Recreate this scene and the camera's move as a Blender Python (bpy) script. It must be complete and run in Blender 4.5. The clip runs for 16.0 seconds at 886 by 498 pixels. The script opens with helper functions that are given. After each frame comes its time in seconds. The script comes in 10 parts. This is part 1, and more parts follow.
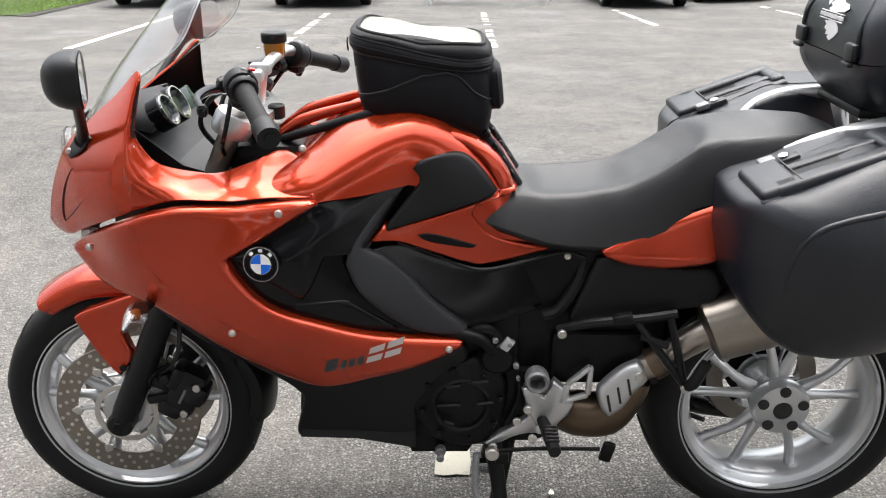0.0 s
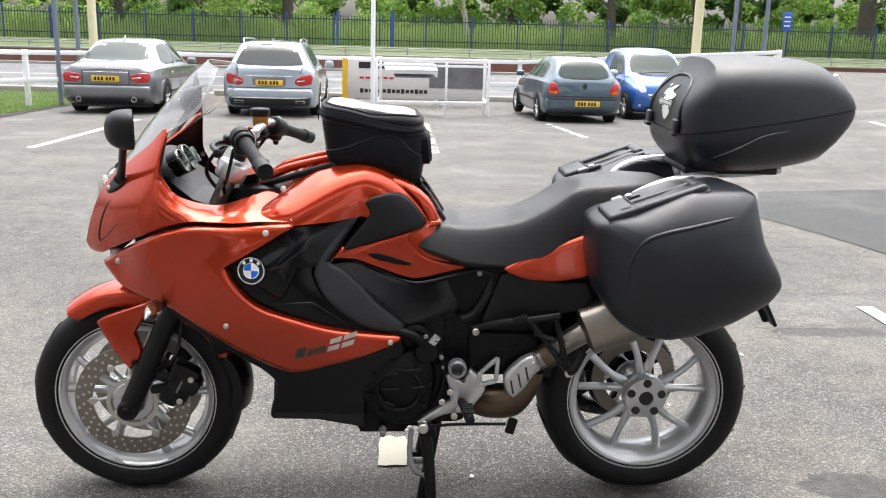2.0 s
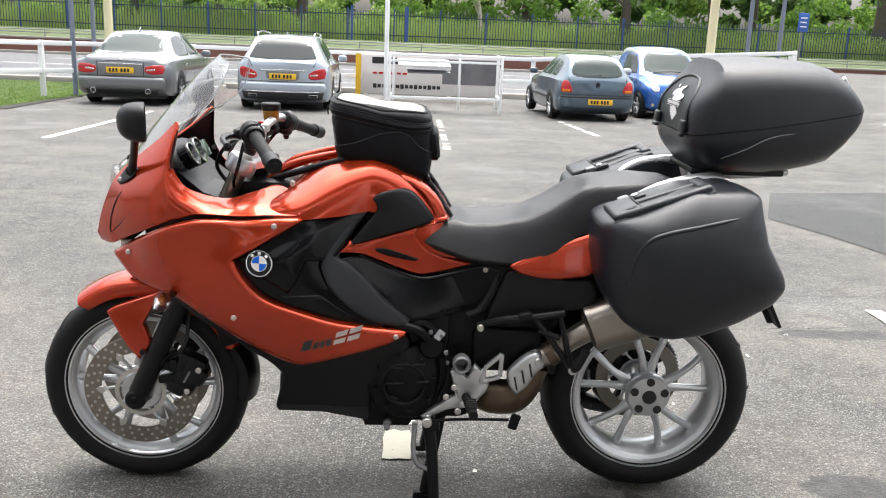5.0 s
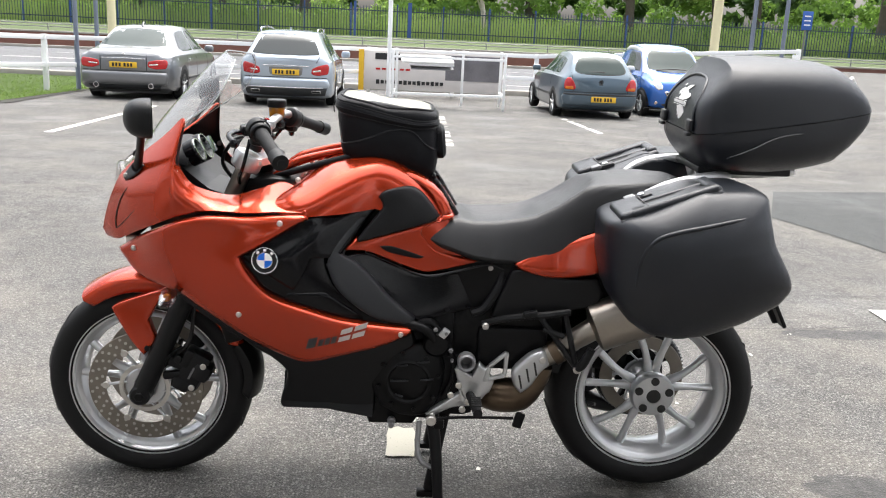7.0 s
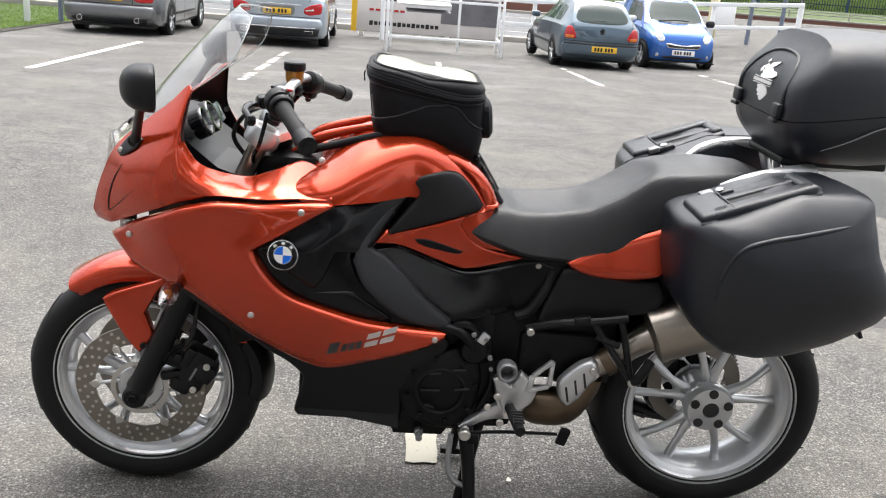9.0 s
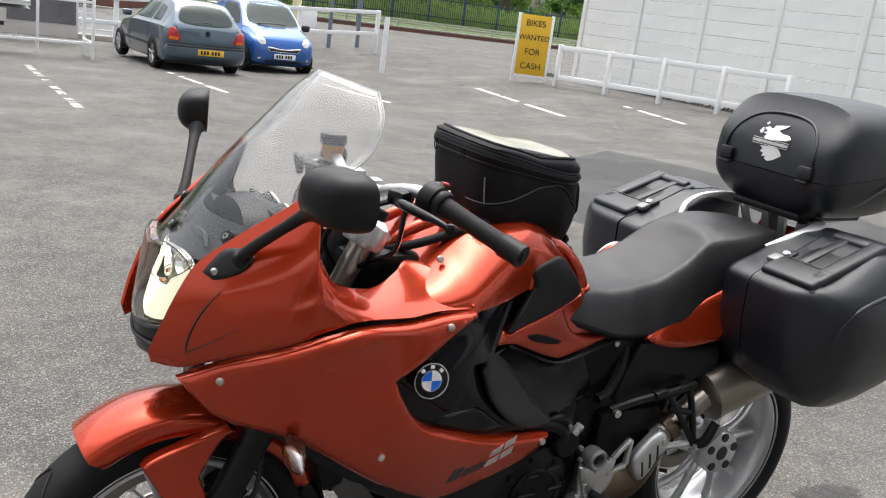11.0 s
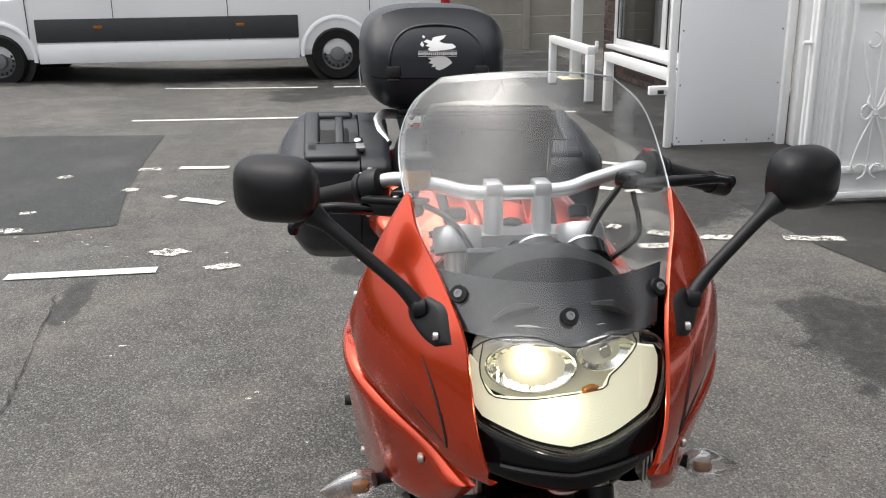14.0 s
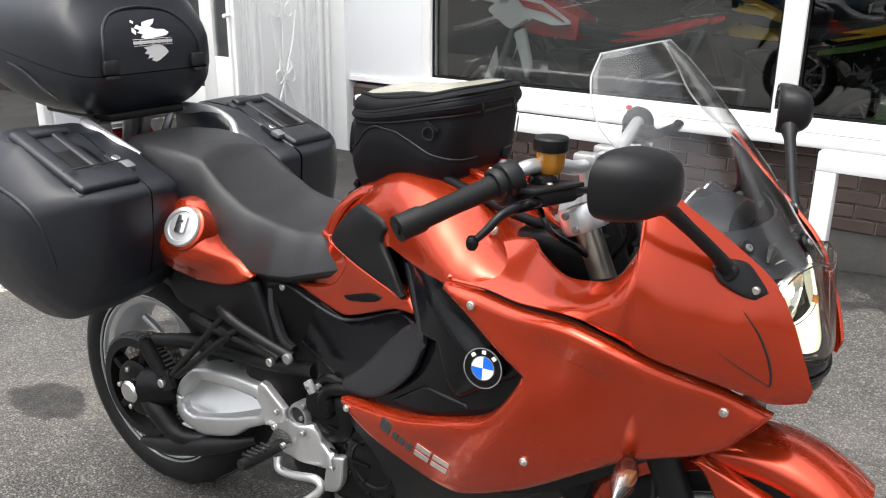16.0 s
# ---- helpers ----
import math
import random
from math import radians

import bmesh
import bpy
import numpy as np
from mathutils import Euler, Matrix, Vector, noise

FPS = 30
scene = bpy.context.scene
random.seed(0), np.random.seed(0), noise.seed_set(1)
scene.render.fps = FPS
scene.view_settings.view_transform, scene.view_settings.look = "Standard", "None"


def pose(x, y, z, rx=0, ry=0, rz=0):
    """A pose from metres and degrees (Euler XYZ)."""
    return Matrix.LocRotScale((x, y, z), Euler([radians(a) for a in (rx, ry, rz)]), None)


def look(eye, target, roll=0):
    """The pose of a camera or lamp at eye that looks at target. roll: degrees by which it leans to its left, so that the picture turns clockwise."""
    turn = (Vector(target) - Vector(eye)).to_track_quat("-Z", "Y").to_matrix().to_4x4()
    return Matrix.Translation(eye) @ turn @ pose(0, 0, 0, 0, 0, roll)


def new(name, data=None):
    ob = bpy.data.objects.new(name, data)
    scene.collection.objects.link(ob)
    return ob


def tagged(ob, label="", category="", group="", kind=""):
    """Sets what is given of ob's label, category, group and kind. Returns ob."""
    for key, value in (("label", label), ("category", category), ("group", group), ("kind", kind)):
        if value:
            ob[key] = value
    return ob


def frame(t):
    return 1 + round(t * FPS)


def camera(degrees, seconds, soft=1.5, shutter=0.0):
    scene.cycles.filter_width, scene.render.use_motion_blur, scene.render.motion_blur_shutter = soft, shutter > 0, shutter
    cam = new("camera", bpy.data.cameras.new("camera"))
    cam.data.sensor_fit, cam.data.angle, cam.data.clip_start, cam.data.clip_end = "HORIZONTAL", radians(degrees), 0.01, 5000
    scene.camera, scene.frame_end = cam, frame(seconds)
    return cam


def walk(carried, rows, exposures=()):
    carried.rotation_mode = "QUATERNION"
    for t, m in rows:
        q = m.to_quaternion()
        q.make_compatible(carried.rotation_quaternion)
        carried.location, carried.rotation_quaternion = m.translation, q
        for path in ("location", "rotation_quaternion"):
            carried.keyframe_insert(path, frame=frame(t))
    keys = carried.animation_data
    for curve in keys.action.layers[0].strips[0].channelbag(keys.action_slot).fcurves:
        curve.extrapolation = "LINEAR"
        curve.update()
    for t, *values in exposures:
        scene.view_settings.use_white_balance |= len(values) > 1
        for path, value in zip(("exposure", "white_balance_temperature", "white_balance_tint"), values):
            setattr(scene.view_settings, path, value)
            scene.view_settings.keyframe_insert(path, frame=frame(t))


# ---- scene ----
cam = camera(53.1, 16.0, soft=1.1)
PATH = [
    (0, (0.018, -1.856, 1.37), (-0.013, 0.016, 0.665), 0.1),
    (0.5, (0.048, -2.071, 1.384), (0.086, -0.183, 0.725), 0.8),
    (1, (0.01, -2.216, 1.385), (0.113, -0.299, 0.823), 1.5),
    (1.5, (-0.004, -2.364, 1.392), (0.112, -0.426, 0.912), 1.0),
    (2, (0.032, -2.51, 1.342), (0.124, -0.566, 0.879), 1.5),
    (2.5, (0.049, -2.554, 1.331), (0.134, -0.612, 0.859), 1.6),
    (3, (0.046, -2.545, 1.339), (0.146, -0.607, 0.858), 1.7),
    (3.5, (0.05, -2.525, 1.336), (0.162, -0.586, 0.857), 1.8),
    (4, (0.052, -2.523, 1.341), (0.158, -0.584, 0.864), 1.9),
    (4.5, (0.049, -2.525, 1.343), (0.143, -0.585, 0.865), 2.1),
    (5, (0.043, -2.53, 1.347), (0.111, -0.588, 0.875), 2.3),
    (7.5, (0.032, -2.522, 1.35), (0.093, -0.583, 0.862), 2.8),
    (8, (0.034, -2.48, 1.352), (0.094, -0.55, 0.828), 3.2),
    (8.5, (-0.022, -2.343, 1.368), (0.076, -0.432, 0.787), 3.7),
    (9, (-0.104, -2.185, 1.382), (0.003, -0.28, 0.782), 4.6),
    (9.2, (-0.141, -2.114, 1.379), (-0.04, -0.202, 0.8), 5.1),
    (11.3, (-1.35, -1.48, 1.4), (-0.166, 0.034, 0.848), 6.2),
    (11.5, (-1.462, -1.405, 1.398), (-0.187, 0.007, 0.782), 5.5),
    (12, (-1.653, -1.112, 1.371), (-0.137, 0.068, 0.814), 4.6),
    (12.5, (-1.801, -0.772, 1.384), (-0.076, 0.069, 0.822), 3.9),
    (13, (-1.912, -0.42, 1.403), (-0.068, 0.071, 0.804), 2.6),
    (13.5, (-1.843, -0.053, 1.409), (0.06, 0.109, 0.815), 0.6),
    (14, (-1.824, 0.273, 1.418), (0.07, 0.05, 0.814), -0.8),
    (14.5, (-1.747, 0.617, 1.431), (0.089, 0.112, 0.82), -1.9),
    (15, (-1.479, 0.895, 1.432), (0.224, 0.056, 0.801), -1.6),
    (15.5, (-1.270, 1.167, 1.428), (0.108, -0.129, 0.778), -0.7),
    (16, (-1.016, 1.386, 1.418), (0.033, -0.185, 0.760), 0.5),
]
walk(cam, [(t, look(eye, target, roll)) for t, eye, target, roll in PATH], exposures=[(0.0, 1.48), (3.5, 1.46), (9.2, 1.4), (11.5, 0.9), (12.0, 0.95), (12.5, 0.66), (13.5, 0.58), (14.5, 0.58), (15.0, 0.5), (15.5, 0.64), (16.0, 1.0)])

# ---------- sky and light: bright overcast ----------
world = bpy.data.worlds.new("overcast_sky")
scene.world = world
world.use_nodes = True
_nt = world.node_tree
_sky = _nt.nodes.new("ShaderNodeTexSky")
_sky.sky_type = "NISHITA"
_sky.sun_disc = False
_sky.sun_elevation, _sky.sun_rotation = radians(73), radians(16)
_sky.air_density, _sky.dust_density, _sky.ozone_density = 1.0, 6.0, 0.6
_hs = _nt.nodes.new("ShaderNodeHueSaturation")
_hs.inputs["Saturation"].default_value = 0.32
_nt.links.new(_sky.outputs[0], _hs.inputs["Color"])
_nt.links.new(_hs.outputs[0], _nt.nodes["Background"].inputs["Color"])
_nt.nodes["Background"].inputs["Strength"].default_value = 0.15
sun_data = bpy.data.lights.new("sun", "SUN")
sun_data.energy, sun_data.angle, sun_data.color = 1.25, radians(100), (1.0, 0.985, 0.965)
sun = new("sun", sun_data)
sun.matrix_world = look((2, 7, 24), (0, 0, 0))

# ---------- materials ----------
def mat(name, col, rough=0.5, metal=0.0, vary=0.12, scale=8.0, bump=0.0, bscale=60.0, coat=0.0, fine=0.06, spec=0.5):
    """Principled material with colour variation at two scales and fine relief."""
    m = bpy.data.materials.new(name)
    m.use_nodes = True
    nt = m.node_tree
    p = nt.nodes["Principled BSDF"]
    p.inputs["Roughness"].default_value, p.inputs["Metallic"].default_value = rough, metal
    p.inputs["Specular IOR Level"].default_value = spec
    if coat:
        p.inputs["Coat Weight"].default_value, p.inputs["Coat Roughness"].default_value = coat, 0.03
    tc = nt.nodes.new("ShaderNodeTexCoord")
    n1, n2 = nt.nodes.new("ShaderNodeTexNoise"), nt.nodes.new("ShaderNodeTexNoise")
    n1.inputs["Scale"].default_value, n2.inputs["Scale"].default_value = scale, scale * 14
    n1.inputs["Detail"].default_value = n2.inputs["Detail"].default_value = 3
    for n in (n1, n2):
        nt.links.new(tc.outputs["Object"], n.inputs["Vector"])
    mix = nt.nodes.new("ShaderNodeMix")
    mix.data_type = "RGBA"
    mix.inputs["A"].default_value = (*[c * (1 - vary) for c in col], 1)
    mix.inputs["B"].default_value = (*[min(1, c * (1 + vary)) for c in col], 1)
    add = nt.nodes.new("ShaderNodeMath")
    add.operation = "MULTIPLY_ADD"
    add.inputs[1].default_value = fine / max(vary, 0.01) if vary else 0.0
    nt.links.new(n2.outputs[0], add.inputs[0])
    nt.links.new(n1.outputs[0], add.inputs[2])
    nt.links.new(add.outputs[0], mix.inputs["Factor"])
    nt.links.new(mix.outputs["Result"], p.inputs["Base Color"])
    if bump:
        nb, bp = nt.nodes.new("ShaderNodeTexNoise"), nt.nodes.new("ShaderNodeBump")
        nb.inputs["Scale"].default_value, nb.inputs["Detail"].default_value = bscale, 2
        bp.inputs["Strength"].default_value, bp.inputs["Distance"].default_value = bump, 0.002
        nt.links.new(tc.outputs["Object"], nb.inputs["Vector"])
        nt.links.new(nb.outputs[0], bp.inputs["Height"])
        nt.links.new(bp.outputs[0], p.inputs["Normal"])
    return m


def glass(name, tint, alpha, rough=0.02):
    """Thin clear sheet: mostly passes light, with a glossy coat."""
    m = bpy.data.materials.new(name)
    m.use_nodes = True
    nt = m.node_tree
    for n in list(nt.nodes):
        nt.nodes.remove(n)
    out, mx = nt.nodes.new("ShaderNodeOutputMaterial"), nt.nodes.new("ShaderNodeMixShader")
    tr, gl = nt.nodes.new("ShaderNodeBsdfTransparent"), nt.nodes.new("ShaderNodeBsdfGlossy")
    fr, pw, ma = nt.nodes.new("ShaderNodeLayerWeight"), nt.nodes.new("ShaderNodeMath"), nt.nodes.new("ShaderNodeMath")
    tr.inputs[0].default_value = (*tint, 1)
    gl.inputs["Roughness"].default_value = rough
    fr.inputs[0].default_value = 0.5
    pw.operation = "POWER"
    pw.inputs[1].default_value = 4.0
    ma.operation, ma.use_clamp = "MULTIPLY_ADD", True
    ma.inputs[1].default_value, ma.inputs[2].default_value = 1.0, alpha
    nt.links.new(fr.outputs["Facing"], pw.inputs[0])
    nt.links.new(pw.outputs[0], ma.inputs[0])
    nt.links.new(ma.outputs[0], mx.inputs[0])
    nt.links.new(tr.outputs[0], mx.inputs[1])
    nt.links.new(gl.outputs[0], mx.inputs[2])
    nt.links.new(mx.outputs[0], out.inputs[0])
    return m


def glow(name, col, strength):
    m = bpy.data.materials.new(name)
    m.use_nodes = True
    p = m.node_tree.nodes["Principled BSDF"]
    p.inputs["Base Color"].default_value = (*col, 1)
    p.inputs["Emission Color"].default_value, p.inputs["Emission Strength"].default_value = (*col, 1), strength
    return m


def asphalt(name, dark, light, wet=0.0, worn=0.5, stains=()):
    """Worn tarmac: pale aggregate in dark binder, broad patches, damp darkening."""
    m = bpy.data.materials.new(name)
    m.use_nodes = True
    nt = m.node_tree
    N, L = nt.nodes.new, nt.links.new
    p = nt.nodes["Principled BSDF"]
    p.inputs["Specular IOR Level"].default_value = 0.40
    tc = N("ShaderNodeTexCoord")

    def noise_at(scale, detail=3.0, rough=0.6, warp=None):
        n = N("ShaderNodeTexNoise")
        n.inputs["Scale"].default_value, n.inputs["Detail"].default_value = scale, detail
        n.inputs["Roughness"].default_value = rough
        L(tc.outputs["Object"], n.inputs["Vector"])
        return n.outputs[0]

    def ramp(src, a, b, lo=0.0, hi=1.0):
        r = N("ShaderNodeMapRange")
        for k, v in zip(("From Min", "From Max", "To Min", "To Max"), (a, b, lo, hi)):
            r.inputs[k].default_value = v
        L(src, r.inputs["Value"])
        return r.outputs[0]

    def mixc(f, a, b):
        x = N("ShaderNodeMix")
        x.data_type = "RGBA"
        L(f, x.inputs["Factor"])
        for k, v in (("A", a), ("B", b)):
            if isinstance(v, tuple):
                x.inputs[k].default_value = (*v, 1)
            else:
                L(v, x.inputs[k])
        return x.outputs["Result"]

    vor = N("ShaderNodeTexVoronoi")
    vor.inputs["Scale"].default_value = 105
    L(tc.outputs["Object"], vor.inputs["Vector"])
    stone = ramp(vor.outputs["Distance"], 0.22, 0.50, 1.0, 0.0)
    tone = N("ShaderNodeSeparateColor")
    L(vor.outputs["Color"], tone.inputs[0])
    pick = N("ShaderNodeMath")
    pick.operation = "MULTIPLY"
    L(stone, pick.inputs[0])
    L(ramp(tone.outputs[0], 0.42, 0.85, 0.0, 1.0), pick.inputs[1])
    grain = mixc(ramp(noise_at(170, 3, 0.75), 0.45, 0.58), tuple(c * 0.62 for c in dark), tuple(0.45 * c + 0.55 * d for c, d in zip(light, dark)))
    base = mixc(pick.outputs[0], grain, light)
    broad = ramp(noise_at(0.45, 5, 0.65), 0.35, 0.7, 0.0, 0.28)
    base = mixc(broad, base, tuple(0.6 * c + 0.4 * d for c, d in zip(light, dark)))
    streak = ramp(noise_at(2.3, 6, 0.7), 0.62, 0.74, 0.0, 0.32 * worn)
    base = mixc(streak, base, tuple(c * 0.5 for c in dark))
    pale = ramp(noise_at(5.5, 6, 0.75), 0.63, 0.75, 0.0, 0.25 * worn)
    base = mixc(pale, base, tuple(min(1, c * 1.35) for c in light))
    tan = ramp(noise_at(1.1, 6, 0.72), 0.44, 0.64, 0.0, 0.4 * worn)
    base = mixc(tan, base, (light[0] * 0.86, light[1] * 0.80, light[2] * 0.72))
    blotch = ramp(noise_at(7.5, 6, 0.72), 0.46, 0.66, 0.0, 0.5 * worn)
    base = mixc(blotch, base, tuple(c * 0.85 for c in dark))
    speck = ramp(noise_at(52, 4, 0.8), 0.54, 0.66, 0.0, 0.75 * worn)
    base = mixc(speck, base, tuple(min(1, c * 1.1) for c in light))
    pit = ramp(noise_at(88, 3, 0.7), 0.57, 0.66, 0.0, 0.85)
    base = mixc(pit, base, tuple(c * 0.7 for c in dark))
    damp = ramp(noise_at(0.8, 4), 0.5, 0.68, 0.0, 1.0)
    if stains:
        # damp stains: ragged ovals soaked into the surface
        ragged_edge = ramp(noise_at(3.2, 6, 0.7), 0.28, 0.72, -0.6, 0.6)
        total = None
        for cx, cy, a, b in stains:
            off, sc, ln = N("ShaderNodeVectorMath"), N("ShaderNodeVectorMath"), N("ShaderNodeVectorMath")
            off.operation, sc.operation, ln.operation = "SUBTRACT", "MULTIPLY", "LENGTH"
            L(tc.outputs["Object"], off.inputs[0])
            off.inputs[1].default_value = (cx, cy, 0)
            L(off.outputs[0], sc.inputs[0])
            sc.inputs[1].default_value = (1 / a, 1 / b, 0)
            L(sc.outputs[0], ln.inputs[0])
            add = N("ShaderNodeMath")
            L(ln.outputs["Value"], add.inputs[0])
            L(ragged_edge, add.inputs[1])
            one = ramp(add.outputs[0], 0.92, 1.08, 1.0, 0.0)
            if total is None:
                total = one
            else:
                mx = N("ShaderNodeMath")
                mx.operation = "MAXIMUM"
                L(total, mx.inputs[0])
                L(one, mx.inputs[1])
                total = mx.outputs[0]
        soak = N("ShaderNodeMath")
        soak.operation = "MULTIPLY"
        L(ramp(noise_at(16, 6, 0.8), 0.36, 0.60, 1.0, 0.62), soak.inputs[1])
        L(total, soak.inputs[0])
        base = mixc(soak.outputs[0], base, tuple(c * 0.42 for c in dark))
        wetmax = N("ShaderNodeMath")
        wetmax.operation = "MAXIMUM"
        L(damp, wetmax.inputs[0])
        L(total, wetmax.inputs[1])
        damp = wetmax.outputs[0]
    L(base, p.inputs["Base Color"])
    L(ramp(damp, 0.0, 1.0, 0.85, 0.85 - wet), p.inputs["Roughness"])
    bp = N("ShaderNodeBump")
    bp.inputs["Strength"].default_value, bp.inputs["Distance"].default_value = 0.55, 0.004
    L(stone, bp.inputs["Height"])
    L(bp.outputs[0], p.inputs["Normal"])
    return m


M = {}
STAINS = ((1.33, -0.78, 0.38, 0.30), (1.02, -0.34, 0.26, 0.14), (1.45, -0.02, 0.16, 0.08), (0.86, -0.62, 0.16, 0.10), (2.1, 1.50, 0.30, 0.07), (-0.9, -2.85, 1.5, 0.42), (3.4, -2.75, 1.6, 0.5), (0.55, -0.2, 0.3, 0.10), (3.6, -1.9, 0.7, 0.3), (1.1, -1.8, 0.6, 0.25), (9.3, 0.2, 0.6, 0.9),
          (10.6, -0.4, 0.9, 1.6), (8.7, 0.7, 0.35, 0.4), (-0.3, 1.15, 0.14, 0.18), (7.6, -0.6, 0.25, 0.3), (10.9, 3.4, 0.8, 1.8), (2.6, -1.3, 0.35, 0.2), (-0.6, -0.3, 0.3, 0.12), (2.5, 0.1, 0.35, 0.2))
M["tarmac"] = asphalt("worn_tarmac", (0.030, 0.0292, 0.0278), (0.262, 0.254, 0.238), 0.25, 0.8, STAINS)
M["tarmac_new"] = asphalt("relaid_tarmac", (0.026, 0.028, 0.028), (0.115, 0.12, 0.117), 0.2, 0.3)
M["tarmac_dark"] = asphalt("damp_tarmac", (0.022, 0.022, 0.022), (0.07, 0.068, 0.065), 0.5, 0.5)
M["road"] = asphalt("road_tarmac", (0.11, 0.112, 0.118), (0.22, 0.222, 0.23), 0.2, 0.2)
M["orange"] = mat("orange_lacquer", (0.45, 0.037, 0.0072), 0.23, 0.66, 0.03, 3, coat=0.6, fine=0.03)
M["black_gloss"] = mat("gloss_black_plastic", (0.004, 0.004, 0.005), 0.16, 0, 0.1, 6, spec=0.24)
M["black_matt"] = mat("satin_black_plastic", (0.0065, 0.0067, 0.0075), 0.40, 0, 0.15, 10, 0.12, 900, spec=0.26)
M["charcoal"] = mat("charcoal_plastic", (0.0155, 0.0162, 0.0185), 0.38, 0, 0.1, 8, 0.15, 1200, spec=0.36)
M["case"] = mat("moulded_black_case", (0.0080, 0.0098, 0.0140), 0.34, 0, 0.2, 7, 0.3, 700, spec=0.5)
M["seat"] = mat("seat_vinyl", (0.013, 0.0133, 0.0148), 0.40, 0, 0.12, 8, 0.3, 1100, spec=0.45)
M["rubber"] = mat("tyre_rubber", (0.0075, 0.0075, 0.008), 0.62, 0, 0.3, 14, 0.3, 300, spec=0.25)
M["alloy"] = mat("silver_painted_alloy", (0.60, 0.61, 0.625), 0.28, 0.75, 0.06, 10)
M["cast"] = mat("cast_aluminium", (0.54, 0.545, 0.55), 0.34, 0.8, 0.1, 14, 0.2, 300)
M["steel"] = mat("brushed_steel", (0.33, 0.295, 0.255), 0.30, 0.95, 0.14, 18, 0.1, 400)
M["disc"] = mat("brake_disc_steel", (0.24, 0.215, 0.185), 0.40, 0.85, 0.18, 22)
M["chrome"] = mat("polished_metal", (0.72, 0.72, 0.73), 0.16, 1.0, 0.05, 10)
M["bolt"] = mat("bolt_steel", (0.55, 0.53, 0.50), 0.30, 0.9, 0.1, 60)
M["engine"] = mat("black_engine_paint", (0.0042, 0.0042, 0.0046), 0.38, 0.0, 0.3, 20, 0.3, 160, spec=0.18)
M["heat"] = mat("heated_steel", (0.13, 0.095, 0.065), 0.36, 0.9, 0.35, 12)
M["cordura"] = mat("black_nylon_fabric", (0.0050, 0.0053, 0.0068), 0.52, 0, 0.25, 30, 0.4, 900, spec=0.17)
M["map"] = mat("clear_map_pocket", (0.30, 0.295, 0.235), 0.26, 0, 0.16, 9, 0.2, 18)
M["red"] = mat("red_lens", (0.42, 0.012, 0.014), 0.14, 0, 0.1, 20, coat=0.6)
M["amber"] = mat("amber_fluid", (0.24, 0.085, 0.008), 0.12, 0, 0.15, 20)
M["amber_lens"] = mat("amber_lens", (0.55, 0.13, 0.01), 0.14, 0, 0.1, 20, coat=0.5)
M["white"] = mat("white_paint", (0.83, 0.835, 0.83), 0.42, 0, 0.05, 4, 0.1, 40)
M["white_dirty"] = mat("weathered_white_paint", (0.74, 0.745, 0.73), 0.6, 0, 0.12, 2.2, 0.3, 30)


def worn_paint(name, keep, base=(0.54, 0.53, 0.48)):
    """Road paint worn through in specks and patches, where the tarmac shows."""
    m = mat(name, base, 0.75, 0, 0.2, 14, 0.6, 120, fine=0.25)
    nt = m.node_tree
    p = nt.nodes["Principled BSDF"]
    tc, n, r = (nt.nodes.new(k) for k in ("ShaderNodeTexCoord", "ShaderNodeTexNoise", "ShaderNodeMapRange"))
    n.inputs["Scale"].default_value, n.inputs["Detail"].default_value, n.inputs["Roughness"].default_value = 30, 7, 0.82
    r.inputs["From Min"].default_value, r.inputs["From Max"].default_value = keep, keep + 0.05
    r.inputs["To Min"].default_value, r.inputs["To Max"].default_value = 1.0, 0.0
    nt.links.new(tc.outputs["Object"], n.inputs["Vector"])
    nt.links.new(n.outputs[0], r.inputs["Value"])
    nt.links.new(r.outputs[0], p.inputs["Alpha"])
    return m


M["line"] = worn_paint("worn_road_paint", 0.60)
# dull cream paint, darkened further for the shade under the motorcycle
M["line_shaded"] = worn_paint("dull_shaded_road_paint", 0.62, (0.25, 0.24, 0.20))
M["line_faint"] = worn_paint("nearly_gone_road_paint", 0.47)
M["line_worn"] = worn_paint("badly_worn_road_paint", 0.50)
M["upvc"] = mat("white_window_plastic", (0.84, 0.84, 0.835), 0.3, 0, 0.03, 3)
M["panel"] = mat("white_sheet_panel", (0.83, 0.85, 0.87), 0.35, 0, 0.04, 1.5)
M["concrete"] = mat("grey_concrete_panel", (0.27, 0.255, 0.225), 0.85, 0, 0.3, 3.0, 0.6, 60, fine=0.12)
M["brick"] = mat("dark_brown_brick", (0.060, 0.040, 0.034), 0.62, 0, 0.35, 5, 0.5, 120, fine=0.15)
M["mortar"] = mat("pale_mortar", (0.30, 0.275, 0.25), 0.9, 0, 0.2, 20, 0.4, 90)
M["red_brick"] = mat("red_brick", (0.17, 0.075, 0.055), 0.8, 0, 0.3, 3, 0.4, 60)
M["grey_pole"] = mat("grey_painted_steel", (0.16, 0.185, 0.24), 0.5, 0.1, 0.1, 6)
M["cream"] = mat("cream_painted_steel", (0.66, 0.60, 0.38), 0.55, 0, 0.1, 5)
M["yellow"] = mat("yellow_sign_paint", (0.72, 0.43, 0.02), 0.5, 0, 0.1, 5)
M["blue_sign"] = mat("blue_sign", (0.03, 0.10, 0.36), 0.45, 0, 0.1, 5)
M["blue_steel"] = mat("blue_painted_steel", (0.03, 0.07, 0.24), 0.5, 0, 0.1, 5)
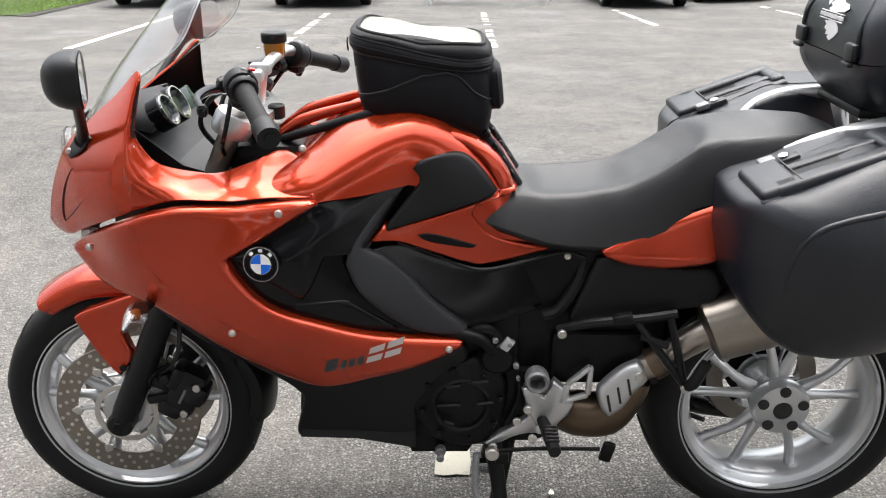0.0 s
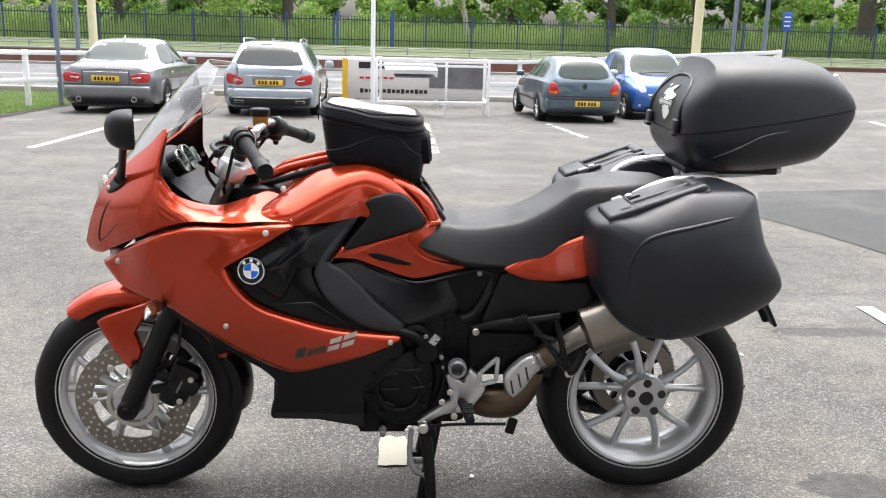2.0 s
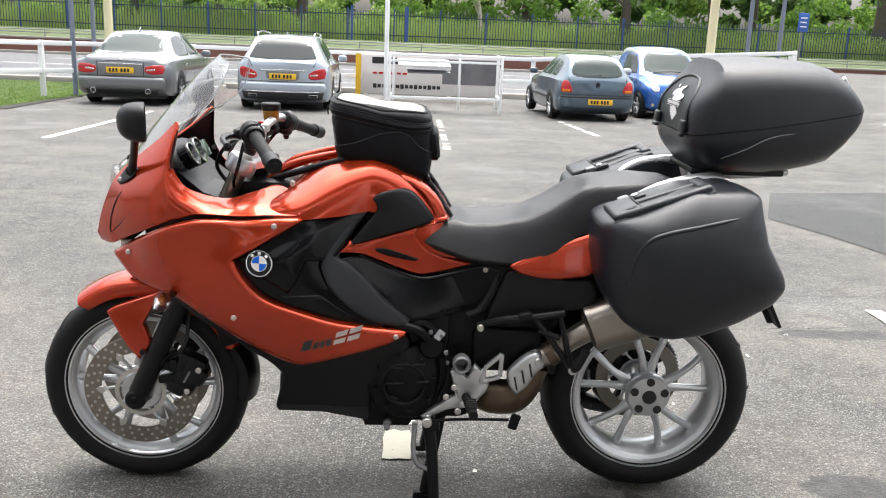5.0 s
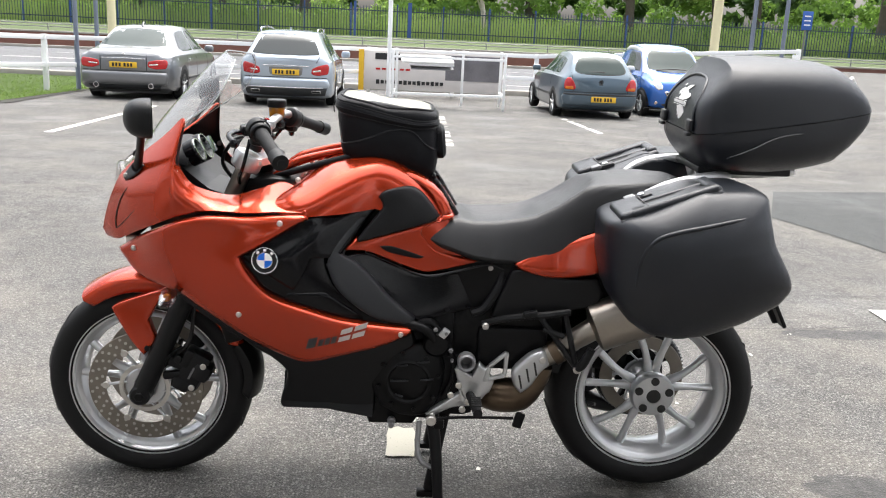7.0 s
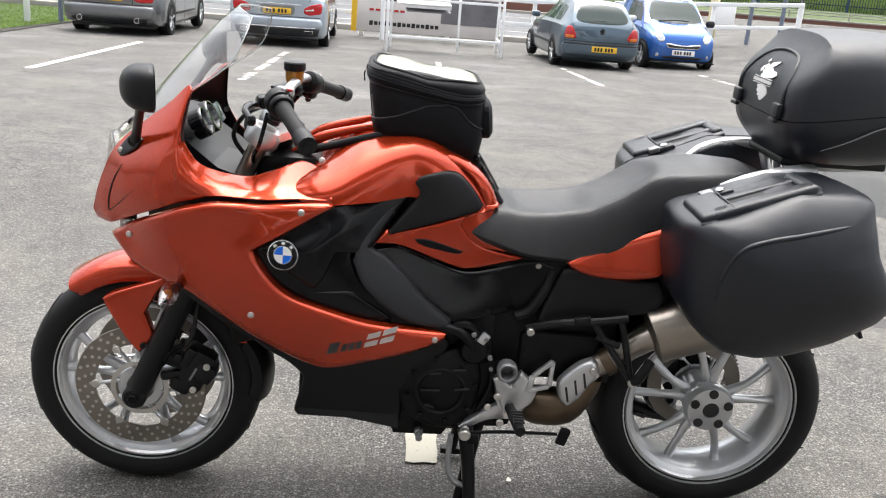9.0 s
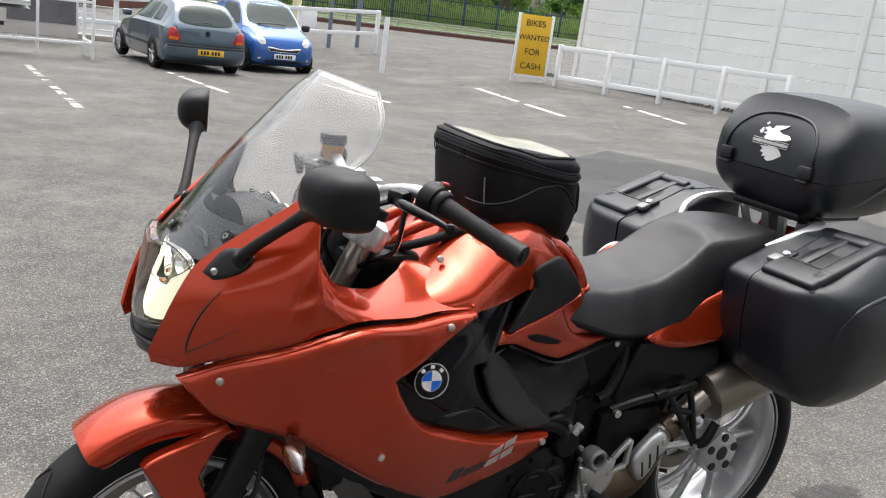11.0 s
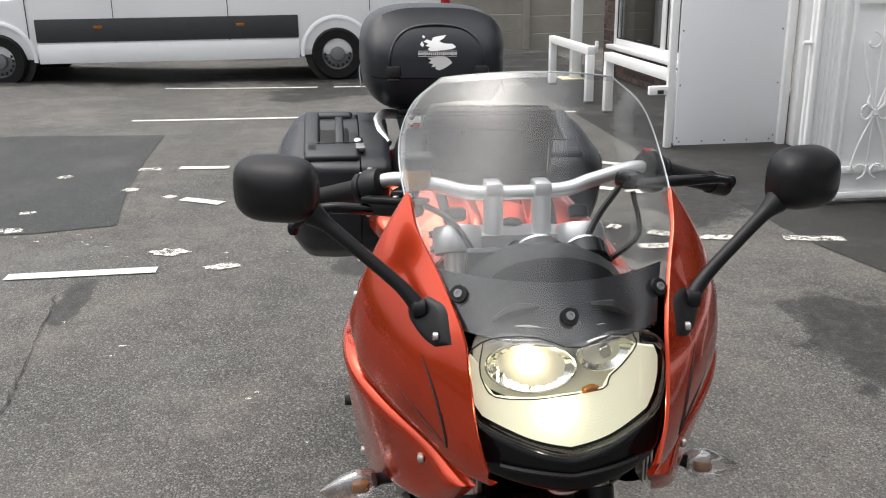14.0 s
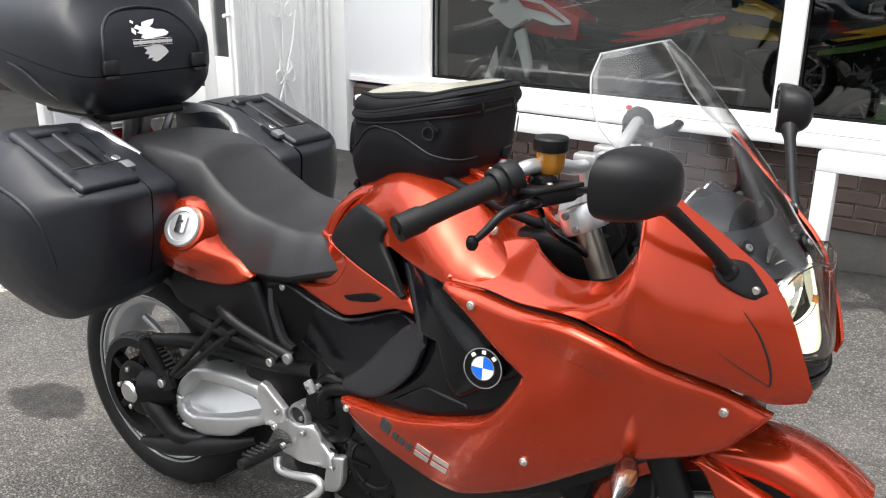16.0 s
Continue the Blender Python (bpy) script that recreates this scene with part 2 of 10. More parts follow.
M["fence"] = mat("dark_palisade_steel", (0.035, 0.055, 0.075), 0.5, 0.2, 0.15, 5)
M["grass"] = mat("mown_grass", (0.075, 0.115, 0.03), 0.9, 0, 0.35, 0.7, 0.8, 9, fine=0.25)
M["bank"] = mat("rough_bank_grass", (0.060, 0.082, 0.030), 0.95, 0, 0.4, 0.35, 0.9, 5, fine=0.3)
M["wild"] = mat("tall_wild_grass", (0.15, 0.21, 0.065), 0.95, 0, 0.4, 0.35, 0.9, 5, fine=0.3)
M["bark"] = mat("grey_brown_bark", (0.085, 0.07, 0.055), 0.9, 0, 0.35, 6, 0.8, 20)
M["birch"] = mat("pale_bark", (0.42, 0.38, 0.33), 0.85, 0, 0.3, 6, 0.5, 20)
M["leaf_a"] = mat("mid_green_leaves", (0.065, 0.125, 0.025), 0.6, 0, 0.45, 0.8, fine=0.3)
M["leaf_b"] = mat("light_green_leaves", (0.125, 0.20, 0.045), 0.6, 0, 0.4, 0.8, fine=0.3)
M["leaf_c"] = mat("dark_green_leaves", (0.032, 0.068, 0.018), 0.6, 0, 0.45, 0.8, fine=0.3)


def let_through(m, col, share):
    """Thin leaves pass part of the light."""
    nt = m.node_tree
    out = [n for n in nt.nodes if n.type == "OUTPUT_MATERIAL"][0]
    tr, mx = nt.nodes.new("ShaderNodeBsdfTranslucent"), nt.nodes.new("ShaderNodeMixShader")
    tr.inputs[0].default_value = (*col, 1)
    mx.inputs[0].default_value = share
    nt.links.new(nt.nodes["Principled BSDF"].outputs[0], mx.inputs[1])
    nt.links.new(tr.outputs[0], mx.inputs[2])
    nt.links.new(mx.outputs[0], out.inputs[0])


for _k, _c in (("leaf_a", (0.20, 0.34, 0.06)), ("leaf_b", (0.32, 0.46, 0.11)), ("leaf_c", (0.11, 0.21, 0.045)), ("wild", (0.34, 0.45, 0.15)), ("grass", (0.2, 0.32, 0.06))):
    let_through(M[_k], _c, 0.5)
M["car_silver"] = mat("silver_grey_metallic_paint", (0.19, 0.195, 0.205), 0.28, 0.6, 0.03, 2, coat=1.0)
M["car_pale"] = mat("pale_blue_silver_paint", (0.40, 0.455, 0.52), 0.28, 0.5, 0.03, 2, coat=1.0)
M["car_teal"] = mat("blue_grey_metallic_paint", (0.075, 0.112, 0.145), 0.28, 0.5, 0.03, 2, coat=1.0)
M["car_blue"] = mat("bright_blue_paint", (0.02, 0.115, 0.42), 0.26, 0.35, 0.03, 2, coat=1.0)
M["van_white"] = mat("white_van_paint", (0.82, 0.83, 0.84), 0.30, 0, 0.04, 1.2, coat=0.6)
M["trim"] = mat("dark_grey_bumper_plastic", (0.030, 0.032, 0.034), 0.55, 0, 0.15, 5)
M["glass_dark"] = mat("dark_car_glass", (0.020, 0.026, 0.027), 0.06, 0, 0.1, 2)
M["glass_mid"] = mat("tinted_car_glass", (0.040, 0.055, 0.052), 0.04, 0, 0.15, 2, spec=0.16)
M["plate_y"] = mat("yellow_plate", (0.72, 0.44, 0.03), 0.4, 0, 0.04, 5)
M["plate_w"] = mat("white_plate", (0.75, 0.75, 0.74), 0.4, 0, 0.04, 5)
M["ink"] = mat("black_lettering", (0.012, 0.012, 0.012), 0.5, 0, 0.1, 9)
M["tread"] = mat("dull_grey_metal", (0.20, 0.20, 0.205), 0.5, 0.5, 0.15, 10)
M["clear"] = glass("clear_screen_plastic", (0.965, 0.97, 0.965), 0.085, 0.16)
M["screen_band"] = glass("frosted_screen_edge", (0.95, 0.955, 0.96), 0.14, 0.15)
M["pane"] = glass("window_pane", (0.70, 0.73, 0.73), 0.13, 0.01)
M["screen_edge"] = mat("bright_screen_edge", (0.42, 0.45, 0.45), 0.2, 0, 0.05, 10)
M["lens"] = glass("lamp_lens", (0.96, 0.96, 0.93), 0.07, 0.02)
M["mirror"] = mat("mirror_glass", (0.85, 0.86, 0.87), 0.02, 1.0, 0.0)
M["lamp_on"] = glow("lit_headlamp", (1.0, 0.88, 0.58), 28.0)
M["lamp_pipe"] = mat("lamp_reflector", (0.80, 0.80, 0.76), 0.16, 1.0, 0.05, 8)
M["curtain"] = mat("pale_interior_wall", (0.30, 0.31, 0.30), 0.8, 0, 0.2, 1.2)
# near-black base colour puts the gloom of the unlit shop into its surfaces
M["dark_room"] = mat("unlit_interior", (0.020, 0.021, 0.024), 0.8, 0, 0.3, 1.0)
M["blue_white"] = mat("badge_blue", (0.01, 0.13, 0.62), 0.25, 0, 0.02, 5)
M["brake_fluid"] = mat("amber_fluid_pot", (0.30, 0.125, 0.012), 0.07, 0, 0.35, 40, coat=0.6)
M["photo_print"] = mat("faded_photo_print", (0.10, 0.095, 0.10), 0.6, 0, 0.9, 2.2, fine=0.5)
M["banner"] = mat("white_banner", (0.62, 0.58, 0.55), 0.7, 0, 0.12, 3)
M["silver_ink"] = mat("silver_badge", (0.55, 0.55, 0.54), 0.3, 0.7, 0.05, 8)
M["dirt"] = mat("soil_and_leaf_litter", (0.035, 0.033, 0.025), 0.95, 0, 0.4, 4, 0.8, 25)


# ---------- mesh helpers ----------
def thing(name, label, category, group="", kind="", at=None):
    ob = new(name)
    ob.empty_display_size = 0.1
    if at is not None:
        ob.matrix_basis = at
    return tagged(ob, label, category, group, kind)


def part(name, bm, material, parent=None, label="", smooth=True, angle=38):
    me = bpy.data.meshes.new(name)
    bmesh.ops.recalc_face_normals(bm, faces=bm.faces)
    bm.to_mesh(me)
    bm.free()
    me.materials.append(material if not isinstance(material, str) else M[material])
    if smooth:
        me.polygons.foreach_set("use_smooth", [True] * len(me.polygons))
        me.set_sharp_from_angle(angle=radians(angle))
    ob = new(name, me)
    if parent is not None:
        ob.parent = parent
    if label:
        ob["label"] = label
    return ob


def solid(name, bm, material, label, category, group="", kind="", at=None, smooth=True):
    """A thing that is one mesh."""
    ob = part(name, bm, material, None, "", smooth)
    if at is not None:
        ob.matrix_basis = at
    return tagged(ob, label, category, group, kind)


def join(*bms):
    out = bmesh.new()
    for b in bms:
        me = bpy.data.meshes.new("tmp")
        b.to_mesh(me)
        b.free()
        out.from_mesh(me)
        bpy.data.meshes.remove(me)
    return out


def moved(bm, m):
    bmesh.ops.transform(bm, matrix=m, verts=bm.verts)
    return bm


def mirrored(bm):
    bmesh.ops.transform(bm, matrix=Matrix.Diagonal((1, -1, 1, 1)), verts=bm.verts)
    bmesh.ops.reverse_faces(bm, faces=bm.faces)
    return bm


def box(c, s, bevel=0.0, rot=None, seg=2):
    bm = bmesh.new()
    bmesh.ops.create_cube(bm, size=1.0, matrix=Matrix.Diagonal((*s, 1)))
    if bevel:
        bmesh.ops.bevel(bm, geom=bm.edges[:], offset=min(bevel, min(s) * 0.49), segments=seg, affect="EDGES", profile=0.5)
    m = Matrix.Translation(c) if rot is None else pose(*c, *rot)
    return moved(bm, m)


def spline(pts, res=8, closed=False):
    """Catmull-Rom through the points."""
    P = [Vector(p) for p in pts]
    n = len(P)
    out = []
    for i in range(n if closed else n - 1):
        a, b = P[i], P[(i + 1) % n]
        p0 = P[(i - 1) % n] if closed or i else a + (a - b)
        p3 = P[(i + 2) % n] if closed or i + 2 < n else b + (b - a)
        for k in range(res):
            t = k / res
            out.append(0.5 * (2 * a + (b - p0) * t + (2 * p0 - 5 * a + 4 * b - p3) * t * t + (3 * a - p0 - 3 * b + p3) * t ** 3))
    if not closed:
        out.append(P[-1])
    return out


def loft(rings, cap=True, closed=True):
    bm = bmesh.new()
    vs = [[bm.verts.new(p) for p in r] for r in rings]
    n = len(rings[0])
    for a, b in zip(vs, vs[1:]):
        for i in range(n if closed else n - 1):
            j = (i + 1) % n
            bm.faces.new((a[i], a[j], b[j], b[i]))
    if cap:
        bm.faces.new(vs[0])
        bm.faces.new(list(reversed(vs[-1])))
    return bm


def tube(pts, r, n=10, res=6, smooth=True):
    """A round bar along points; r is one radius or one for each point."""
    P = spline(pts, res) if smooth and len(pts) > 2 else [Vector(p) for p in pts]
    k = len(P)
    if isinstance(r, (int, float)):
        R = [r] * k
    else:
        R = [float(v) for v in np.interp(np.linspace(0, len(r) - 1, k), range(len(r)), r)]
    rings, up = [], None
    for i, p in enumerate(P):
        d = (P[min(i + 1, k - 1)] - P[max(i - 1, 0)]).normalized()
        if up is None:
            up = d.orthogonal().normalized()
        up = (up - d * up.dot(d)).normalized()
        side = d.cross(up)
        rings.append([p + R[i] * (math.cos(2 * math.pi * j / n) * up + math.sin(2 * math.pi * j / n) * side) for j in range(n)])
    return loft(rings)


def rod(a, b, r, n=10):
    return tube([a, b], r, n, smooth=False)


def bar(a, b, w, h, bevel=0.0):
    """A square bar from a to b."""
    a, b = Vector(a), Vector(b)
    d = b - a
    bm = box((0, 0, 0), (w, h, d.length), bevel)
    return moved(bm, Matrix.Translation((a + b) / 2) @ d.to_track_quat("Z", "Y").to_matrix().to_4x4())


def lathe(profile, n=40, axis="y", c=(0, 0, 0), closed=False):
    """Turns (radius, along) points round an axis."""
    bm = bmesh.new()
    rings = []
    for r, h in profile:
        ring = []
        for i in range(n):
            a = 2 * math.pi * i / n
            u, v = r * math.cos(a), r * math.sin(a)
            p = {"y": (u, h, v), "z": (u, v, h), "x": (h, u, v)}[axis]
            ring.append(bm.verts.new(Vector(c) + Vector(p)))
        rings.append(ring)
    pairs = list(zip(rings, rings[1:])) + ([(rings[-1], rings[0])] if closed else [])
    for a, b in pairs:
        for i in range(n):
            bm.faces.new((a[i], a[(i + 1) % n], b[(i + 1) % n], b[i]))
    if not closed:
        bm.faces.new(rings[0])
        bm.faces.new(list(reversed(rings[-1])))
    return bm


def disc(c, r, h, axis="y", n=16, bevel=0.0):
    b = bevel or min(r, h) * 0.2
    return lathe([(r * 0.02, -h / 2), (r - b, -h / 2), (r, -h / 2 + b), (r, h / 2 - b), (r - b, h / 2), (r * 0.02, h / 2)], n, axis, c)


def prism(outline, y0, y1, bevel=0.0, res=0, plane="xz"):
    """A flat outline, extruded."""
    pts = [Vector((*p, 0)) for p in outline]
    if res:
        pts = spline(pts, res, True)
    at3 = {"xz": lambda p, y: (p.x, y, p.y), "yz": lambda p, y: (y, p.x, p.y), "xy": lambda p, y: (p.x, p.y, y)}[plane]
    bm = loft([[at3(p, y0) for p in pts], [at3(p, y1) for p in pts]])
    if bevel:
        rim = [e for e in bm.edges if any(len(f.verts) > 4 or len(outline) == 4 for f in e.link_faces)]
        bmesh.ops.bevel(bm, geom=rim, offset=bevel, segments=2, affect="EDGES", profile=0.5)
    return bm


def rounded(outline, r, seg=4):
    """A 2D outline with its corners rounded off."""
    out, n = [], len(outline)
    for i in range(n):
        p = Vector(outline[i])
        a, b = Vector(outline[i - 1]) - p, Vector(outline[(i + 1) % n]) - p
        k = min(r, a.length * 0.45, b.length * 0.45)
        s, e = p + a.normalized() * k, p + b.normalized() * k
        for j in range(seg + 1):
            t = j / seg
            out.append((1 - t) ** 2 * s + 2 * t * (1 - t) * p + t * t * e)
    return [(v.x, v.y) for v in out]


def oval(a, b, n=2.5, k=40):
    """A superellipse loop in 2D."""
    out = []
    for i in range(k):
        t = 2 * math.pi * i / k
        c, s = math.cos(t), math.sin(t)
        out.append((a * math.copysign(abs(c) ** (2 / n), c), b * math.copysign(abs(s) ** (2 / n), s)))
    return out


def eased(q, a, b):
    """A smooth curve through the values b at the places a."""
    k = max(0, min(len(a) - 2, sum(1 for w in a[1:] if w <= q)))
    h = a[k + 1] - a[k]
    f = (q - a[k]) / h

    def slope(i):
        if i in (0, len(a) - 1):
            j = min(i, len(a) - 2)
            return (b[j + 1] - b[j]) / (a[j + 1] - a[j])
        return (b[i + 1] - b[i - 1]) / (a[i + 1] - a[i - 1])
    m0, m1 = slope(k) * h, slope(k + 1) * h
    return b[k] * (1 + 2 * f) * (1 - f) ** 2 + m0 * f * (1 - f) ** 2 + b[k + 1] * f * f * (3 - 2 * f) + m1 * f * f * (f - 1)


def thin_plate(ctrl):
    """A smooth height over the plane through control points (u, v, height)."""
    C = np.array(ctrl, float)

    def U(r2):
        return 0.5 * r2 * np.log(np.maximum(r2, 1e-12))

    n = len(C)
    K = U(((C[:, None, :2] - C[None, :, :2]) ** 2).sum(-1)) + np.eye(n) * 6e-4
    P = np.c_[np.ones(n), C[:, :2]]
    A = np.block([[K, P], [P.T, np.zeros((3, 3))]])
    W = np.linalg.solve(A, np.r_[C[:, 2], 0, 0, 0])

    def f(u, v):
        r2 = ((np.array([u, v]) - C[:, :2]) ** 2).sum(-1)
        return float(U(r2) @ W[:-3] + W[-3] + W[-2] * u + W[-1] * v)

    return f


def drape(outline, height, side=-1, off=0.0, thick=0.006, edge=0.008, grid=0.011, res=4, corner=35, axis="y"):
    """A moulded panel: the outline in side view (u, v), laid over a surface y = side * height(u, v), with a rolled rim."""
    from mathutils import geometry
    n = len(outline)
    loop = []
    V2 = [Vector(p) for p in outline]
    for i in range(n):
        a, b = V2[i], V2[(i + 1) % n]
        da = (a - V2[i - 1]).angle(b - a, 0)
        db = (b - a).angle(V2[(i + 2) % n] - b, 0)
        p0 = a + (a - b) if da > radians(corner) else V2[i - 1]
        p3 = b + (b - a) if db > radians(corner) else V2[(i + 2) % n]
        steps = max(res, int((b - a).length / grid))
        for k in range(steps):
            t = k / steps
            loop.append(0.5 * (2 * a + (b - p0) * t + (2 * p0 - 5 * a + 4 * b - p3) * t * t + (3 * a - p0 - 3 * b + p3) * t ** 3))
    A = np.array([tuple(p) for p in loop])
    B = np.roll(A, -1, 0)
    D = B - A
    LL = (D ** 2).sum(1) + 1e-12

    def dist(p):
        t = np.clip(((p - A) * D).sum(1) / LL, 0, 1)
        return float(np.sqrt((((A + t[:, None] * D) - p) ** 2).sum(1).min()))

    def inside(p):
        c = (A[:, 1] > p[1]) != (B[:, 1] > p[1])
        xs = A[:, 0] + (p[1] - A[:, 1]) / np.where(D[:, 1] == 0, 1e-12, D[:, 1]) * D[:, 0]
        return (c & (p[0] < xs)).sum() % 2 == 1

    pts = [Vector(p) for p in A]
    area = float((A[:, 0] * B[:, 1] - B[:, 0] * A[:, 1]).sum())
    T = np.roll(A, -1, 0) - np.roll(A, 1, 0)
    T /= np.linalg.norm(T, axis=1)[:, None] + 1e-12
    inward = np.c_[-T[:, 1], T[:, 0]] * (1 if area > 0 else -1)
    margin = 0.0
    if edge:
        for w in (0.22, 0.55, 1.02):
            for p in A + inward * edge * w:
                if inside(p) and dist(p) > edge * w * 0.96:
                    pts.append(Vector(p))
            margin = edge * w
    lo, hi = A.min(0), A.max(0)
    row = 0
    v = lo[1]
    while v < hi[1]:
        u = lo[0] + (grid / 2 if row % 2 else 0)
        while u < hi[0]:
            p = np.array((u, v))
            if inside(p) and dist(p) > margin + grid * 0.5:
                pts.append(Vector((u, v)))
            u += grid
        v += grid * 0.866
        row += 1
    k = len(A)
    ov, oe, of, *_ = geometry.delaunay_2d_cdt(pts, [(i, (i + 1) % k) for i in range(k)], [], 1, 1e-7)
    bm = bmesh.new()
    vs = []
    at3 = (lambda p, w: (p.x, side * w, p.y)) if axis == "y" else (lambda p, w: (w, p.x, p.y))
    for p in ov:
        d = dist(np.array(tuple(p)))
        roll = edge * (1 - math.sqrt(max(0.0, 1 - max(0.0, 1 - d / edge) ** 2))) if edge and d < edge else 0.0
        w = height(p.x, p.y) + off - (roll if axis == "y" else -roll)
        vs.append(bm.verts.new(at3(p, w)))
    for f in of:
        try:
            bm.faces.new([vs[i] for i in f])
        except ValueError:
            pass
    if thick:
        rim = [e for e in bm.edges if len(e.link_faces) == 1]
        ret = bmesh.ops.extrude_edge_only(bm, edges=rim)
        shift = Vector((0, -side * thick, 0)) if axis == "y" else Vector((thick, 0, 0))
        for e in ret["geom"]:
            if isinstance(e, bmesh.types.BMVert):
                e.co += shift
    return bm


def both(name, make, material, parent, label="", angle=38):
    """A part on the left side, and its mirror image on the right."""
    part(name, make(), material, parent, label, angle=angle)
    part(name, mirrored(make()), material, parent, label, angle=angle)


def leaves(centres, size, count, seed, flat=0.6):
    """Many small tilted leaf clumps scattered in blobs (x, y, z, radius)."""
    rng = np.random.default_rng(seed)
    C = np.array(centres, float)
    w = C[:, 3] ** 2
    idx = rng.choice(len(C), count, p=w / w.sum())
    d = rng.normal(size=(count, 3))
    d /= np.linalg.norm(d, axis=1)[:, None]
    rad = C[idx, 3] * rng.uniform(0.35, 1.08, count) ** 0.6
    pos = C[idx, :3] + d * rad[:, None] * np.array([1, 1, 0.8])
    a, b = rng.normal(size=(2, count, 3))
    a += d * 0.2
    a /= np.linalg.norm(a, axis=1)[:, None]
    b -= a * (a * b).sum(1)[:, None]
    b /= np.linalg.norm(b, axis=1)[:, None]
    s = size * rng.uniform(0.5, 1.3, count)[:, None]
    q = np.stack([pos - a * s, pos + b * s * flat, pos + a * s, pos - b * s * flat], 1).reshape(-1, 3)
    return q


def leaf_mesh(name, q, material, parent=None, kind=""):
    me = bpy.data.meshes.new(name)
    n = len(q) // 4
    me.from_pydata([tuple(p) for p in q], [], [(4 * i, 4 * i + 1, 4 * i + 2, 4 * i + 3) for i in range(n)])
    me.materials.append(M[material])
    ob = new(name, me)
    ob.parent = parent
    if kind:
        ob["kind"] = kind
    return ob

# ---------- ground ----------
def step01(v):
    v = min(1.0, max(0.0, v))
    return v * v * (3 - 2 * v)


def ground_z(x, y):
    """The car park falls a little towards the road and rises towards the side wall."""
    right = step01((x - 5) / 7)
    fall = -0.021 * min(16.0, max(0.0, y - 3.0)) * (1 - right)
    rise = 0.20 * right * step01((y - 1.5) / 6)
    return fall + rise


def build_ground():
    xs = sorted({*np.arange(-30, 40.1, 1.0), -1500, -400, -120, -60, 60, 120, 400, 1500})
    ys = sorted({*np.arange(-6, 44.1, 1.0), -1500, -400, -60, -20, 60, 120, 400, 1500})
    bm = bmesh.new()
    g = [[bm.verts.new((x, y, ground_z(max(-30, min(40, x)), max(-6, min(44, y))))) for x in xs] for y in ys]
    for a, b in zip(g, g[1:]):
        for i in range(len(xs) - 1):
            bm.faces.new((a[i], a[i + 1], b[i + 1], b[i]))
    return bm


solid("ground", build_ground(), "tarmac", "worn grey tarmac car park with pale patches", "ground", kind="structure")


def ground_mesh_z(x, y):
    """Height of the ground sheet itself, which is built in squares of one metre."""
    i, j = math.floor(x), math.floor(y)
    f, g = x - i, y - j
    return (ground_z(i, j) * (1 - f) + ground_z(i + 1, j) * f) * (1 - g) + (ground_z(i, j + 1) * (1 - f) + ground_z(i + 1, j + 1) * f) * g


def flat(outline, lift, res=0):
    """A flat patch that follows the ground."""
    P = [Vector((*p, 0)) for p in outline]
    if res:
        P = spline(P, res, True)
    bm = bmesh.new()
    bm.faces.new([bm.verts.new((p.x, p.y, 0)) for p in P])
    bm.normal_update()
    for axis in (0, 1):
        lo, hi = min(p[axis] for p in P), max(p[axis] for p in P)
        for k in range(math.ceil(lo * 2), math.floor(hi * 2) + 1):
            co, no = [0, 0, 0], [0, 0, 0]
            co[axis], no[axis] = k / 2, 1
            bmesh.ops.bisect_plane(bm, geom=bm.verts[:] + bm.edges[:] + bm.faces[:], plane_co=co, plane_no=no)
    for v in bm.verts:
        v.co.z = ground_mesh_z(v.co.x, v.co.y) + lift
    bm.normal_update()
    bmesh.ops.triangulate(bm, faces=bm.faces, ngon_method="EAR_CLIP")
    return bm


def ragged(cx, cy, rx, ry, seed, turn=0.0, k=26, rough=0.35):
    rng = random.Random(seed)
    out = []
    for i in range(k):
        a = 2 * math.pi * i / k
        r = 1 + rough * (rng.random() - 0.5) * 2
        u, v = rx * r * math.cos(a), ry * r * math.sin(a)
        out.append((cx + u * math.cos(turn) - v * math.sin(turn), cy + u * math.sin(turn) + v * math.cos(turn)))
    return out


tagged(part("relaid_patch", flat([(2.96, 4.56), (3.55, 6.03), (5.0, 6.36), (6.61, 7.2), (6.98, 5.96), (7.0, 4.5), (6.62, 3.3), (6.44, 1.84), (5.18, 1.78), (4.24, 1.71), (3.38, 1.59), (3.28, 2.02), (3.3, 3.16), (3.16, 3.87)], 0.004), "tarmac_new", smooth=False),
       "smooth darker grey patch of relaid tarmac", "tarmac patch", kind="structure")
tagged(part("pavement_strip", flat([(13.5, -2.15), (13.5, -3.45), (-8, -3.45), (-8, -3.1), (-0.9, -2.9), (0.6, -2.55), (2.4, -2.2), (4.2, -2.12), (9.5, -2.1)], 0.004), "tarmac_dark", smooth=False),
       "dark damp tarmac strip along the shop front", "pavement", kind="structure")

